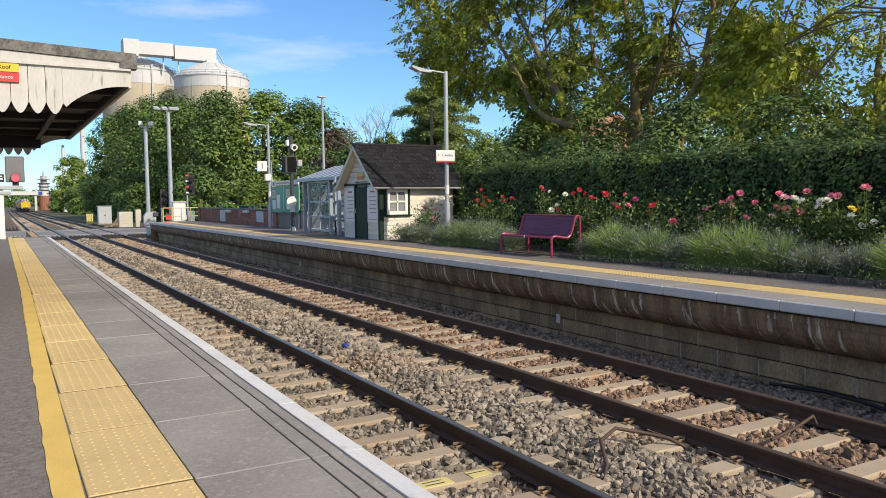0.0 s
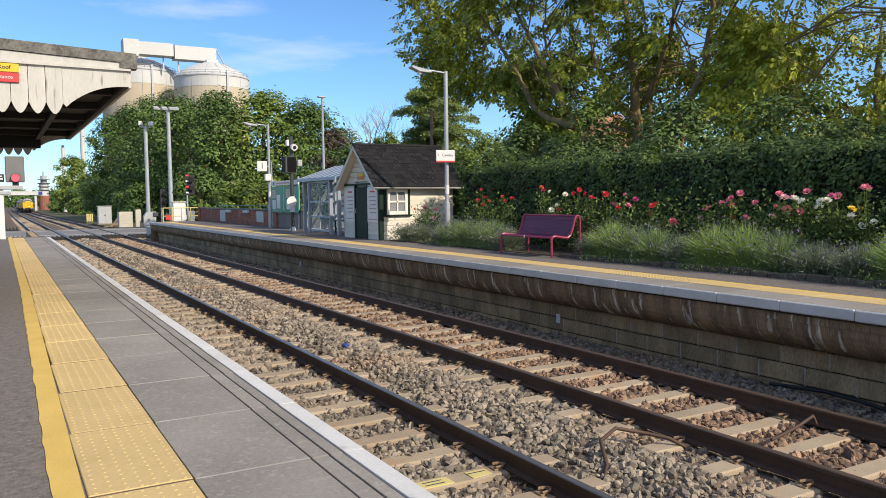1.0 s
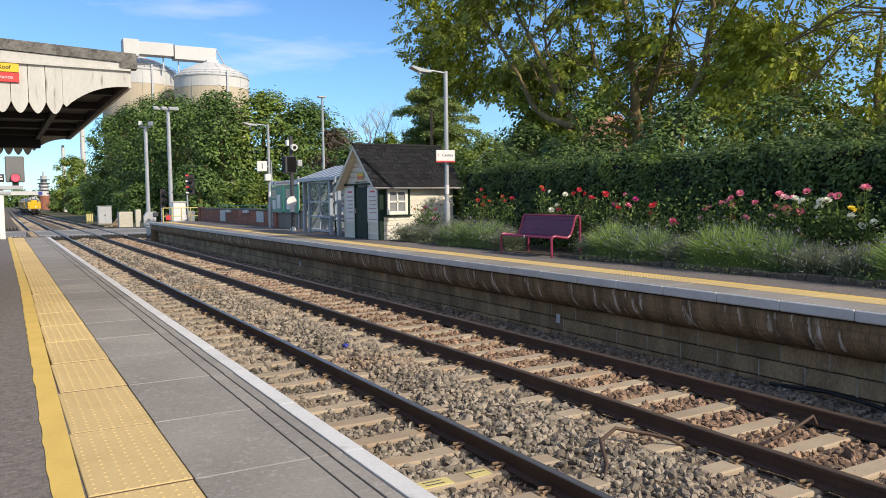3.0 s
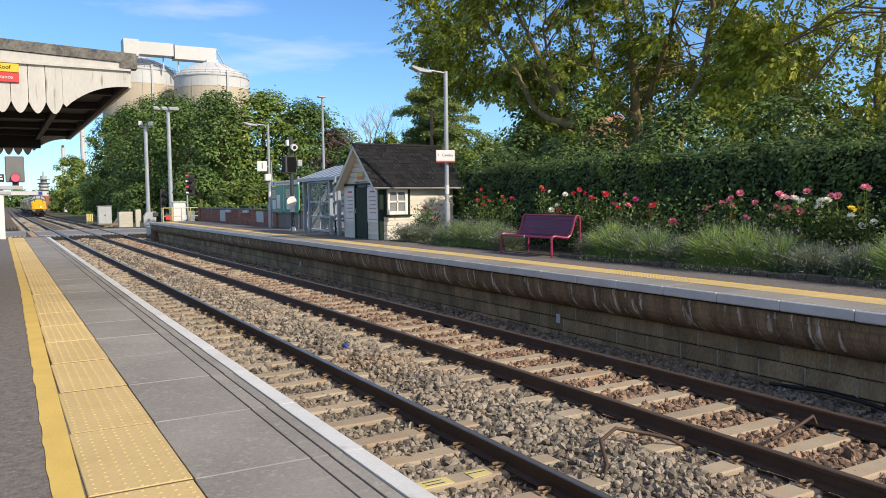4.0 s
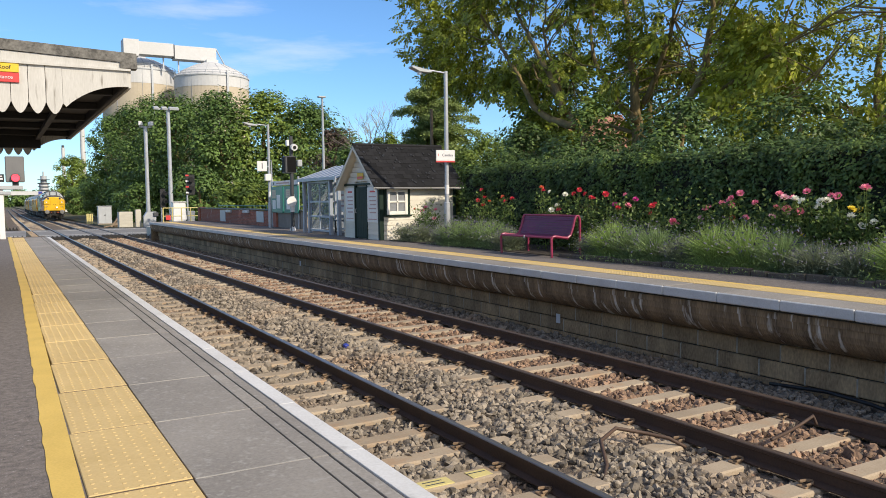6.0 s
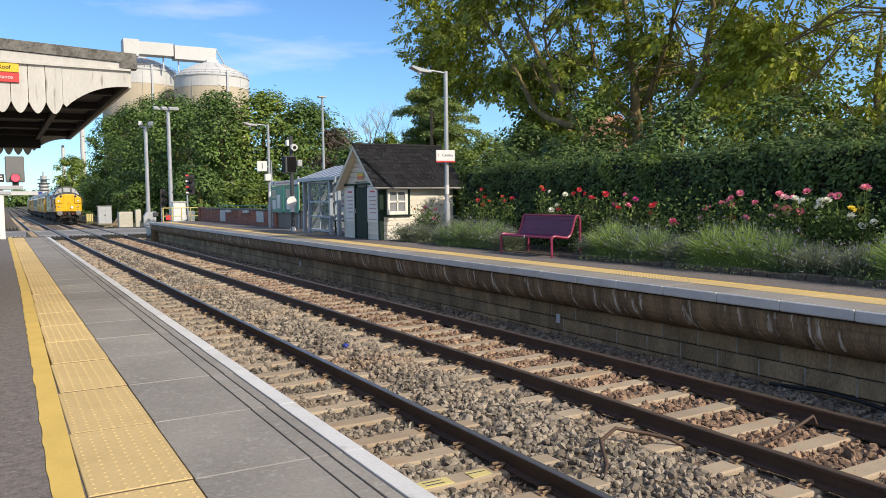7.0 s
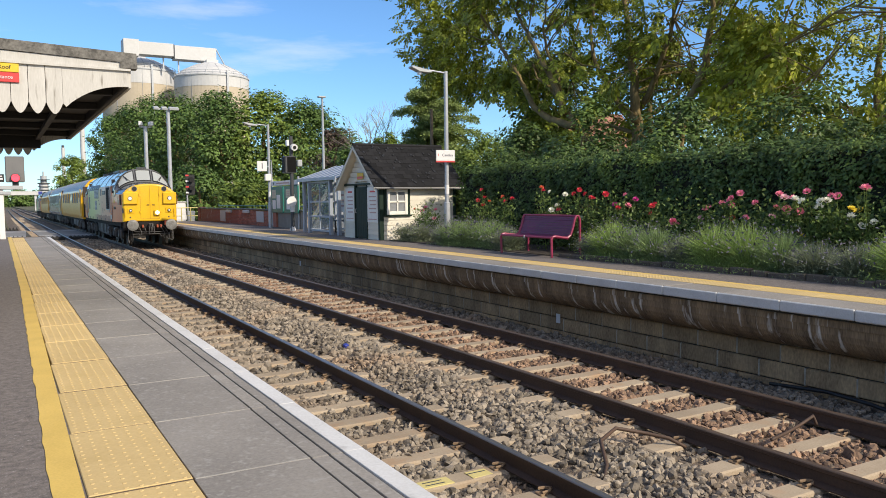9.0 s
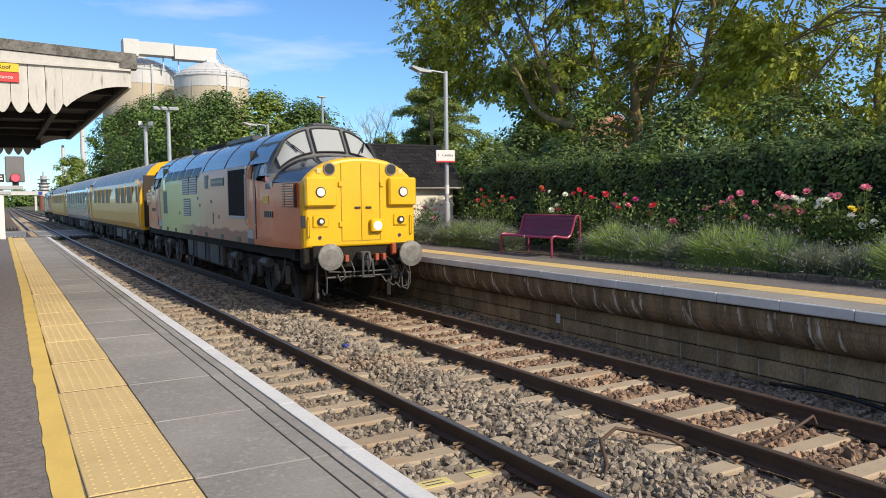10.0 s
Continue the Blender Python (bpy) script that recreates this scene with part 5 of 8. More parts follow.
def build_cab(loco, flip, lit):
    def add(name, bm, m, label="", parent=loco, smooth=False):
        return part(name, flipped(bm, flip), m, parent, label, smooth)

    def nose_pts(w, zs, zt, zb=1.22):
        return [(-w, zb)] + [arch(s, w, zs, zt, 2.6, 0.75) for s in SS] + [(w, zb)]
    # yellow nose end with rounded edges
    secs = [(0.50, nose_pts(1.13, 2.42, 2.93, 1.27)), (0.515, nose_pts(1.17, 2.44, 2.965, 1.24)), (0.56, nose_pts(1.21, 2.46, 2.995)), (0.64, nose_pts(1.235, 2.47, 3.01))]
    face = add("nose_face", loft(secs, True, True, True), LYELLOW, "bright yellow nose end")
    # orange sides and dark top of the nose
    for sg in (-1, 1):
        bm = B()
        pr = [(0.642, 1.20, 1.235), (1.3, 1.19, 1.29), (2.1, 1.18, 1.335), (3.88, 1.17, 1.345)]
        a = [[bm.verts.new((sg * w, y, z)) for z in (zb, 2.52 if y < 2.2 else 2.66)] + [bm.verts.new((sg * (w - 0.12), y, z)) for z in (2.52 if y < 2.2 else 2.66, zb)] for y, zb, w in pr]
        for p, q in zip(a, a[1:]):
            for i in range(4):
                bm.faces.new((p[i], p[(i + 1) % 4], q[(i + 1) % 4], q[i]))
        bm.faces.new(a[0][::-1])
        bm.faces.new(a[-1])
        add("cab_side", bm, ORANGE, "faded orange cab side")
    tops = []
    for y, w, zs, zt in ((0.642, 1.233, 2.47, 3.005), (1.3, 1.288, 2.50, 3.06), (2.06, 1.333, 2.55, 3.13)):
        tops.append((y, [arch(s, w, zs, zt, 2.6, 0.75) for s in SS]))
    add("nose_top", loft(tops), ROOFGLOSS, "dark nose top", smooth=True)
    # windscreen surround between the nose and the cab roof
    def ring(v, out=0.0):
        y = 2.04 + 0.46 * v
        w = 1.335 + 0.01 * v
        zs = 2.56 + 0.14 * v
        zt = 3.12 + (3.80 - 3.12) * v
        return y - out, w + out * 0.5, zs, zt + out * 0.6, 2.6 - 0.1 * v, 0.75 - 0.1 * v
    def rpt(s, v, out=0.0):
        y, w, zs, zt, p, q = ring(v, out)
        x, z = arch(s, w, zs, zt, p, q)
        return x, y, z
    bm = B()
    vv = [0, 0.2, 0.4, 0.6, 0.8, 1.0]
    rows = [[bm.verts.new(rpt(s, v)) for s in SS] for v in vv]
    for a, b in zip(rows, rows[1:]):
        for i in range(len(SS) - 1):
            bm.faces.new((a[i], a[i + 1], b[i + 1], b[i]))
    sur = add("windscreen_surround", bm, CABGREY, "dark grey windscreen surround", smooth=True)

    def patch(s0, s1, v0, v1, out, thick, lean=0.0):
        g = B()
        n, k = 8, 5
        grid = []
        for j in range(k + 1):
            v = v0 + (v1 - v0) * j / k
            grid.append([g.verts.new(rpt(s0 + (s1 - s0) * i / n, v, out)) for i in range(n + 1)])
        for j in range(k):
            for i in range(n):
                g.faces.new((grid[j][i], grid[j][i + 1], grid[j + 1][i + 1], grid[j + 1][i]))
        return g
    for s0, s1 in ((-0.86, -0.33), (-0.25, 0.25), (0.33, 0.86)):
        add("windscreen", patch(s0, s1, 0.12, 0.86, 0.016, 0), SCREEN, "grey reflecting windscreen pane", sur, True)
        edges = [[rpt(s0 + (s1 - s0) * i / 8, 0.10, 0.02) for i in range(9)], [rpt(s0 + (s1 - s0) * i / 8, 0.88, 0.02) for i in range(9)], [rpt(s0, 0.10 + 0.78 * i / 6, 0.02) for i in range(7)], [rpt(s1, 0.10 + 0.78 * i / 6, 0.02) for i in range(7)]]
        t = B()
        for e in edges:
            tube(t, e, 0.022, 5)
        add("pane_seal", t, BLACK, "", sur)
    for sx in (-0.5, 0.5):
        t = B()
        a, b = rpt(sx * 0.9, 0.06, 0.05), rpt(sx * 1.2, 0.55, 0.05)
        tube(t, [a, b], 0.012, 5)
        tube(t, [rpt(sx * 1.1, 0.25, 0.05), rpt(sx * 1.32, 0.80, 0.05)], 0.016, 5)
        add("wiper", t, BLACK, "", sur)
    # cab side: dark upper panel, window, recessed door, leaning in above the waist
    def lean(bm):
        bmesh.ops.subdivide_edges(bm, edges=[e for e in bm.edges if abs(e.verts[0].co.z - e.verts[1].co.z) > 0.3], cuts=3)
        for v in bm.verts:
            v.co.x *= 1 - 0.24 * max(0.0, (v.co.z - 2.66) / 0.76) ** 1.4
        return bm
    for sg in (-1, 1):
        for a, b, c, d in ((2.30, 2.44, 2.66, 3.42), (3.10, 3.30, 2.66, 3.42)):
            add("window_pillar", lean(box(B(), min(sg * 1.26, sg * 1.352), max(sg * 1.26, sg * 1.352), a, b, c, d)), BLACK)
        add("side_window", lean(box(B(), min(sg * 1.30, sg * 1.336), max(sg * 1.30, sg * 1.336), 2.44, 3.10, 2.70, 3.36)), SCREEN, "cab side window")
        add("curtain", lean(box(B(), min(sg * 1.338, sg * 1.342), max(sg * 1.338, sg * 1.342), 2.70, 2.86, 2.74, 3.32)), CREAM)
        add("cab_door", lean(box(B(), min(sg * 1.20, sg * 1.30), max(sg * 1.20, sg * 1.30), 3.34, 3.90, 1.50, 3.40)), BLACK, "recessed dark cab door")
        add("door_lower", box(B(), min(sg * 1.24, sg * 1.353), max(sg * 1.24, sg * 1.353), 3.32, 3.90, 1.52, 2.62, 0.01), ORANGE)
        add("door_seam", lean(box(B(), min(sg * 1.3, sg * 1.356), max(sg * 1.3, sg * 1.356), 3.28, 3.32, 1.30, 3.40)), BLACK)
        for y in (3.25, 3.95):
            t = B()
            tube(t, [(sg * 1.36, y, 1.6), (sg * 1.40, y, 1.65), (sg * 1.40, y, 2.75), (sg * 1.36, y, 2.8)], 0.014, 6)
            add("handrail", t, GREYBOX)
        add("door_step", box(B(), min(sg * 1.30, sg * 1.36), max(sg * 1.30, sg * 1.36), 3.5, 3.95, 1.30, 1.50), GREYBOX)
        add("foot_hole", box(B(), min(sg * 1.30, sg * 1.352), max(sg * 1.30, sg * 1.352), 3.5, 3.95, 1.17, 1.30), BLACK)
        # nose side grille: two columns of slats
        g = add("nose_grille", box(B(), min(sg * 1.20, sg * 1.305), max(sg * 1.20, sg * 1.305), 0.80, 1.86, 2.02, 2.50), BLACK, "orange slatted nose grille")
        for y0, y1 in ((0.82, 1.30), (1.36, 1.84)):
            for i in range(9):
                add("slat", box(B(), min(sg * 1.25, sg * 1.325), max(sg * 1.25, sg * 1.325), y0, y1, 2.04 + i * 0.051, 2.07 + i * 0.051), ORANGE, "", g)
        add("data_panel", box(B(), min(sg * 1.30, sg * 1.345), max(sg * 1.30, sg * 1.345), 2.25, 2.55, 2.40, 2.52), BLACK)
        for k in range(5):
            add("number_bar", box(B(), min(sg * 1.30, sg * 1.351), max(sg * 1.30, sg * 1.351), 2.08 + k * 0.13, 2.16 + k * 0.13, 1.80, 1.93), BLACK, "dark bar in place of the running number")
        add("side_emblem", box(B(), min(sg * 1.30, sg * 1.349), max(sg * 1.30, sg * 1.349), 2.35, 2.70, 2.10, 2.26), YELLOW)
    # nose fittings
    f = 0.492
    for x0, x1 in ((-1.20, -0.56), (0.58, 1.20)):
        b = add("lamp_box", box(B(), x0, x1, 0.40, 0.56, 2.03, 2.60, 0.03), LYELLOW, "projecting yellow lamp box", face)
        cx = (x0 + x1) / 2 - (0.02 if x0 < 0 else -0.0)
        add("lamp_rim", disc(B(), cx, 0.39, 0.41, 2.31, 0.105), BLACK, "", face)
        add("marker_lamp", disc(B(), cx, 0.375, 0.395, 2.31, 0.083), LENS, "round white marker lamp", face)
    for x in (-0.68, 0.66):
        add("horn_ring", disc(B(), x, f - 0.015, f + 0.03, 2.765, 0.125), BUFF, "", face)
        add("horn_opening", disc(B(), x, f - 0.022, f, 2.765, 0.10), BLACK, "dark round horn opening", face)
        add("small_label", box(B(), x + (-0.26 if x < 0 else 0.17), x + (-0.17 if x < 0 else 0.26), f - 0.004, f + 0.01, 2.68, 2.78), PALEYELLOW, "", face)
    for x in (-0.43, 0.0, 0.41):
        add("door_seam", box(B(), x - 0.008, x + 0.008, f - 0.003, f + 0.01, 1.34, 2.88), SEAM, "", face)
    add("door_seam", box(B(), -0.43, 0.42, f - 0.003, f + 0.01, 1.335, 1.35), SEAM, "", face)
    for x in (-0.46, 0.44):
        for z in (1.62, 2.42):
            add("hinge", box(B(), x - 0.035, x + 0.045, f - 0.03, f + 0.01, z, z + 0.10, 0.008), LYELLOW, "", face)
    for x in (-0.08, 0.16):
        add("catch", box(B(), x - 0.07, x + 0.05, f - 0.02, f + 0.01, 1.98, 2.02, 0.006), GANGWAY, "", face)
    hl = add("headlamp_box", box(B(), 0.17, 0.43, 0.40, 0.52, 1.50, 1.76, 0.02), LYELLOW, "square headlamp housing", face)
    add("headlamp", disc(B(), 0.31, 0.385, 0.402, 1.63, 0.088), HEADLIGHT if lit else LENS, "lit round headlamp" if lit else "", face)
    for x in (-0.88, 0.86):
        add("socket_plate", box(B(), x - 0.16, x + 0.16, f - 0.02, f + 0.01, 1.62, 1.86, 0.02), LYELLOW, "", face)
        add("socket_rim", disc(B(), x, f - 0.05, f, 1.74, 0.075), GANGWAY, "", face)
        add("tail_lamp", disc(B(), x, f - 0.06, f - 0.051, 1.74, 0.04), LENS, "", face)
        add("emblem", disc(B(), x - 0.02, f - 0.004, f + 0.01, 1.42, 0.04, 5), NAVY, "small dark star", face)
        t = B()
        tube(t, [(x * 1.28, f + 0.02, 1.42), (x * 1.28, f - 0.05, 1.46), (x * 1.28, f - 0.05, 1.80), (x * 1.28, f + 0.02, 1.84)], 0.014, 6)
        add("grab_rail", t, LYELLOW, "", face)
    add("step_recess", box(B(), -1.243, -1.18, 0.52, 0.62, 1.62, 1.86), BLACK, "", face)
    # buffer beam, buffers, coupling, hoses
    beam = add("buffer_beam", box(B(), -1.22, 1.22, 0.56, 0.78, 0.80, 1.235, 0.02), SOOT, "grimy black buffer beam")
    for x in (-0.8635, 0.8635):
        bf = add("buffer", disc(B(), x, 0.10, 0.56, 1.06, 0.115, 14), SOOT, "worn steel buffer")
        bm = tube(B(), [(x, 0.0, 1.06), (x, 0.012, 1.06), (x, 0.05, 1.06), (x, 0.09, 1.06)], [0.16, 0.255, 0.262, 0.24], 24)
        add("buffer_head", bm, BUFF, "grey scuffed buffer head", bf)
        add("buffer_guard", box(B(), x - 0.2, x + 0.2, 0.45, 0.56, 0.86, 1.26, 0.02), SOOT, "", bf)
        add("step_plate", box(B(), x + (0.16 if x < 0 else -0.24), x + (0.26 if x < 0 else -0.14), 0.40, 0.54, 1.02, 1.26, 0.02), COCK, "", bf)
    t = B()
    box(t, -0.10, 0.10, 0.30, 0.56, 0.95, 1.12, 0.02)
    tube(t, [(0, 0.34, 1.06), (0.02, 0.22, 1.10), (0.03, 0.18, 0.95), (0.0, 0.22, 0.70), (-0.03, 0.2, 0.95)], 0.032, 8)
    tube(t, [(-0.10, 0.25, 0.98), (-0.12, 0.22, 0.62), (0.12, 0.22, 0.62), (0.10, 0.25, 0.98)], 0.028, 8)
    add("coupling", t, HOSE, "grey steel screw coupling")
    t = B()
    tube(t, [(-0.75, 0.45, 0.74), (-0.4, 0.4, 0.72), (0.4, 0.4, 0.72), (0.75, 0.45, 0.74)], 0.016, 6)
    tube(t, [(-0.8, 0.5, 0.62), (0.8, 0.5, 0.62)], 0.022, 6)
    add("coupling_bar", t, HOSE)
    for k, (x, dx, low) in enumerate(((-0.98, -0.06, 0.22), (-0.88, 0.05, 0.28), (-0.55, 0.10, 0.55), (-0.3, 0.05, 0.62), (0.42, 0.16, 0.48), (0.55, 0.22, 0.40), (0.72, 0.25, 0.34), (0.95, 0.05, 0.36), (1.02, -0.22, 0.30))):
        t = B()
        tube(t, [(x, 0.54, 0.98), (x + dx * 0.3, 0.40, 0.92), (x + dx, 0.34, (0.9 + low) / 2), (x + dx * 0.9, 0.36, low + 0.05), (x + dx * 0.3, 0.40, low), (x - dx * 0.1, 0.46, low + 0.12)], 0.013 if k % 2 else 0.018, 7)
        add("air_hose", t, HOSE, "dangling grey brake hose")
    for x in (-0.36, 0.30, 0.46):
        add("hose_cock", box(B(), x - 0.04, x + 0.04, 0.42, 0.54, 0.92, 1.06, 0.012), COCK, "red air cock")
    for x in (-0.80, 0.80):
        add("life_guard", box(B(), x - 0.05, x + 0.05, 0.95, 1.05, 0.12, 0.8, 0.01), SOOT)
    for sg in (-1, 1):
        # added black block hides lit inner walls and keeps the cab dark
        add("cab_desk", box(B(), min(0, sg * 1.22), max(0, sg * 1.22), 2.2, 3.3, 1.9, 2.66), BLACK)
        add("corner_filler", box(B(), min(sg * 1.22, sg * 1.343), max(sg * 1.22, sg * 1.343), 2.05, 2.52, 2.45, 2.73), CABGREY)


SEAM = mat("shadow_seam", (0.52, 0.29, 0.01), (0.45, 0.25, 0.01), 0.6, bump=0)


def build_bogie(veh, yc, axles, r, half, w=1.13):
    bg = part("bogie", box(B(), -0.9, 0.9, yc - half, yc + half, 0.62, 0.86, 0.03), SOOT, veh, "grimy black bogie with springs and axle boxes")
    for sg in (-1, 1):
        a, b = min(sg * (w - 0.1), sg * w), max(sg * (w - 0.1), sg * w)
        prof = [(yc - half, 0.60), (yc - half + 0.3, 0.88), (yc + half - 0.3, 0.88), (yc + half, 0.60), (yc + half, 0.44), (yc + half - 0.4, 0.55), (yc - half + 0.4, 0.55), (yc - half, 0.44)]
        part("side_frame", prism(B(), prof, "x", a, b), SOOT, bg)
        for dy in axles:
            y = yc + dy
            part("axle_box", box(B(), a - 0.02, b + 0.06 * (1 if sg > 0 else 1), y - 0.17, y + 0.17, r - 0.2, r + 0.17, 0.03), SOOT, bg)
            t = B()
            x = sg * (w + 0.05)
            tube(t, [(x, y, r - 0.02), (x + sg * 0.07, y, r - 0.02)], 0.12, 10)
            part("axle_cover", t, TANK, bg)
            for k in (-0.36, 0.36):
                t = B()
                tube(t, [(sg * (w + 0.02), y + k, 0.42), (sg * (w + 0.02), y + k, 0.80)], 0.075, 8)
                part("spring", t, TANK, bg)
        for k in (-1, 1):
            t = B()
            tube(t, [(sg * (w + 0.09), yc + k * half * 0.45, 0.80), (sg * (w + 0.09), yc + k * half * 0.45 + 0.5, 0.80)], 0.10, 10)
            part("brake_cylinder", t, TANK, bg)
            t = B()
            tube(t, [(sg * (w + 0.06), yc + k * half * 0.8, 0.95), (sg * (w + 0.08), yc + k * half * 0.75, 0.5), (sg * (w + 0.06), yc + k * half * 0.55, 0.34)], 0.02, 6)
            part("sand_pipe", t, HOSE, bg)
    sets = []
    for dy in axles:
        t = B()
        tube(t, [(-0.80, 0, 0), (0.80, 0, 0)], 0.09, 10)
        for sg in (-1, 1):
            tube(t, [(sg * 0.69, 0, 0), (sg * 0.715, 0, 0), (sg * 0.72, 0, 0), (sg * 0.82, 0, 0)], [r + 0.028, r + 0.028, r, r - 0.006], 28)
            for k in range(3):
                a = k * math.pi / 3
                obox(t, (sg * 0.83, 0, 0), (0.02, 2 * r * 0.8, 0.09), rx=math.degrees(a))
        ws = part("wheelset", t, WHEELST, veh, "rusty steel wheelset")
        ws.location = (0, yc + dy, r)
        sets.append(ws)
    return sets


def build_loco(lit, label):
    lo = thing("diesel_locomotive", TRACK_2, 14, 0, label, "locomotive")
    build_cab(lo, False, lit)
    build_cab(lo, True, False)
    y0, y1 = 3.90, 14.85
    full = [(-1.345, 1.17)] + [arch(s, 1.345, 2.70, 3.80, 2.5, 0.65) for s in SS] + [(1.345, 1.17)]
    part("body", loft([(y0, full), (y1, full)], True, True, True), LIVERY, lo, "faded pink and pale green body side")
    # glossy roof over the whole length, cab roofs included
    cut = [s for s in SS if abs(s) < 0.96]
    def roof_sec(y, dz=0.0, p=2.5, q=0.65):
        return (y, [(x, z) for x, z in [arch(s, 1.352, 2.70, 3.806 + dz, p, q) for s in cut]])
    part("roof", loft([roof_sec(2.49), roof_sec(3.9), roof_sec(14.85), roof_sec(16.26)]), ROOFGLOSS, lo, "glossy dark roof reflecting the sky", smooth=True)
    for a, b in ((2.49, 3.90), (14.85, 16.26)):
        for sg in (-1, 1):
            part("cab_eave", box(B(), min(sg * 0.90, sg * 1.04), max(sg * 0.90, sg * 1.04), a, b, 3.38, 3.44), BLACK, lo)
        part("cab_floor", box(B(), -1.2, 1.2, a, b, 1.25, 2.0), BLACK, lo)
        part("cab_bulkhead", box(B(), -1.25, 1.25, 3.92 if a < 5 else 14.7, 3.98 if a < 5 else 14.8, 1.25, 3.3), BLACK, lo)
    for y in (4.0, 6.2, 8.6, 11.4, 14.6):
        t = B()
        tube(t, [(x, y, z + 0.006) for x, z in [arch(s, 1.35, 2.70, 3.806, 2.5, 0.65) for s in cut]], 0.012, 5)
        part("roof_rib", t, BLACK, lo)
    part("roof_hatch", box(B(), -0.62, 0.62, 6.0, 8.4, 3.70, 3.835, 0.03), DARKGREY, lo)
    part("exhaust_hatch", box(B(), -0.55, 0.55, 9.0, 11.2, 3.70, 3.85, 0.03), SOOT, lo)
    part("fan_cowl", tube(B(), [(0, 12.9, 3.74), (0, 12.9, 3.85)], 0.62, 24), DARKGREY, lo)
    t = B()
    box(t, -0.22, 0.22, 2.62, 2.84, 3.78, 3.87, 0.02)
    part("horn_pod", t, DARKGREY, lo)
    for sg in (-1, 1):
        def side(a, b, c, d, depth, proud, m, name, label="", parent=None):
            x0, x1 = sg * (1.345 - depth), sg * (1.345 + proud)
            return part(name, box(B(), min(x0, x1), max(x0, x1), a, b, c, d), m, parent or lo, label)
        g = side(4.05, 5.60, 1.80, 2.90, 0.05, 0.006, SOOT, "radiator_grille", "tall black louvred radiator grille")
        for i in range(17):
            side(4.10, 5.55, 1.84 + i * 0.062, 1.87 + i * 0.062, 0.01, 0.016, SOOT, "louvre", "", g)
        for a, b, c, d in ((4.0, 5.65, 1.74, 1.80), (4.0, 5.65, 2.90, 2.95), (4.0, 4.05, 1.80, 2.90), (5.60, 5.65, 1.80, 2.90)):
            side(a, b, c, d, 0.01, 0.018, GREYBOX, "grille_frame", "", g)
        np_ = side(6.05, 7.40, 2.55, 2.75, 0.01, 0.014, BLACK, "nameplate", "black cast nameplate")
        side(6.15, 7.3, 2.62, 2.69, 0.0, 0.018, BUFF, "print_bar", "", np_)
        side(7.75, 8.15, 2.50, 2.86, 0.01, 0.006, BLACK, "body_window", "dark narrow body window")
        for y in (9.15, 10.2):
            w = side(y, y + 0.95, 2.36, 2.88, 0.01, 0.006, BLACK, "side_grille", "grey slatted side grille")
            for i in range(7):
                side(y + 0.03, y + 0.92, 2.38 + i * 0.07, 2.42 + i * 0.07, 0.0, 0.014, GREYBOX, "slat", "", w)
        w = side(10.05, 11.0, 1.72, 2.24, 0.01, 0.006, BLACK, "side_grille", "grey slatted side grille")
        for i in range(7):
            side(10.08, 10.97, 1.74 + i * 0.07, 1.78 + i * 0.07, 0.0, 0.014, GREYBOX, "slat", "", w)
        side(13.9, 14.3, 2.55, 2.90, 0.01, 0.006, SCREEN, "body_window")
        side(13.7, 14.35, 1.75, 2.50, 0.01, 0.006, DARKGREY, "side_grille")
        for y, z in ((9.0, 2.2), (8.75, 2.0), (7.4, 2.1), (11.6, 1.75), (6.6, 1.7)):
            side(y, y + 0.12, z, z + 0.09, 0.01, 0.006, BLACK, "lifting_slot")
        for y in (4.6, 6.2, 8.0, 9.9, 12.2, 13.6):
            side(y, y + 0.30, 1.18, 1.30, 0.02, 0.005, BLACK, "jacking_slot")
        side(7.2, 7.32, 1.55, 1.85, 0.01, 0.006, BLACK, "fuel_gauge")
        # roof-side glazed openings
        for i in range(5):
            a = 9.0 + i * 1.04
            pts = [arch(s * sg, 1.356, 2.70, 3.812, 2.5, 0.65) for s in (0.985, 0.96, 0.93, 0.90)]
            part("roofside_opening", loft([(a, pts), (a + 0.86, pts)]), BLACK, lo, "dark roof-side opening")
        part("solebar", box(B(), min(sg * 1.0, sg * 1.25), max(sg * 1.0, sg * 1.25), 1.0, 17.7, 0.98, 1.18), SOOT, lo)
        # tanks and boxes between the bogies
        for a, b, zb in ((7.1, 8.6, 0.38), (8.7, 10.2, 0.40), (10.3, 11.5, 0.44)):
            tk = part("fuel_tank", box(B(), min(sg * 0.2, sg * 1.16), max(sg * 0.2, sg * 1.16), a, b, zb, 1.02, 0.06), TANK, lo, "dusty grey tank")
            t = B()
            tube(t, [(sg * 1.18, a + 0.3, 0.95), (sg * 1.19, a + 0.3, 0.5)], 0.02, 6)
            part("pipe", t, HOSE, tk)
    sets = build_bogie(lo, 3.95, (-1.9, 0.1, 2.05), 0.571, 2.75) + build_bogie(lo, 14.8, (-2.05, -0.1, 1.9), 0.571, 2.75)
    return lo, sets


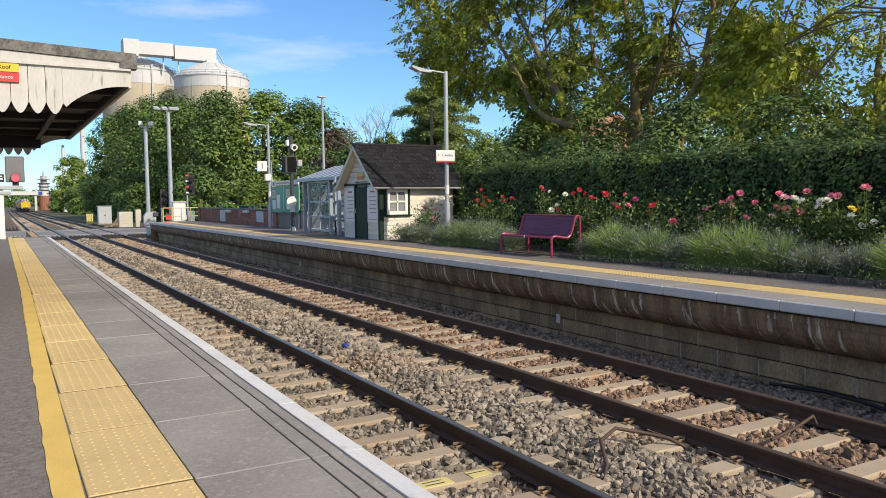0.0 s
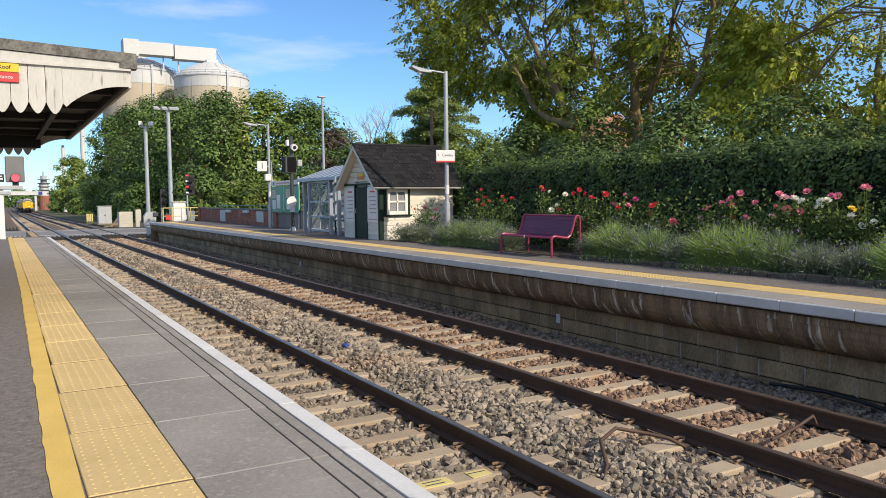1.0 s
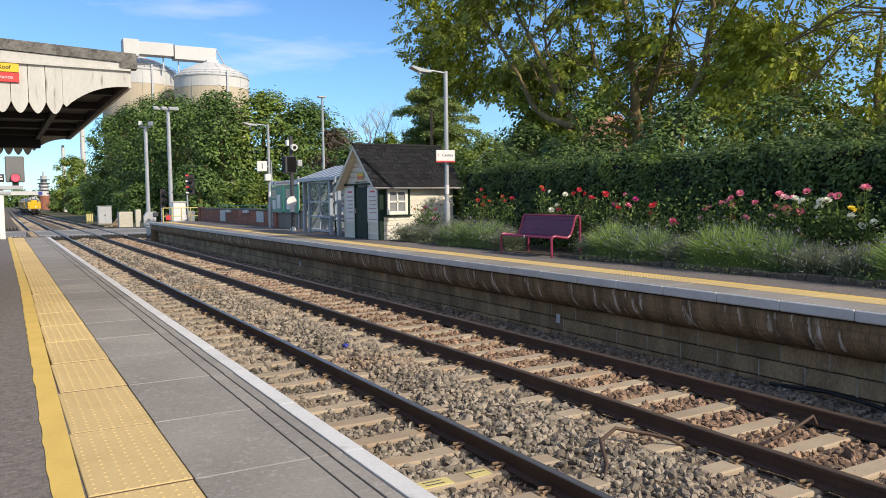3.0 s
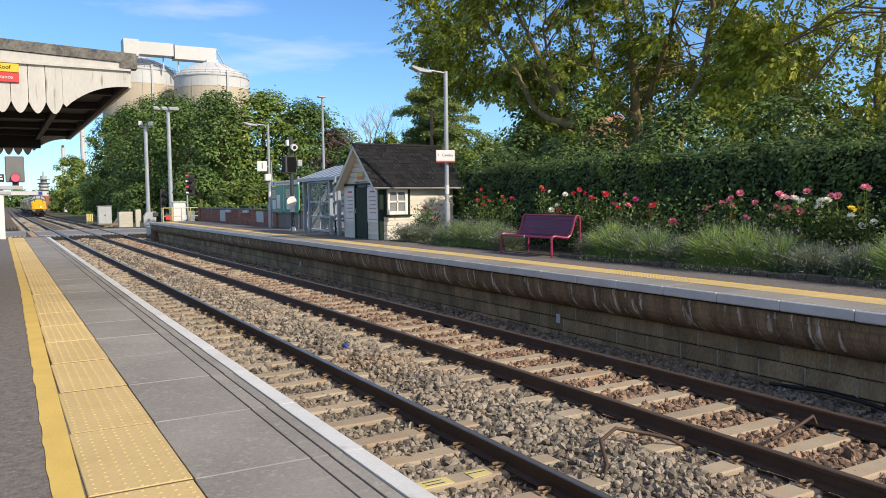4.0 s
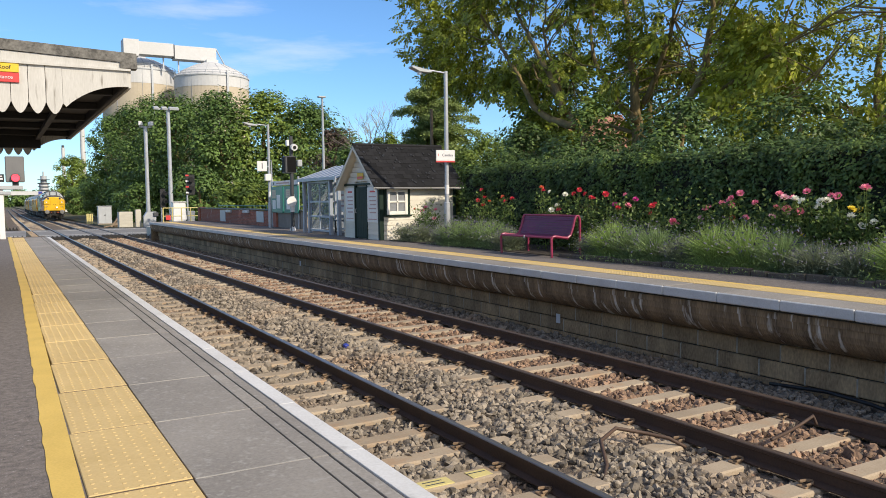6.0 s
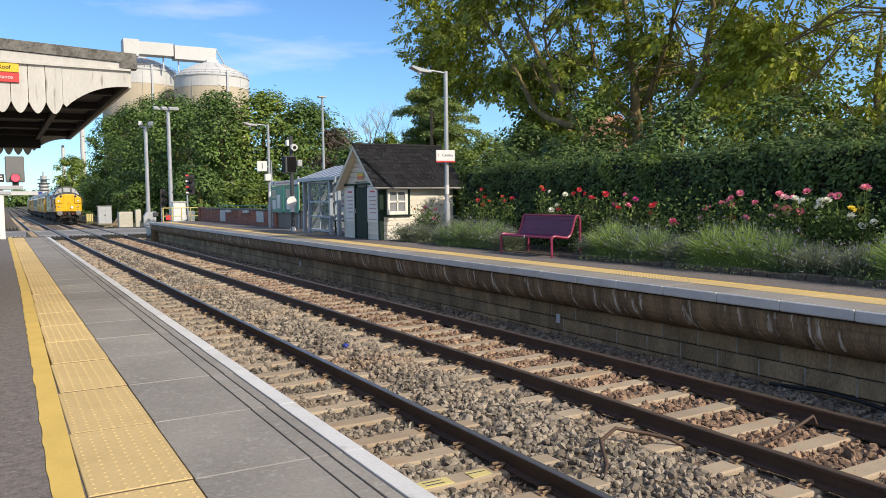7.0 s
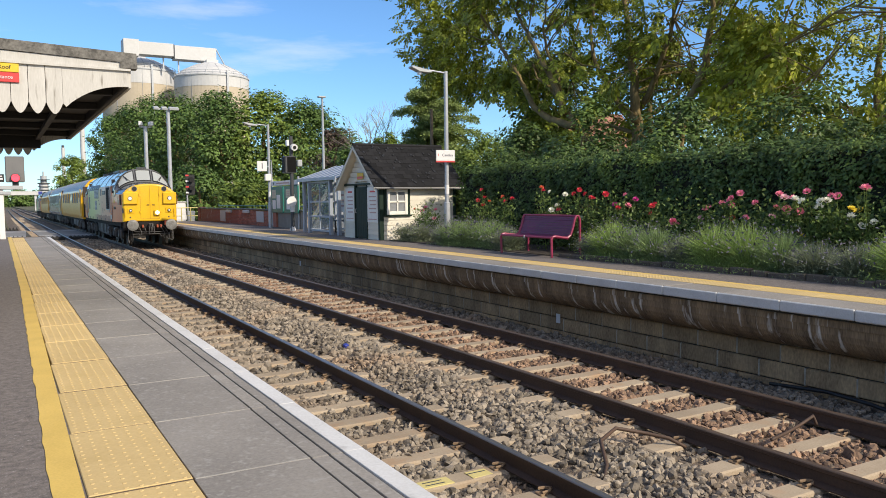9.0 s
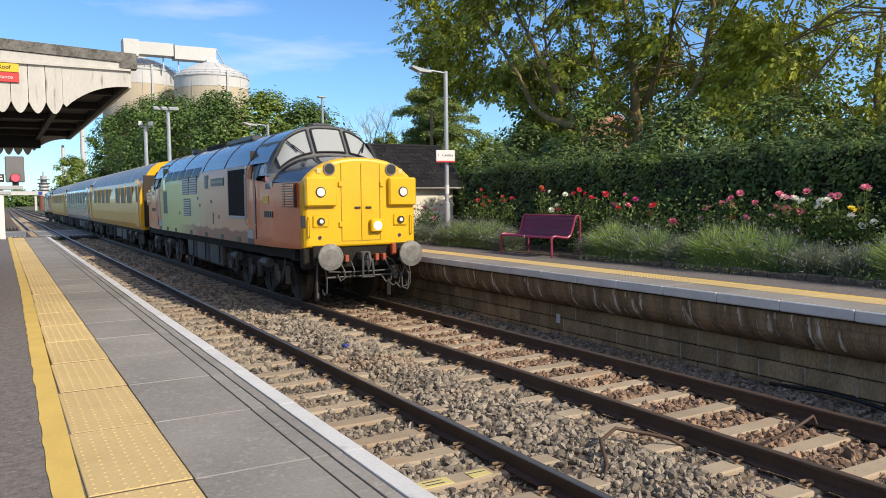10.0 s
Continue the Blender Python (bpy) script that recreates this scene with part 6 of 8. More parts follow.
def build_coach(body, label, first):
    c = thing("test_train_coach", TRACK_2, 40, 0, label, "railway coach", group="coaches of the train")
    L, W = 20.1, 1.38
    low = [(-W + 0.10, 1.02), (-W + 0.02, 1.25), (-W, 1.7), (-W, 2.3)]
    up = [arch(s, W, 2.3, 3.78, 3.4, 0.72) for s in SS]
    full = low[:3] + [p for p in up] + [(-x, z) for x, z in low[:3][::-1]]
    part("body", loft([(0.32, full), (L - 0.32, full)], True, True, True), body, c, smooth=False)
    cut = [s for s in SS if abs(s) < 0.93]
    part("roof", loft([(y, [arch(s, W + 0.006, 2.3, 3.787, 3.4, 0.72) for s in cut]) for y in (0.30, L / 2, L - 0.30)]), COACHROOF, c, "pale grey roof", smooth=True)
    for y in np.arange(1.5, 19, 1.7):
        t = B()
        tube(t, [(x, y, z + 0.004) for x, z in [arch(s, W + 0.006, 2.3, 3.787, 3.4, 0.72) for s in cut]], 0.012, 4)
        part("roof_rib", t, COACHROOF, c)
    for ya, yb in ((0.30, 0.42), (L - 0.42, L - 0.30)):
        part("end_panel", loft([(ya, [(x * 1.004, z) for x, z in full]), (yb, [(x * 1.004, z) for x, z in full])], True, True, True), ORANGEYELLOW if body is COACHY else body, c, "orange-yellow end panel")
    for ya, yb in ((0.0, 0.31), (L - 0.31, L)):
        part("gangway", box(B(), -0.75, 0.75, ya, yb, 1.1, 3.35, 0.05), GANGWAY, c, "dark brown gangway connection")
        part("end_board", box(B(), -1.25, 1.25, (ya + yb) / 2 + 0.08 * (1 if ya < 1 else -1) - 0.05, (ya + yb) / 2 + 0.08 * (1 if ya < 1 else -1) + 0.05, 1.15, 3.2), GANGWAY, c)
    for sg in (-1, 1):
        def side(a, b, c0, d, m, name, proud=0.008, parent=None, label=""):
            x0, x1 = sg * (W - 0.03), sg * (W + proud)
            return part(name, box(B(), min(x0, x1), max(x0, x1), a, b, c0, d), m, parent or c, label)
        for i in range(8):
            a = 2.6 + i * 1.88
            if first and i in (3,):
                continue
            w = side(a, a + 1.22, 2.10, 2.80, COACHPANE, "window", 0.010)
            for q in ((a - 0.05, a, 2.05, 2.85), (a + 1.22, a + 1.27, 2.05, 2.85), (a, a + 1.22, 2.80, 2.85), (a, a + 1.22, 2.05, 2.10)):
                side(q[0], q[1], q[2], q[3], body, "window_frame", 0.016, w)
        for a in (0.75, L - 1.5):
            d = side(a, a + 0.75, 1.15, 3.05, body, "door", 0.012)
            side(a + 0.15, a + 0.6, 2.15, 2.80, COACHPANE, "door_window", 0.018, d)
            t = B()
            tube(t, [(sg * (W + 0.03), a - 0.08, 1.4), (sg * (W + 0.03), a - 0.08, 2.5)], 0.014, 6)
            part("handrail", t, ORANGEYELLOW, d)
        part("solebar", box(B(), min(sg * 1.05, sg * 1.27), max(sg * 1.05, sg * 1.27), 0.4, L - 0.4, 0.90, 1.10), SOOT, c)
        for a, b, z in ((6.0, 7.2, 0.40), (7.5, 9.4, 0.45), (9.8, 10.6, 0.35), (11.0, 12.6, 0.42), (13.0, 13.8, 0.5)):
            part("equipment_box", box(B(), min(sg * 0.5, sg * 1.18), max(sg * 0.5, sg * 1.18), a, b, z, 0.95, 0.03), TANK if a < 8 else SOOT, c)
    part("floor_pan", box(B(), -1.2, 1.2, 0.4, L - 0.4, 0.95, 1.08), SOOT, c)
    build_bogie(c, 2.9, (-1.28, 1.28), 0.457, 1.9)
    build_bogie(c, L - 2.9, (-1.28, 1.28), 0.457, 1.9)
    return c


COACHPANE = mat("dark_coach_window", (0.030, 0.030, 0.026), (0.02, 0.02, 0.018), 0.45, s1=1, s2=5, bump=0, spec=0.22)

loco, loco_wheels = build_loco(True, "diesel locomotive with yellow nose and faded pink-green sides")
coaches = [build_coach(COACHY, "golden yellow test train coach with pale grey roof", True), build_coach(COACHG, "silver grey test train coach with pale roof", False), build_coach(COACHY, "golden yellow test train coach with pale grey roof", False)]
rear_loco = copy_thing(loco, pose(TRACK_2, 200, 0))
rear_loco["label"] = "second diesel locomotive with faded sides at the tail"


def train_y(t):
    """Where the buffers of the leading locomotive stand along the line."""
    s = 10.0 - t
    return 14.06 + 25.0 * s - 0.07 * s * s


def motions():
    offsets = [(loco, 0.0, 18.75), (coaches[0], 18.85, 20.1), (coaches[1], 38.95, 20.1), (coaches[2], 59.05, 20.1), (rear_loco, 79.25, 18.75)]
    for veh, off, length in offsets:
        rows = []
        for i in range(21):
            t = i * 0.5
            y = train_y(t) + off
            dx, dz = bend(y + length) - bend(y), drop(y + length) - drop(y)
            rows.append((t, pose(TRACK_2 + bend(y), y, drop(y), math.degrees(math.atan2(dz, length)), 0, -math.degrees(math.atan2(dx, length)))))
        walk(veh, rows)
    for ws in loco_wheels:
        y, z = ws.location.y, ws.location.z
        rows = []
        for i in range(301):
            t = i / 30.0
            a = (train_y(0.0) - train_y(t)) / 0.571
            rows.append((t, pose(0, y, z, math.degrees(a) % 360.0)))
        walk(ws, rows)
BOUGHS = {
    "A0": ([(12.2, 17.23, 3.09), (12.2, 17.84, 3.57), (12.2, 18.6, 4.29), (12.2, 19.14, 4.8)], (0.26, 0.14)),
    "A1": ([(11.8, 18.17, 4.21), (11.8, 19.32, 4.51), (11.8, 20.19, 4.97), (11.8, 20.57, 5.46), (11.8, 21.0, 6.05), (11.8, 21.64, 6.78), (11.8, 22.57, 7.78), (11.8, 23.63, 8.85)], (0.17, 0.06)),
    "A2": ([(12.0, 18.84, 4.67), (12.0, 19.3, 5.4), (12.0, 19.95, 6.27), (12.0, 20.44, 6.96), (12.0, 21.05, 7.69), (12.0, 21.68, 8.54)], (0.16, 0.06)),
    "A3": ([(12.5, 19.74, 5.22), (12.5, 19.85, 5.94), (12.5, 20.31, 6.62), (12.5, 20.6, 7.38), (12.5, 20.51, 8.08)], (0.1, 0.04)),
    "A4": ([(12.8, 20.53, 6.68), (12.8, 19.89, 6.67), (12.8, 19.07, 6.19), (12.8, 18.29, 5.96)], (0.05, 0.03)),
    "B0": ([(13.5, 17.39, 3.57), (13.5, 17.4, 4.35), (13.5, 17.54, 5.19), (13.5, 17.64, 5.94), (13.5, 17.79, 6.96), (13.5, 17.96, 7.9)], (0.3, 0.1)),
    "B1": ([(13.2, 17.15, 4.31), (13.2, 17.74, 4.78), (13.2, 18.36, 5.52), (13.2, 18.88, 6.19), (13.2, 19.14, 7.18), (13.2, 19.01, 8.01)], (0.15, 0.06)),
    "B2": ([(13.8, 17.81, 4.65), (13.8, 17.21, 5.16), (13.8, 16.87, 5.85), (13.8, 16.44, 6.58), (13.8, 16.23, 7.48)], (0.16, 0.06)),
    "B3": ([(13.4, 17.48, 4.02), (13.4, 18.46, 4.32), (13.4, 19.79, 4.5)], (0.09, 0.06)),
    "C0": ([(12.8, 15.44, 3.62), (12.8, 15.04, 4.26), (12.8, 14.6, 4.8), (12.8, 14.2, 5.53), (12.8, 14.12, 6.22), (12.8, 14.01, 6.96)], (0.24, 0.1)),
    "C1": ([(12.2, 14.47, 4.18), (12.2, 13.74, 4.39), (12.2, 12.98, 4.77), (12.2, 12.19, 5.17), (12.2, 11.46, 5.43)], (0.1, 0.04)),
    "C2": ([(12.6, 13.94, 5.96), (12.6, 13.59, 6.24), (12.6, 13.18, 6.69)], (0.1, 0.05)),
    "C3": ([(11.8, 13.9, 3.56), (11.8, 12.95, 4.02), (11.8, 11.85, 4.22), (11.8, 10.73, 4.22)], (0.09, 0.03)),
}
ROSE_BUSHES = [
    (8.25, 7.04, "W,-0.15,0.84 P,-0.08,1.34 P,-0.01,1.34 W,0.01,0.78 W,0.11,0.92 Y,0.14,1.02"),
    (8.25, 7.67, "Y,-0.44,1.02 W,-0.34,0.89 P,-0.23,1.23 W,-0.05,1.16 P,-0.04,1.23 W,0.01,1.15 W,0.06,1.05 W,0.13,0.91 W,0.19,0.89 W,0.32,1.15 P,0.38,1.30"),
    (8.25, 8.41, "Y,-0.31,0.58 P,-0.27,0.98 W,-0.27,1.18 P,-0.16,1.19 L,-0.11,1.21 P,-0.05,1.02 L,0.07,0.93 P,0.15,1.26 P,0.18,1.04 L,0.28,0.89 P,0.46,1.13"),
    (8.25, 9.47, "P,-0.42,0.88 P,-0.06,1.29 P,-0.05,1.21 O,0.05,0.85 P,0.07,1.17 P,0.10,1.08 P,0.32,1.12"),
    (8.25, 10.41, "P,-0.45,1.04 P,-0.39,1.00 L,-0.11,0.83 P,0.30,0.77 P,0.31,0.79 P,0.36,0.71"),
    (8.25, 11.39, "R,-0.07,1.06 R,-0.04,1.10 R,0.12,0.90"),
    (8.25, 12.3, "M,-0.30,1.19 P,-0.29,1.07 P,0.03,1.29 R,0.06,1.02 M,0.23,1.09 R,0.29,1.31"),
    (8.25, 13.26, "R,-0.15,1.22 R,0.07,1.32 R,0.09,1.24"),
    (8.25, 13.88, "W,-0.28,0.53 W,-0.17,0.77 R,-0.17,1.33 R,-0.15,1.41 W,0.06,1.31 R,0.26,0.96 W,0.47,1.06"),
    (8.25, 14.68, "W,-0.26,0.96 W,-0.21,1.38 O,0.11,1.48 R,0.36,1.41"),
    (8.25, 16.63, "R,-0.42,1.23 R,-0.08,1.17 O,0.11,1.28 O,0.39,1.16"),
    (8.25, 17.53, "R,-0.12,1.06 R,-0.03,1.26 R,0.15,1.47"),
    (8.25, 18.06, "R,0.00,1.19"),
    (7.75, 19.85, "R,0.72,0.95 P,-0.05,0.99 P,-0.42,0.93 P,-0.48,0.69 P,0.23,0.89"),
]
BARK = mat("grey_brown_bark", (0.25, 0.185, 0.080), (0.12, 0.088, 0.040), 0.9, s1=4, s2=30, bump=0.8, dist=0.03, stretch=(1, 1, 0.4), world_space=True)
LEAF = mat("walnut_green_leaf", (0.305, 0.340, 0.040), (0.145, 0.182, 0.027), 0.42, s1=0.35, s2=3, spec=0.25, bump=0, island=0.5, trans=0.22, world_space=True)
LEAFY = mat("yellow_green_leaf", (0.37, 0.385, 0.045), (0.22, 0.265, 0.034), 0.42, s1=0.35, s2=3, spec=0.3, bump=0, island=0.3, trans=0.25, world_space=True, c3=(0.36, 0.22, 0.035), s3=0.6, t3=(0.68, 0.78))
LEAFMID = mat("mid_green_leaf", (0.135, 0.215, 0.050), (0.070, 0.125, 0.032), 0.5, s1=0.15, s2=1.5, spec=0.3, bump=0, island=0.3, trans=0.2, world_space=True)
LEAFLIGHT = mat("light_green_leaf", (0.21, 0.28, 0.050), (0.14, 0.20, 0.04), 0.5, s1=0.3, s2=2, spec=0.3, bump=0, island=0.3, trans=0.2, world_space=True)
HEDGE = mat("dark_hedge_leaf", (0.105, 0.165, 0.042), (0.058, 0.098, 0.027), 0.45, s1=0.5, s2=4, spec=0.3, bump=0, island=0.35, trans=0.15, world_space=True, c3=(0.17, 0.25, 0.045), s3=0.55, t3=(0.56, 0.70))
CONIFER = mat("cedar_needles", (0.27, 0.34, 0.10), (0.17, 0.235, 0.07), 0.7, s1=0.4, s2=3, bump=0, island=0.4, trans=0.15, world_space=True)
LAVGREEN = mat("lavender_stalk", (0.28, 0.385, 0.145), (0.165, 0.24, 0.095), 0.7, s1=1.5, s2=9, bump=0, island=0.4, trans=0.2)
LAVBRIGHT = mat("fresh_lavender_stalk", (0.35, 0.475, 0.135), (0.21, 0.31, 0.095), 0.7, s1=1.5, s2=9, bump=0, island=0.4, trans=0.25)
LAVGREY = mat("grey_lavender_stalk", (0.26, 0.30, 0.18), (0.17, 0.205, 0.13), 0.7, s1=1.5, s2=9, bump=0, island=0.4, trans=0.2)
LAVHEAD = mat("lavender_head", (0.13, 0.115, 0.19), (0.12, 0.13, 0.12), 0.8, bump=0, island=0.4)
ROSELEAF = mat("rose_leaf", (0.155, 0.225, 0.055), (0.095, 0.14, 0.04), 0.45, s1=2, s2=8, spec=0.22, bump=0, island=0.4, trans=0.2, c3=(0.16, 0.07, 0.05), s3=2.5, t3=(0.62, 0.75))
PETALS = {"R": ("scarlet_petal", (0.62, 0.045, 0.06), (0.50, 0.03, 0.05)), "O": ("orange_petal", (0.72, 0.16, 0.06), (0.62, 0.11, 0.05)), "P": ("pink_petal", (0.72, 0.22, 0.30), (0.62, 0.16, 0.25)), "L": ("pale_pink_petal", (0.74, 0.46, 0.47), (0.66, 0.36, 0.40)), "M": ("magenta_petal", (0.55, 0.04, 0.25), (0.45, 0.03, 0.20)), "W": ("white_petal", (0.76, 0.73, 0.62), (0.68, 0.65, 0.54)), "Y": ("yellow_petal", (0.80, 0.58, 0.05), (0.72, 0.50, 0.05))}
PETAL = {k: mat(n, tuple(min(0.86, 1.2 * q) for q in a), tuple(min(0.8, 1.2 * q) for q in b), 0.6, s1=20, s2=60, bump=0, trans=0.2) for k, (n, a, b) in PETALS.items()}


def leaf_mesh(name, pos, size, material, rng, wid=0.42, flat=0.0, fold=0.12):
    """Folded leaves of two triangles each, at the given places."""
    n = len(pos)
    d = rng.normal(size=(n, 3))
    d[:, 2] = d[:, 2] * (1 - flat) - 0.25
    d /= np.linalg.norm(d, axis=1)[:, None]
    u = rng.normal(size=(n, 3))
    if flat:
        u[:, 2] *= 1 - flat
    s = np.cross(d, u)
    s /= np.linalg.norm(s, axis=1)[:, None] + 1e-9
    nn = np.cross(s, d)
    L = (size * rng.uniform(0.6, 1.3, n))[:, None]
    v = np.stack([pos, pos + d * L * 0.5 + s * L * wid / 2 + nn * L * fold, pos + d * L, pos + d * L * 0.5 - s * L * wid / 2 + nn * L * fold], 1)
    k = np.arange(n)[:, None] * 4
    f = np.concatenate([k + np.array([[0, 1, 2]]), k + np.array([[0, 2, 3]])], 0)
    return soup(name, v.reshape(-1, 3), f, material)


def facing_leaves(name, pos, face, size, material, rng, wid=0.5, loose=0.55):
    """Folded leaves that hang with their upper sides turned along face, as on a real twig end."""
    n = len(pos)
    nn = face + loose * rng.normal(size=(n, 3))
    nn /= np.linalg.norm(nn, axis=1)[:, None] + 1e-9
    d = rng.normal(size=(n, 3))
    d[:, 2] -= 0.7
    d -= nn * (d * nn).sum(1)[:, None]
    d /= np.linalg.norm(d, axis=1)[:, None] + 1e-9
    s = np.cross(d, nn)
    L = (size * rng.uniform(0.65, 1.25, n))[:, None]
    v = np.stack([pos, pos + d * L * 0.45 + s * L * wid / 2 - nn * L * 0.08, pos + d * L, pos + d * L * 0.45 - s * L * wid / 2 - nn * L * 0.08], 1)
    k = np.arange(n)[:, None] * 4
    f = np.concatenate([k + np.array([[0, 1, 2]]), k + np.array([[0, 2, 3]])], 0)
    return soup(name, v.reshape(-1, 3), f, material)


def spray_leaves(name, centres, outward, per, radius, size, material, rng):
    """Twig ends, each with drooping compound leaves of nine leaflets set in pairs."""
    n = len(centres) * per
    p = np.repeat(centres, per, 0)
    o = np.repeat(outward, per, 0)
    q = rng.normal(size=(n, 3))
    q /= np.linalg.norm(q, axis=1)[:, None]
    q *= rng.uniform(0.1, 1, (n, 1)) ** 0.5
    q[:, 2] *= 0.62
    p = p + q * radius * rng.uniform(0.7, 1.25, (n, 1))
    d = 0.8 * o + 0.9 * q + 0.5 * rng.normal(size=(n, 3))
    d[:, 2] -= 0.45
    d /= np.linalg.norm(d, axis=1)[:, None]
    up = 0.45 * o + 0.6 * rng.normal(size=(n, 3))
    up[:, 2] += 0.9
    up -= d * (up * d).sum(1)[:, None]
    up /= np.linalg.norm(up, axis=1)[:, None] + 1e-9
    side = np.cross(d, up)
    L = size * rng.uniform(0.8, 1.25, (n, 1))
    vs = []
    for j in range(9):
        sg = 0.0 if j == 8 else (1.0 if j % 2 else -1.0)
        a = p + d * L * (0.35 + 0.55 * (j // 2))
        e = d * 0.62 + side * sg * 0.9 + rng.normal(size=(n, 3)) * 0.16
        e[:, 2] -= 0.28
        e /= np.linalg.norm(e, axis=1)[:, None]
        w = np.cross(e, up + rng.normal(size=(n, 3)) * 0.25)
        w /= np.linalg.norm(w, axis=1)[:, None] + 1e-9
        vs.append(np.stack([a, a + e * L * 0.5 + w * L * 0.29 - up * L * 0.05, a + e * L, a + e * L * 0.5 - w * L * 0.29 - up * L * 0.05], 1))
    v = np.concatenate(vs)
    k = np.arange(len(v))[:, None] * 4
    f = np.concatenate([k + np.array([[0, 1, 2]]), k + np.array([[0, 2, 3]])], 0)
    return soup(name, v.reshape(-1, 3), f, material)


def clumps(rng, centres, radius, per, squash=0.8):
    """Places in a ball about each centre, and for each the direction in which its leaf faces."""
    n = len(centres)
    q = rng.normal(size=(n, per, 3))
    q /= np.linalg.norm(q, axis=2)[:, :, None]
    face = q + np.array([0, 0, 0.75])
    q = q * rng.uniform(0.35, 1, (n, per, 1)) ** 0.5
    q[:, :, 2] *= squash
    return (centres[:, None] + q * radius * rng.uniform(0.6, 1.3, (n, 1, 1))).reshape(-1, 3), face.reshape(-1, 3)


def shell(rng, c, r, n, inner=0.45):
    q = rng.normal(size=(n, 3))
    q /= np.linalg.norm(q, axis=1)[:, None]
    q *= rng.uniform(inner, 1, (n, 1)) ** 0.6
    return np.array(c) + q * np.array(r)


def gaps(p, scale, cut):
    return np.array([a for a in p if noise.noise((a[0] * scale, a[1] * scale, a[2] * scale)) > cut])


def away(p, k=1.35):
    """The trees stand further back from the platform than their first sketch, and are larger by as much."""
    return tuple(e + k * (c - e) for c, e in zip(p, (-3.014, 0.0, 2.177)))


def big_tree(names, ells, label, seed, leafm, x, y):
    rng = np.random.default_rng(seed)
    x, y, _ = away((x, y, 0.85))
    t = thing("tree", x, y, 0.85, label, "tree", group="trees behind the hedge")
    off = Vector((x, y, 0.85))
    tips = []
    for i, k in enumerate(names):
        pts, (r0, r1) = BOUGHS[k]
        pts = [away(q) for q in pts]
        r0, r1 = r0 * 0.92, r1 * 0.85
        if i == 0:
            pts = [(pts[0][0] + 0.1, pts[0][1] - 0.6, 0.7)] + list(pts)
        n = len(pts)
        rs = [r0 + (r1 - r0) * j / (n - 1) for j in range(n)]
        p = [Vector(q) - off for q in pts]
        fine, fr = [], []
        for j in range(n - 1):
            for s in range(3):
                w = s / 3
                jit = Vector(rng.normal(size=3)) * 0.03
                fine.append(p[j].lerp(p[j + 1], w) + (jit if s else Vector()))
                fr.append(rs[j] + (rs[j + 1] - rs[j]) * w)
        fine.append(p[-1])
        fr.append(rs[-1])
        # each limb runs on upwards, thinning
        d = (p[-1] - p[-2]).normalized()
        if p[-1].z > 4.5:
            for s in range(1, 5):
                fine.append(p[-1] + d * s * 0.8 + Vector(rng.normal(size=3)) * 0.12)
                fr.append(rs[-1] * (1 - s / 5))
        part("trunk" if i == 0 else "limb", tube(B(), fine, fr, 8), BARK, t, smooth=True)
        tips += fine[len(fine) // 3:]
    cs = []
    for c, r, n, per, rad in ells:
        cs.append(gaps(shell(rng, away(c, 1.47), (1.05 * r[0], 1.45 * r[1], 1.45 * r[2]), int(n * 1.5), 0.6), 0.36, -0.02))
        cs.append(gaps(shell(rng, away(c, 1.30), (1.1 * r[0], 1.25 * r[1], 1.25 * r[2]), int(n * 0.16)), 0.36, 0.03))
    cs = np.concatenate(cs)
    cs = cs[cs[:, 2] < 14.3 + rng.normal(0, 0.4, len(cs))] - np.array(off)
    mid = cs.mean(0)
    out = (cs - mid) * np.array([1, 1, 0.5])
    out /= np.linalg.norm(out, axis=1)[:, None] + 1e-9
    # branches from the limbs out to the leaf masses
    tp = np.array([tuple(q) for q in tips])
    bm = B()
    for k in rng.permutation(len(cs))[:130]:
        dist = np.linalg.norm(tp - cs[k], axis=1)
        a = Vector(tp[np.argsort(dist)[rng.integers(0, min(14, len(tp)))]])
        b = Vector(cs[k])
        L = (b - a).length
        if L < 0.6 or L > 4.6:
            continue
        pts = [a.lerp(b, w) + Vector((0, 0, 0.10 * L * math.sin(w * math.pi))) + Vector(rng.normal(size=3)) * 0.05 * L * (0 if w in (0, 1) else 1) for w in (0, 0.3, 0.6, 0.85, 1)]
        r = 0.012 + 0.006 * L
        tube(bm, pts, [r, r * 0.8, r * 0.55, r * 0.35, 0.008], 5, False)
    tagged(part("branch_work", bm, BARK, t), kind="stuff")
    part("crown", spray_leaves("crown", cs, out, 8, 0.56, 0.19, leafm, rng), leafm, t, "loose leafy crown with gaps of sky")


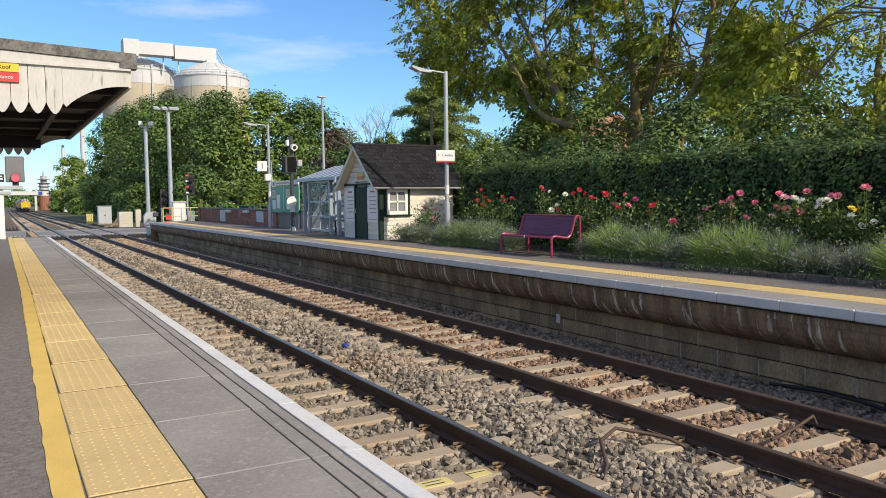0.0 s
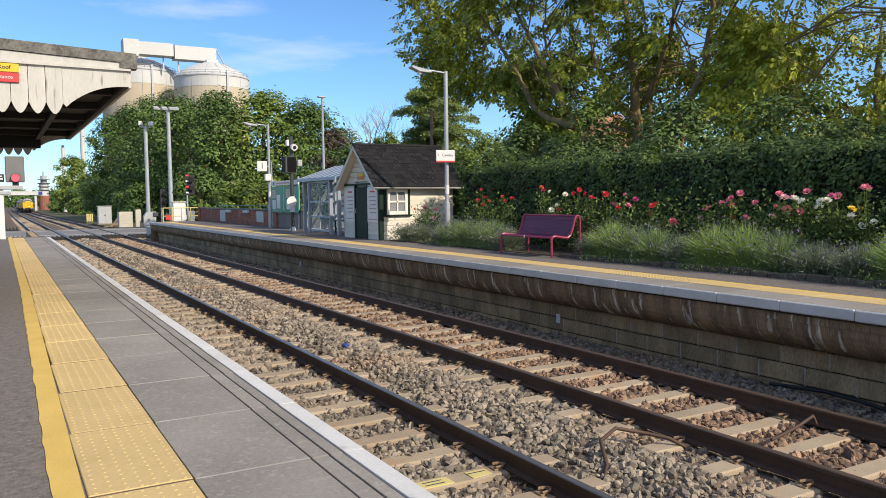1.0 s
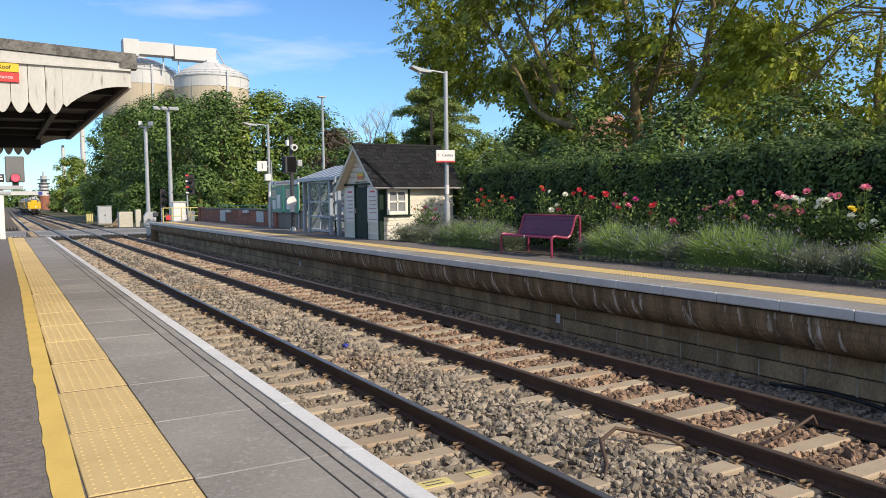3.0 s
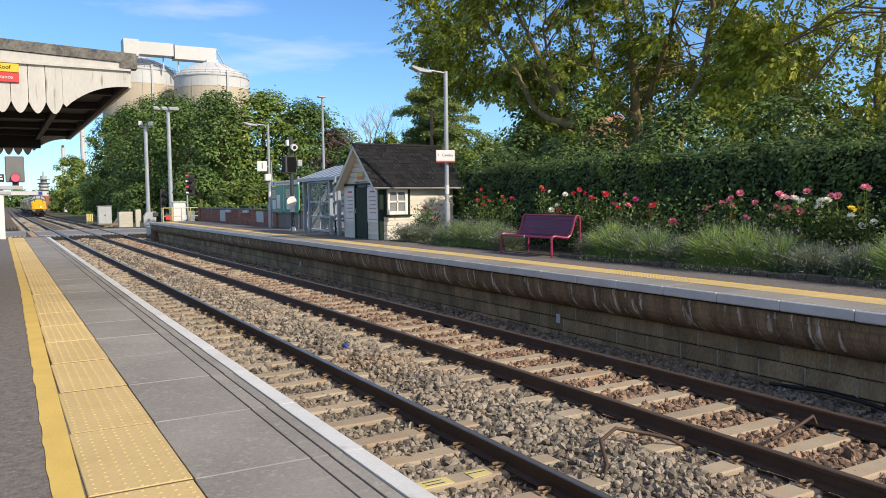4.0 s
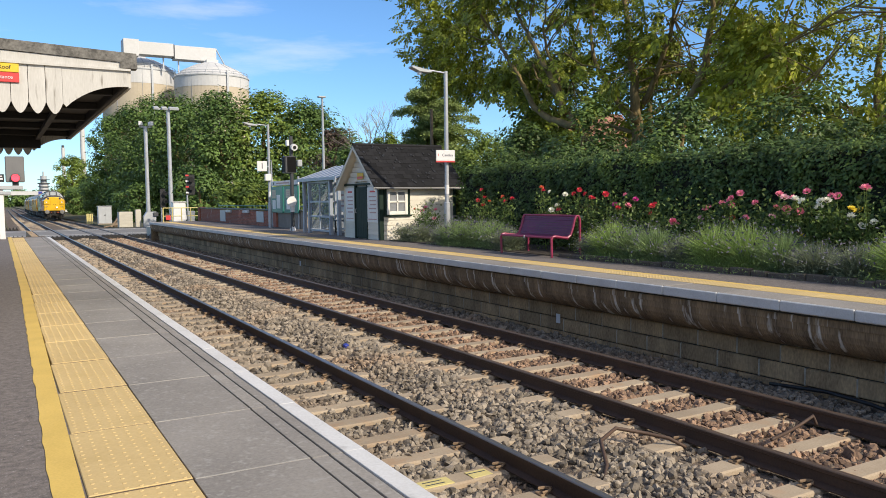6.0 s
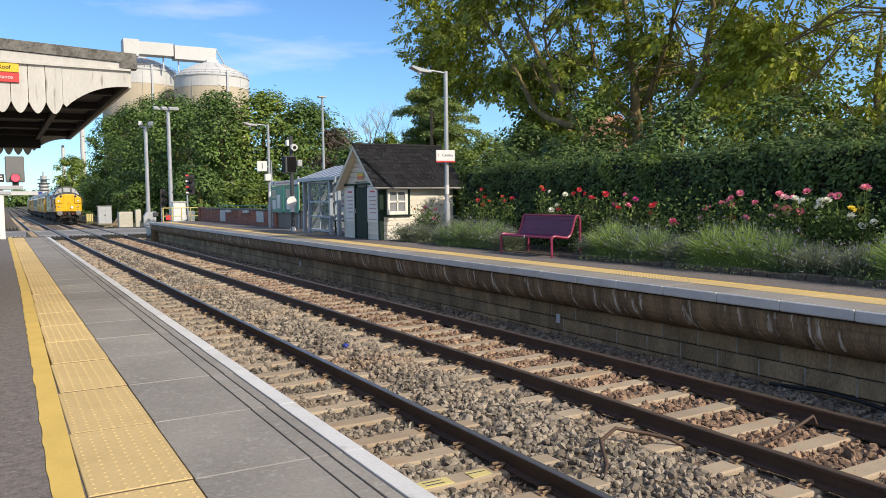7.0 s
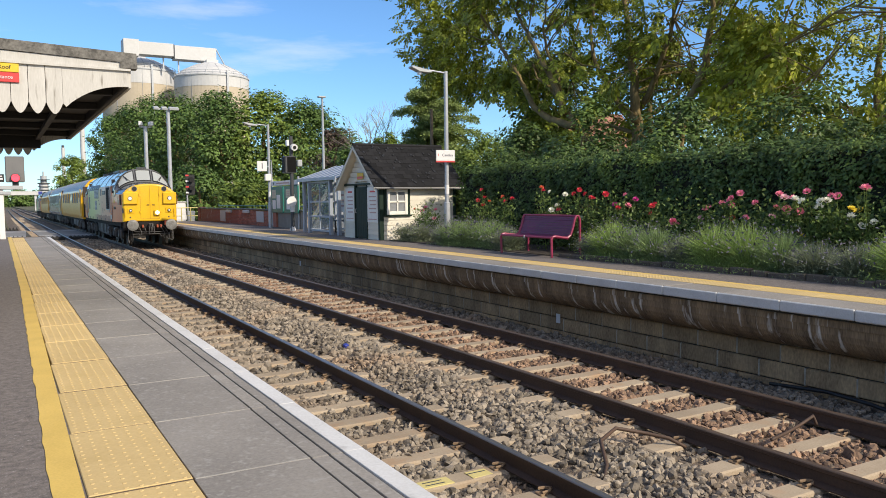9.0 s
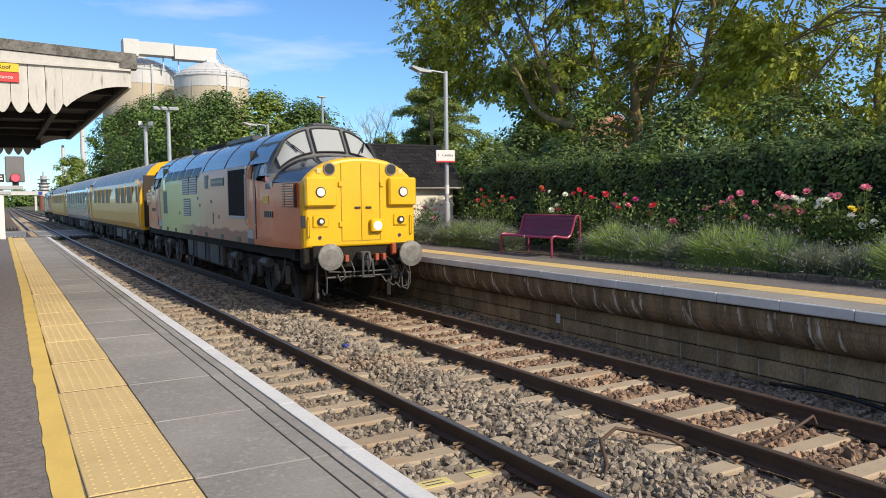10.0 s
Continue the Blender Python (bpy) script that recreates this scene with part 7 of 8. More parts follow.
def plain_tree(x, y, h, r, leafm, seed, n=70, per=70, size=0.40, name="tree", label="dense green broadleaf tree beyond the crossing", low=0.12, z0=-0.1, squash=0.8, group="trees beyond the station"):
    rng = np.random.default_rng(seed)
    t = thing(name, x, y, z0, label, "tree", group=group)
    part("trunk", tube(B(), [(0, 0, -0.1), (0.1, 0, h * 0.3), (-0.1, 0.1, h * 0.6), (0.05, 0, h * 0.88)], [r * 0.075, r * 0.06, r * 0.04, 0.02], 7), BARK, t)
    for k in range(6):
        a = k * 1.05 + rng.uniform(-0.3, 0.3)
        zb = h * rng.uniform(0.22, 0.6)
        part("limb", tube(B(), [(0, 0, zb), (math.cos(a) * r * 0.4, math.sin(a) * r * 0.4, zb + h * 0.12), (math.cos(a) * r * 0.75, math.sin(a) * r * 0.75, zb + h * 0.2)], [r * 0.03, r * 0.02, 0.02], 5), BARK, t)
    c = shell(rng, (0, 0, 0), (r, r, 1), n, 0.3)
    zz = rng.uniform(low, 1, n)
    prof = np.sqrt(np.clip(1 - np.clip((zz - 0.45) / 0.56, -0.9, 1) ** 2, 0.02, 1))
    c[:, 0] *= prof
    c[:, 1] *= prof
    c[:, 2] = zz * h * 0.97
    pos, face = clumps(rng, c, r * 0.27, int(per * 1.3), squash)
    out = pos - np.array([0, 0, h * 0.45])
    out /= np.linalg.norm(out, axis=1)[:, None]
    part("crown", facing_leaves("crown", pos, face + 0.7 * out, size * 0.92, leafm, rng, 0.62, 0.45), leafm, t)
    return t


def build_hedge():
    rng = np.random.default_rng(8)
    h = thing("hedge", 9.0, 3.5, 0.85, "tall dense dark green clipped hedge behind the roses", "hedge")
    L, H, D = 16.6, 2.13, 1.5
    xs, zs = 0.12, H - 0.12
    # solid near-black box stands in for the shade deep between the leaves
    part("inner_growth", box(B(), xs, D - 0.1, 0.1, L - 0.1, 0, zs), HEDGESHADE, h, "solid near-black core for the shaded inside")
    # leafy lumps over the face, the top and the end, with straggling shoots above
    def lumps(n, y, z, x, face, rad):
        c = np.stack([x, y, z], -1)
        p, q = clumps(rng, c, rad, 46, 0.85)
        return p, 0.6 * q + np.array(face)
    n1 = 1250
    y, z = rng.uniform(0, L, n1), rng.uniform(0.1, H, n1)
    x = np.array([0.10 - 0.20 * noise.noise((a * 0.7, b * 0.8, 1)) for a, b in zip(y, z)])
    sets = [lumps(n1, y, z, x, (-0.8, -0.1, 0.45), 0.19)]
    n2 = 620
    y, x = rng.uniform(0, L, n2), rng.uniform(0.1, D, n2)
    z = np.array([H - 0.02 + 0.16 * noise.noise((a * 0.55, b * 0.6, 9)) + 0.10 * noise.noise((a * 2.1, b * 2, 2)) for a, b in zip(y, x)])
    sets.append(lumps(n2, y, z, x, (-0.3, -0.1, 0.9), 0.20))
    n3 = 90
    sets.append(lumps(n3, np.full(n3, L) - 0.08, rng.uniform(0.1, H, n3), rng.uniform(0.1, D, n3), (-0.2, 0.8, 0.4), 0.19))
    n4 = 150
    y = rng.uniform(0.5, L - 0.3, n4)
    sets.append(lumps(n4, y, H + 0.05 + rng.uniform(0, 0.30, n4) * (0.4 + np.abs(np.sin(y * 0.9))), rng.uniform(0.3, D, n4), (-0.2, -0.1, 0.8), 0.12))
    part("foliage", facing_leaves("foliage", np.concatenate([a for a, _ in sets]), np.concatenate([b for _, b in sets]), 0.085, HEDGE, rng, 0.6, 0.5), HEDGE, h)


HEDGESHADE = mat("hedge_shade_black", (0.022, 0.026, 0.012), (0.012, 0.014, 0.008), 0.95, s1=4, s2=20, bump=0.5, dist=0.05)


def lavender_meshes(seed, n, spread, hgt):
    rng = np.random.default_rng(seed)
    a = rng.uniform(0, 2 * math.pi, n)
    lean = rng.uniform(0, 1, n) ** 0.7
    d = np.stack([np.cos(a), np.sin(a), np.zeros(n)], -1)
    b = d * (rng.uniform(0, 0.14, n))[:, None]
    H = hgt * rng.uniform(0.6, 1.1, n)
    mid = b + d * (lean * spread * 0.45)[:, None] + np.stack([np.zeros(n), np.zeros(n), H * 0.62 * (1 - 0.3 * lean)], -1)
    tip = b + d * (lean * spread)[:, None] + np.stack([rng.normal(0, 0.04, n), rng.normal(0, 0.04, n), H * (1 - 0.42 * lean)], -1)
    s = np.cross(d, [0, 0, 1]) * 0.5 + rng.normal(size=(n, 3)) * 0.5
    s /= np.linalg.norm(s, axis=1)[:, None]
    w = 0.0040
    v = np.stack([b - s * w, b + s * w, mid - s * w, mid + s * w, tip], 1)
    k = np.arange(n)[:, None] * 5
    f = np.concatenate([k + np.array([[0, 1, 3]]), k + np.array([[0, 3, 2]]), k + np.array([[2, 3, 4]])], 0)
    # low leafy mound
    m = n * 2
    q = rng.normal(size=(m, 3)) * np.array([spread * 0.38, spread * 0.38, 0.10])
    q[:, 2] = abs(q[:, 2]) * 1.4 + 0.02
    k2 = rng.integers(0, n, n // 9)
    return v.reshape(-1, 3), f, q, tip[k2], rng


def build_lavender():
    kinds = []
    for seed, n, sp, hg, gm in ((1, 1700, 0.54, 0.74, LAVGREEN), (2, 1500, 0.48, 0.58, LAVGREY), (3, 1800, 0.60, 0.86, LAVBRIGHT)):
        v, f, q, tips, rng = lavender_meshes(seed, n, sp, hg)
        t = thing("lavender_plant", 0, 0, -50, "bushy grey-green lavender plant with wiry flower stalks", "lavender", group="lavender along the bed")
        tagged(part("stalk_tuft", soup("stalk_tuft", v, f, gm), gm, t), kind="stuff")
        part("foliage", leaf_mesh("foliage", q, 0.055, gm, rng, 0.16), gm, t)
        tagged(part("flower_spray", leaf_mesh("flower_spray", tips, 0.06, LAVHEAD, rng, 0.45), LAVHEAD, t, "faded purple-grey flower heads"), kind="stuff")
        kinds.append(t)
    rng = random.Random(12)
    spots = [5.3, 5.95, 6.6, 7.25, 7.9, 8.5, 9.1, 9.75, 10.4, 11.0, 11.6, 12.15, 15.15, 15.75, 16.4, 17.0, 17.6, 18.2, 19.6, 20.25]
    used = set()
    for i, y in enumerate(spots):
        k = kinds[1] if y > 17.8 else kinds[0] if y > 15.5 else kinds[(i * 2 + i // 3) % 3]
        m = pose(7.42 + rng.uniform(-0.08, 0.08), y, 0.93, 0, 0, rng.uniform(0, 360))
        if k.name not in used:
            used.add(k.name)
            k.matrix_basis = m
        else:
            copy_thing(k, m)


def blossom_mesh(key):
    rng = random.Random(hash(key) % 7 + 3)
    bm = B()
    for ring, (r, z, n, tilt) in enumerate(((0.012, 0.030, 4, 75), (0.026, 0.022, 5, 50), (0.042, 0.010, 6, 22))):
        for i in range(n):
            a = 2 * math.pi * i / n + ring * 0.5
            c, s = math.cos(a), math.sin(a)
            up = math.sin(radians(tilt))
            w = 0.030 + 0.010 * ring
            p = [(c * r * 0.4, s * r * 0.4, z - 0.012), (c * r - s * w * 0.6, s * r + c * w * 0.6, z + up * 0.012), (c * (r + 0.022), s * (r + 0.022), z + up * 0.026), (c * r + s * w * 0.6, s * r - c * w * 0.6, z + up * 0.012)]
            v = [bm.verts.new(q) for q in p]
            bm.faces.new((v[0], v[1], v[2]))
            bm.faces.new((v[0], v[2], v[3]))
    me = bpy.data.meshes.new("blossom")
    bm.to_mesh(me)
    bm.free()
    me.materials.append(PETAL[key])
    return me


def build_roses():
    meshes = {k: blossom_mesh(k) for k in PETAL}
    colours = {"R": "red", "O": "orange", "P": "pink", "L": "pale pink", "M": "magenta", "W": "white", "Y": "yellow"}
    for b, (x, y, text) in enumerate(ROSE_BUSHES):
        rng = random.Random(40 + b)
        nr = np.random.default_rng(40 + b)
        blooms = [q.split(",") for q in text.split()]
        main = max(set(q[0] for q in blooms), key=[q[0] for q in blooms].count)
        t = thing("rose_bush", x, y, FAR_Z - 0.02, "leafy rose bush with %s blooms in front of the hedge" % colours[main], "rose bush", group="roses along the bed")
        stems = B()
        leaves = []
        for c, dy, dz in blooms:
            dy, dz = float(dy), float(dz)
            dx = rng.uniform(-0.22, 0.12)
            base = Vector((rng.uniform(-0.1, 0.1), dy * 0.35, 0))
            tip = Vector((dx, dy, dz - 0.02))
            mid = base.lerp(tip, 0.55) + Vector((rng.uniform(-0.08, 0.08), rng.uniform(-0.08, 0.08), 0.04))
            tube(stems, [base, mid, tip], [0.009, 0.007, 0.004], 5)
            for k in range(52):
                w = rng.uniform(0.25, 0.96)
                p = base.lerp(mid, w / 0.55) if w < 0.55 else mid.lerp(tip, (w - 0.55) / 0.45)
                leaves.append(p + Vector((rng.gauss(0, 0.07), rng.gauss(0, 0.09), rng.gauss(0, 0.05))))
            o = part("blossom", meshes[c], PETAL[c], t, "open %s rose" % colours[c])
            s = rng.uniform(0.95, 1.35)
            o.matrix_basis = Matrix.Translation(tip) @ pose(0, 0, 0, rng.uniform(-15, 40), rng.uniform(-55, -5), rng.uniform(-30, 30)) @ Matrix.Diagonal((s, s, s, 1))
        for k in range(520):
            leaves.append(Vector((rng.gauss(0, 0.16), rng.gauss(0, 0.30), abs(rng.gauss(0.58, 0.28)))))
        tagged(part("stem_growth", stems, ROSELEAF, t), kind="stuff")
        part("foliage", leaf_mesh("foliage", np.array([tuple(p) for p in leaves]), 0.072, ROSELEAF, nr, 0.6), ROSELEAF, t)


def build_bed():
    bed = thing("planting_bed", 0, 0, 0, "dark soil planting bed with rough stone edging", "flower bed", kind="structure")
    part("soil", box(B(), 7.05, 9.1, 3.0, 20.9, 0.5, FAR_Z + 0.012), SOIL, bed)
    part("soil", box(B(), 9.0, 12.0, -10, 34, 0.5, FAR_Z - 0.04), SOIL, bed)
    y = 4.2
    rng = random.Random(9)
    while y < 12.4:
        w = rng.uniform(0.24, 0.44)
        part("edging_stone", box(B(), 6.94 + rng.uniform(-0.01, 0.01), 7.05, y, y + w - 0.015, FAR_Z - 0.05, FAR_Z + rng.uniform(0.07, 0.11), 0.015), STONE, bed)
        y += w


STONE = mat("rough_dark_stone", (0.13, 0.105, 0.08), (0.07, 0.056, 0.045), 0.9, s1=5, s2=40, bump=0.6, dist=0.01, world_space=True)


def tiered_conifer(x, y, h):
    """A conifer with flat, drooping tiers of spray on level limbs."""
    rng = np.random.default_rng(140)
    t = thing("tree", x, y, 0.3, "tall tiered conifer with flat green sprays", "tree")
    part("trunk", tube(B(), [(0, 0, -0.1), (0.05, 0, h * 0.5), (0, 0, h)], [0.26, 0.15, 0.02], 8), BARK, t)
    pos, face = [], []
    for k in range(84):
        z = h * (0.12 + 0.86 * (k / 83) ** 0.9) + rng.uniform(-0.25, 0.25)
        a = k * 2.4 + rng.uniform(-0.4, 0.4)
        ln = (0.8 + 4.2 * (1 - z / h) ** 0.6) * rng.uniform(0.4, 1.12)
        c, s = math.cos(a), math.sin(a)
        tip = (c * ln, s * ln, z + 0.10 * ln - 0.05 * ln * ln * 0.5)
        part("limb", tube(B(), [(0, 0, z), (c * ln * 0.5, s * ln * 0.5, z + 0.10 * ln), tip], [0.05, 0.03, 0.01], 5), BARK, t)
        n = int(80 + 330 * ln)
        u = rng.uniform(0.12, 1.05, n)
        wide = 0.36 * ln * np.sin(np.clip(u, 0, 1) * 2.6) + 0.12
        v = rng.uniform(-1, 1, n) * wide
        zz = z + 0.10 * ln * np.sin(u * 2.2) - 0.05 * ln * ln * 0.5 * u * u + rng.normal(0, 0.12, n) - 0.22 * np.abs(v)
        pos.append(np.stack([c * ln * u - s * v, s * ln * u + c * v, zz], -1))
        face.append(np.tile([0.2 * c, 0.2 * s, 1.0], (n, 1)))
    part("crown", facing_leaves("crown", np.concatenate(pos), np.concatenate(face), 0.22, CONIFER, rng, 0.42, 0.55), CONIFER, t, "flat drooping needle sprays")


def bare_tree(x, y, h):
    """A leafless tree: stems that fork again and again into fine twigs."""
    rng = random.Random(77)
    t = thing("bare_tree", x, y, 0.8, "leafless pale branching tree against the sky", "tree")

    def grow(bm, p, d, ln, r, depth):
        q = p + d * ln * 0.5 + Vector((rng.uniform(-1, 1), rng.uniform(-1, 1), 0)) * ln * 0.06
        e = q + (d + Vector((0, 0, 0.12))).normalized() * ln * 0.5
        tube(bm, [p, q, e], [r, r * 0.85, r * 0.65], 5 if depth > 2 else 3, False)
        if depth:
            for k in range(3 if depth < 3 else 2):
                f = (d + Vector((rng.uniform(-0.75, 0.75), rng.uniform(-0.5, 0.5), rng.uniform(-0.25, 0.45)))).normalized()
                grow(bm, p.lerp(e, rng.uniform(0.6, 1.0)), f, ln * rng.uniform(0.58, 0.8), r * 0.6, depth - 1)
    for k in range(4):
        bm = B()
        grow(bm, Vector((rng.uniform(-0.3, 0.3), 0, 0)), Vector((-0.28 + 0.19 * k, rng.uniform(-0.2, 0.2), 1)).normalized(), h * rng.uniform(0.34, 0.42), 0.085, 5)
        part("limb", bm, PALEBARK, t)


def build_far_trees():
    spec = [(12.2, 126, 14.6, 4.3, LEAFMID), (16.5, 132, 17.0, 6.0, LEAFMID), (14.6, 108, 15.5, 5.5, LEAFMID), (15.0, 92, 14.2, 5.5, LEAFMID), (17.5, 82, 13.4, 5.2, LEAFMID), (22.0, 82, 13.6, 5.5, LEAFLIGHT), (25.8, 80, 12.4, 4.8, LEAFMID), (29.5, 80, 9.6, 4.5, LEAFMID), (16.5, 118, 14.0, 6.0, LEAFMID), (19.0, 100, 14.0, 6.0, LEAFMID)]
    for i, (x, y, h, r, m) in enumerate(spec):
        plain_tree(x, y, h, r, m, 60 + i, 150, 55, 0.42)
    for i, (x, y, h, r, m) in enumerate(((12.0, 56, 3.4, 2.4, LEAFLIGHT), (14.8, 57, 3.6, 2.6, LEAFLIGHT), (11.2, 64, 4.8, 2.6, LEAFMID), (17.5, 56, 4.4, 2.8, LEAFMID), (10.6, 90, 4.0, 2.8, LEAFMID), (10.8, 104, 4.5, 3.0, LEAFMID), (21.0, 55, 6.4, 3.0, LEAFMID), (16.2, 44, 3.0, 2.4, LEAFMID))):
        plain_tree(x, y, h, r, m, 90 + i, 60, 60, 0.32, name="shrub", label="leafy green shrub behind the platform wall", low=0.02, group="shrubs behind the wall")
    for i in range(9):
        plain_tree(11.5 + (i % 3) * 2.2, 96 + i * 13, 5.5 + (i % 2) * 1.5, 3.2, LEAFMID, 210 + i, 60, 55, 0.42, name="shrub", label="dense lineside shrub beyond the crossing", low=0.0, group="lineside scrub")
    plain_tree(11.3 + bend(190), 190, 12.0, 4.8, LEAFLIGHT, 120, 90, 60, 0.6)
    for i in range(5):
        plain_tree(10.2 + i * 2.4 + bend(230), 226 + i * 9, 4.0, 3.2, LEAFMID, 130 + i, 40, 50, 0.6, name="shrub", label="low lineside scrub far along the track", low=0.02, group="lineside scrub")
    for i in range(6):
        plain_tree(-9 - i * 5, 240 + i * 30, 5.0, 4.0, LEAFMID, 150 + i, 40, 50, 0.8, name="shrub", label="low lineside scrub far along the track", low=0.02, group="lineside scrub")
    for i in range(16):
        plain_tree(-60 + i * 12, 640 + (i % 3) * 40, 11.0, 9.0, LEAFMID, 170 + i, 40, 40, 2.0, name="tree", label="distant hazy green tree on the horizon", low=0.02, group="trees on the horizon")
    tiered_conifer(23.2, 47, 10.2)
    for i, (x, y, h, r) in enumerate(((20.6, 39, 4.4, 2.0), (23.6, 41, 5.4, 2.3), (26.6, 44, 5.2, 2.4))):
        plain_tree(x, y, h, r, LEAFLIGHT, 145 + i, 80, 60, 0.22, label="light green leafy tree behind the hut", low=0.02, z0=0.6, group="trees behind the hut")
    plain_tree(19.7, 47.5, 7.1, 1.1, LEAFLIGHT, 141, 40, 60, 0.24, label="small bright green leafy tree top", low=0.45, group="")
    plain_tree(26.0, 72, 9.0, 3.0, BROWNLEAF, 142, 60, 50, 0.36, label="dull purple-brown leafed tree", group="")
    bare_tree(20.2, 50, 8.4)
    # undergrowth and trees behind the hedge
    for i, (x, y, h, r) in enumerate(((12.2, 11, 3.6, 1.8), (12.4, 14.5, 3.9, 1.9), (12.0, 18.0, 4.0, 2.0), (12.2, 21.0, 3.6, 1.7), (11.9, 7.5, 3.5, 1.8), (11.3, 23.6, 2.6, 1.4), (9.9, 21.8, 1.9, 0.9))):
        plain_tree(x, y, h, r, HEDGE, 160 + i, 60, 70, 0.15, name="shrub", label="dark leafy shrub rising behind the hedge", low=0.05, z0=0.85, group="shrubs behind the hedge")
    for i, (x, y, h, r, m) in enumerate(((20.8, 30, 8.6, 3.2, HEDGE), (26.0, 29.5, 9.4, 3.8, HEDGE), (33, 22, 11, 4.6, LEAF), (36, 30, 10, 4.6, LEAF), (30, 13, 12, 5.0, LEAFY), (40, 18, 12, 5.5, LEAF))):
        plain_tree(x, y, h, r, m, 180 + i, 90, 60, 0.26, label="green tree further behind the hedge", low=0.05, z0=0.8, group="trees behind the hedge")


BROWNLEAF = mat("purple_brown_leaf", (0.10, 0.065, 0.045), (0.065, 0.05, 0.035), 0.6, s1=0.3, s2=2, bump=0, island=0.4, trans=0.15, world_space=True)
PALEBARK = mat("pale_bare_bark", (0.33, 0.29, 0.25), (0.24, 0.21, 0.18), 0.9, bump=0)
SILOW = mat("silo_white", (0.56, 0.56, 0.555), (0.50, 0.50, 0.49), 0.6, s1=0.1, s2=2, bump=0.0)
SILOB = mat("silo_beige", (0.50, 0.425, 0.315), (0.45, 0.38, 0.28), 0.7, s1=0.08, s2=2, bump=0.0)


def build_factory():
    for x, y, z0, z1, z2 in ((33.9, 238, 34.6, 38.6, 43.0), (50.3, 222, 32.7, 35.8, 40.3)):
        s = thing("storage_silo", x, y, -0.2, "huge beige and white round storage silo with domed top", "silo", group="factory silos")
        dz = z2 - z1
        part("drum", tube(B(), [(0, 0, 0), (0, 0, z0)], 9.9, 64), SILOB, s, "beige drum", smooth=False)
        part("upper_drum", tube(B(), [(0, 0, z0), (0, 0, z1)], 9.95, 64), SILOW, s, "white upper drum")
        part("dome", tube(B(), [(0, 0, z1), (0, 0, z1 + 0.47 * dz), (0, 0, z1 + 0.83 * dz), (0, 0, z2)], [10.1, 7.3, 3.9, 1.4], 64), SILOW, s, "white shallow dome")
        part("apex_house", box(B(), -1.6, 1.6, -1.6, 1.6, z2 - 0.3, z2 + 0.5, 0.05), SILOW, s)
        for z in (0.55, 1.1):
            ring = [(9.8 * math.cos(a), 9.8 * math.sin(a), z1 + z) for a in [k * math.pi / 24 for k in range(49)]]
            part("guard_rail", tube(B(), ring, 0.05, 4, False), STEEL, s)
        part("eave_band", tube(B(), [(0, 0, z1 - 0.30), (0, 0, z1 + 0.02)], 10.12, 64), GREYBOX, s)
        for k in range(32):
            a = k * math.pi / 16
            part("rail_post", tube(B(), [(9.8 * math.cos(a), 9.8 * math.sin(a), z1 - 0.1), (9.8 * math.cos(a), 9.8 * math.sin(a), z1 + 1.15)], 0.05, 4), STEEL, s)
        for k in range(9):
            a = k * 2 * math.pi / 9 + 0.45
            part("panel_seam", tube(B(), [(9.96 * math.cos(a), 9.96 * math.sin(a), 1), (9.96 * math.cos(a), 9.96 * math.sin(a), z1 - 0.3)], 0.05, 4), GREYBOX, s)
        part("ladder", box(B(), 9.95 * math.cos(4.9) - 0.25, 9.95 * math.cos(4.9) + 0.25, -10.2, -9.7, 2, z1 + 1.0), STEEL, s)
        for k in range(16):
            a = k * math.pi / 8
            part("dome_rib", tube(B(), [(10.0 * math.cos(a), 10.0 * math.sin(a), z1 + 0.06), (7.3 * math.cos(a), 7.3 * math.sin(a), z1 + 0.47 * dz + 0.05), (3.9 * math.cos(a), 3.9 * math.sin(a), z1 + 0.83 * dz + 0.05)], 0.07, 4), GREYBOX, s)
    g = thing("conveyor_gallery", 28.6, 226, 41.1, "white enclosed conveyor gallery bridging the silo tops", "conveyor")
    part("gallery", box(B(), 0, 12.6, 0, 4, 0.6, 4.0, 0.05), SILOW, g)
    part("gallery", box(B(), 12.9, 24.2, 0, 4, 0.0, 3.7, 0.05), SILOW, g)
    part("joint", box(B(), 12.6, 12.9, 0.2, 3.8, 0.5, 3.9), DARKGREY, g)
    part("head_house", box(B(), -0.3, 3.6, -0.3, 4.3, 0.0, 4.4, 0.05), SILOW, g)
    for x in (10.0, 14.0, 21.5):
        part("leg", box(B(), x, x + 0.35, 1.8, 2.2, -3.4, 0.5), STEEL, g)
    t = B()
    tube(t, [(24.2, 0.5, 3.6), (27.6, 0.5, -2.6)], 0.18, 6)
    part("stair", t, STEEL, g)
    for x, y, h, r in ((12.6, 224, 16.4, 0.42), (16.9, 220, 23.0, 0.58)):
        c = thing("chimney", x, y, -0.3, "slim white factory chimney", "chimney", group="factory chimneys")
        part("shaft", tube(B(), [(0, 0, 0), (0, 0, h)], [r * 1.1, r], 16), SILOW, c)
        part("cap", tube(B(), [(0, 0, h), (0, 0, h + 0.6)], r * 0.8, 16), DARKGREY, c)
    w = thing("process_tower", 11.4 + bend(330), 330, -0.9, "round factory tower with platforms and rusty base", "tower")
    part("base", tube(B(), [(0, 0, 0), (0, 0, 5.6)], 1.9, 20), BRICK, w)
    part("drum", tube(B(), [(0, 0, 5.6), (0, 0, 10.0)], 1.6, 20), SILOW, w)
    part("deck", tube(B(), [(0, 0, 10.0), (0, 0, 10.4)], 2.1, 20), DARKGREY, w)
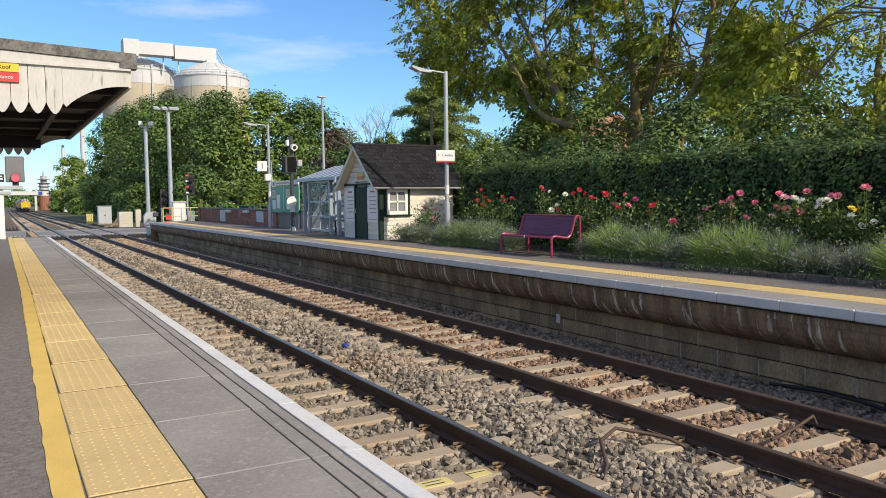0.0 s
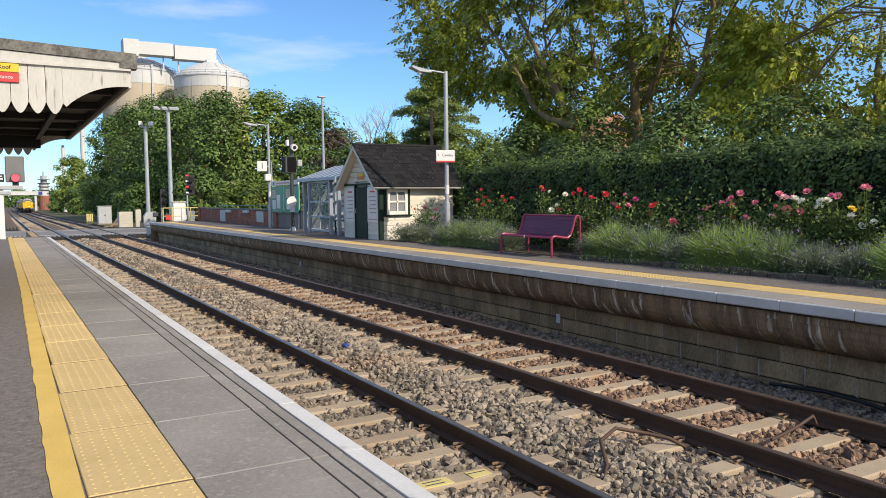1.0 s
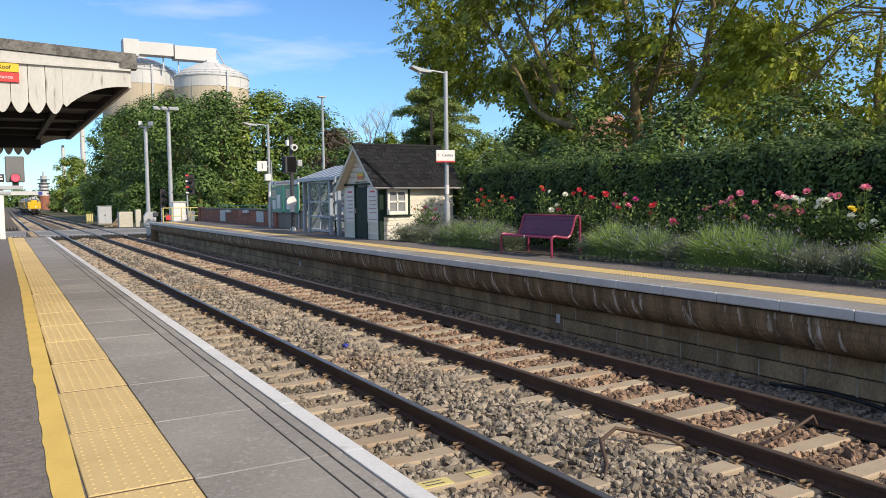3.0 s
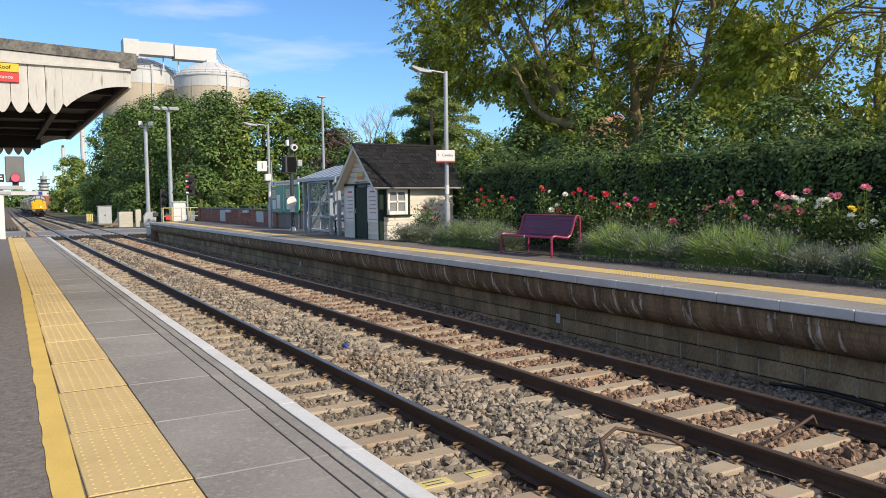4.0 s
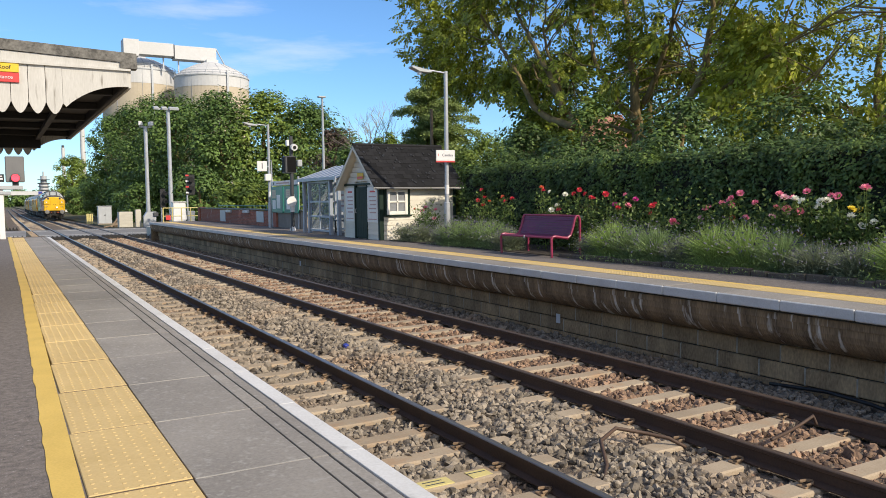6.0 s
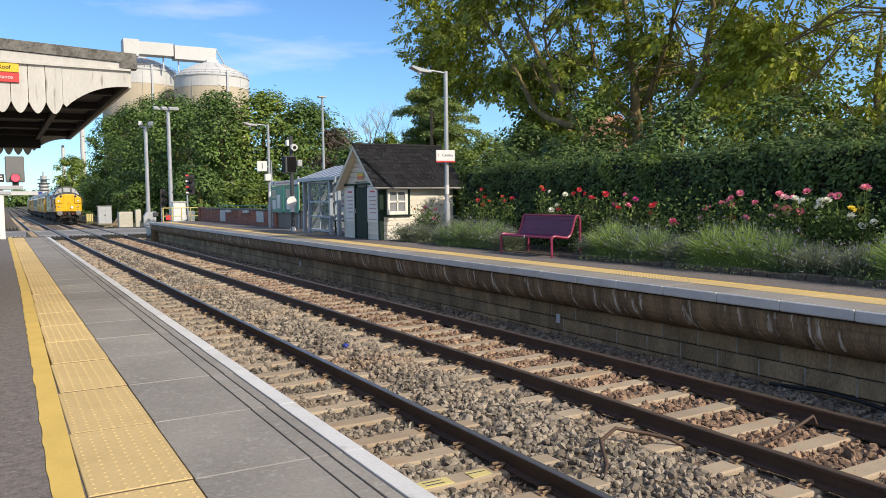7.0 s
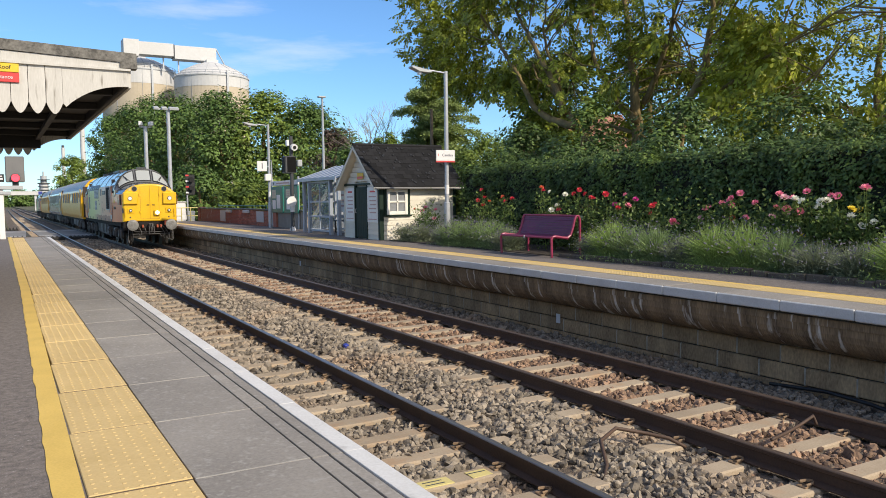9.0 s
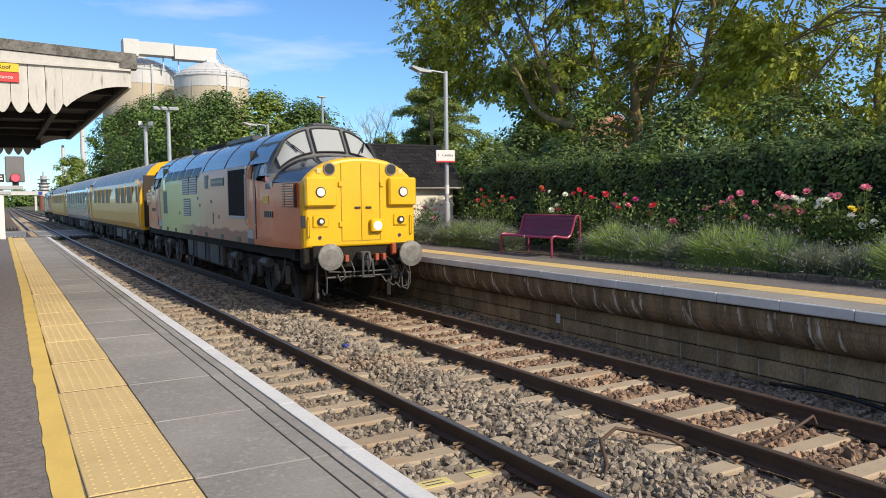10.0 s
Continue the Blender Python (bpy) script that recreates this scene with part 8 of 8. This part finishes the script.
    part("upper_drum", tube(B(), [(0, 0, 10.4), (0, 0, 13.0)], 1.1, 16), GREYBOX, w)
    for z in (6.4, 7.6, 8.8, 11.4):
        part("walkway", tube(B(), [(0, 0, z), (0, 0, z + 0.25)], 2.1, 16), DARKGREY, w)
    part("mast", tube(B(), [(0, 0, 13.0), (0, 0, 14.6)], 0.3, 8), GREYBOX, w)
    p = thing("pipe_bridge", 0 + bend(300), 300, -0.9, "white pipe bridge spanning the railway", "bridge")
    part("span", box(B(), -14, 11, 0, 2, 5.6, 6.9), SILOW, p)
    for x in (-8.0, 7.2):
        part("leg", box(B(), x, x + 0.7, 0.5, 1.5, 0, 5.6), SILOW, p)
    part("badge", box(B(), 8.4, 9.6, -0.1, 0, 5.7, 6.8), SIGNBLUE, p, "blue square badge")
    m = thing("tall_lamp_mast", 20.1, 60, 0.0, "tall slim grey lamp mast behind the shelter", "lamp mast")
    part("mast", tube(B(), [(0, 0, 0), (0, 0, 10.3)], [0.14, 0.08], 8), STEEL, m)
    part("lantern", box(B(), -0.35, 0.25, -0.2, 0.2, 10.28, 10.4, 0.02), GREYBOX, m)
    o = thing("telegraph_pole", 19.6, 41, 0.8, "plain brown timber pole beside the conifer", "pole")
    part("pole", tube(B(), [(0, 0, 0), (0, 0, 6.6)], [0.12, 0.09], 8), WOOD, o)


def build_house():
    """A brick house whose tiled roof shows between the tree stems."""
    h = thing("house", 28.5, 40.5, 0.6, "brick house with a red-brown tiled roof behind the trees", "house")
    L, D, EV, RG = 8.0, 6.0, 4.4, 7.3
    part("wall", prism(B(), [(0, 0), (D, 0), (D, EV), (D / 2, RG - 0.1), (0, EV)], "x", 0, L), BRICK, h)
    n = 14
    for sgn in (-1, 1):
        for k in range(n):
            a, b = k / n, (k + 1.25) / n
            y0, y1 = D / 2 + sgn * (D / 2 + 0.3) * (1 - a), D / 2 + sgn * (D / 2 + 0.3) * (1 - min(b, 1))
            z0, z1 = EV - 0.25 + (RG - EV + 0.25) * a, EV - 0.25 + (RG - EV + 0.25) * min(b, 1)
            part("tile_course", prism(B(), [(y0, z0 + 0.05), (y1, z1 + 0.02), (y1, z1 - 0.03), (y0, z0 + 0.0)], "x", -0.25, L + 0.25), TILE, h)
    part("ridge", tube(B(), [(-0.25, D / 2, RG + 0.02), (L + 0.25, D / 2, RG + 0.02)], 0.11, 8), TILE, h)


TILE = mat("red_brown_roof_tile", (0.33, 0.155, 0.105), (0.22, 0.10, 0.07), 0.9, s1=3, s2=14, bump=0.5, dist=0.02, rand=0.12)


def build_small_items():
    # loose cables on the ballast
    for pts, r in (([(1.30, 4.92, -0.19), (1.42, 5.02, -0.12), (1.62, 5.33, -0.02), (1.95, 5.50, 0.0), (2.2, 5.42, -0.06), (2.38, 5.25, -0.10), (2.5, 5.15, -0.18)], 0.022), ([(3.15, 4.72, -0.10), (3.45, 4.80, -0.11), (3.75, 4.86, -0.09), (3.95, 4.86, -0.03), (3.98, 4.84, -0.12)], 0.02), ([(5.1, 4.6, -0.16), (5.15, 5.0, -0.12), (5.25, 5.6, -0.12), (5.3, 6.4, -0.19)], 0.03)):
        c = thing("loose_cable", 0, 0, 0, "grey-brown cable lying over the ballast", "cable", group="cables on the track")
        fine = []
        for j in range(len(pts) - 1):
            for s in range(4):
                fine.append(Vector(pts[j]).lerp(Vector(pts[j + 1]), s / 4))
        fine.append(Vector(pts[-1]))
        part("cable", tube(B(), fine, r * 0.8, 8), RUST if r < 0.025 else BLACK, c, smooth=True)
    # yellow marker plates on a sleeper
    for x, n in ((0.02, 2), (0.45, 1)):
        p = thing("sleeper_plate", x, 5.53, -0.160, "small yellow plate fixed on a sleeper", "marker plate", group="plates on the sleeper")
        part("plate", box(B(), -0.15 if n == 2 else -0.10, 0.15 if n == 2 else 0.10, -0.075, 0.075, -0.012, 0.002, 0.002), PALEYELLOW, p)
        for i in range(n):
            part("print_bar", box(B(), -0.1, 0.08, 0.02 - 0.06 * i, 0.035 - 0.06 * i, 0.0021, 0.0032), DARKGREY, p)
    b = thing("blue_bottle_top", 1.62, 11.25, -0.10, "small bright blue scrap on the ballast", "litter")
    part("scrap", obox(B(), (0, 0, 0), (0.09, 0.07, 0.06), rx=20, rz=30, bevel=0.015), SIGNBLUE, b)
    for y, z in ((10.72, -0.02), (24.0, 0.05)):
        t = thing("wall_tag", 5.385, y, z, "small white tag fixed to the platform wall", "tag", group="tags on the wall")
        part("tag", box(B(), -0.004, 0.012, 0, 0.10, 0, 0.16, 0.002), PLASTICW, t)


build_bed()
build_hedge()
build_lavender()
build_roses()
big_tree(["A0", "A1", "A2", "A3", "A4"], [((12.3, 22.6, 9.7), (3.6, 6.3, 4.3), 860, 42, 0.55), ((12.2, 19.8, 5.2), (2.0, 2.7, 1.4), 120, 42, 0.5), ((11.0, 19.0, 8.6), (2.4, 4.0, 2.6), 150, 42, 0.5), ((11.5, 25.4, 9.4), (1.6, 2.6, 2.2), 130, 42, 0.5)], "tall spreading ash-like tree with pale limbs and dark leaves", 21, LEAF, 12.2, 17.2)
big_tree(["B0", "B1", "B2", "B3"], [((13.8, 15.8, 9.0), (4.2, 5.2, 4.2), 380, 42, 0.55), ((12.6, 15.0, 5.2), (1.6, 3.5, 1.4), 70, 40, 0.5)], "tall multi-stemmed green tree behind the hedge", 22, LEAF, 13.5, 15.6)
big_tree(["C0", "C1", "C2", "C3"], [((12.2, 9.6, 8.0), (3.2, 4.6, 4.2), 340, 42, 0.55), ((11.6, 9.2, 4.6), (1.8, 4.0, 1.6), 150, 42, 0.5)], "leaning tree with sunlit yellow-green leaves", 23, LEAFY, 12.8, 14.6)
build_far_trees()
build_factory()
build_house()
build_small_items()
build_brick_wall()
near_platform_pieces(platform_near)
far_platform_pieces(platform_far)
track_near = build_track("track_near", 0.0, NEAR_PHASE, (SHINE, SHINE), "railway track with polished rails on concrete sleepers")
track_far = build_track("track_far", TRACK_2, FAR_PHASE, (DULL, DULL), "railway track with rusty rails on concrete sleepers")
motions()
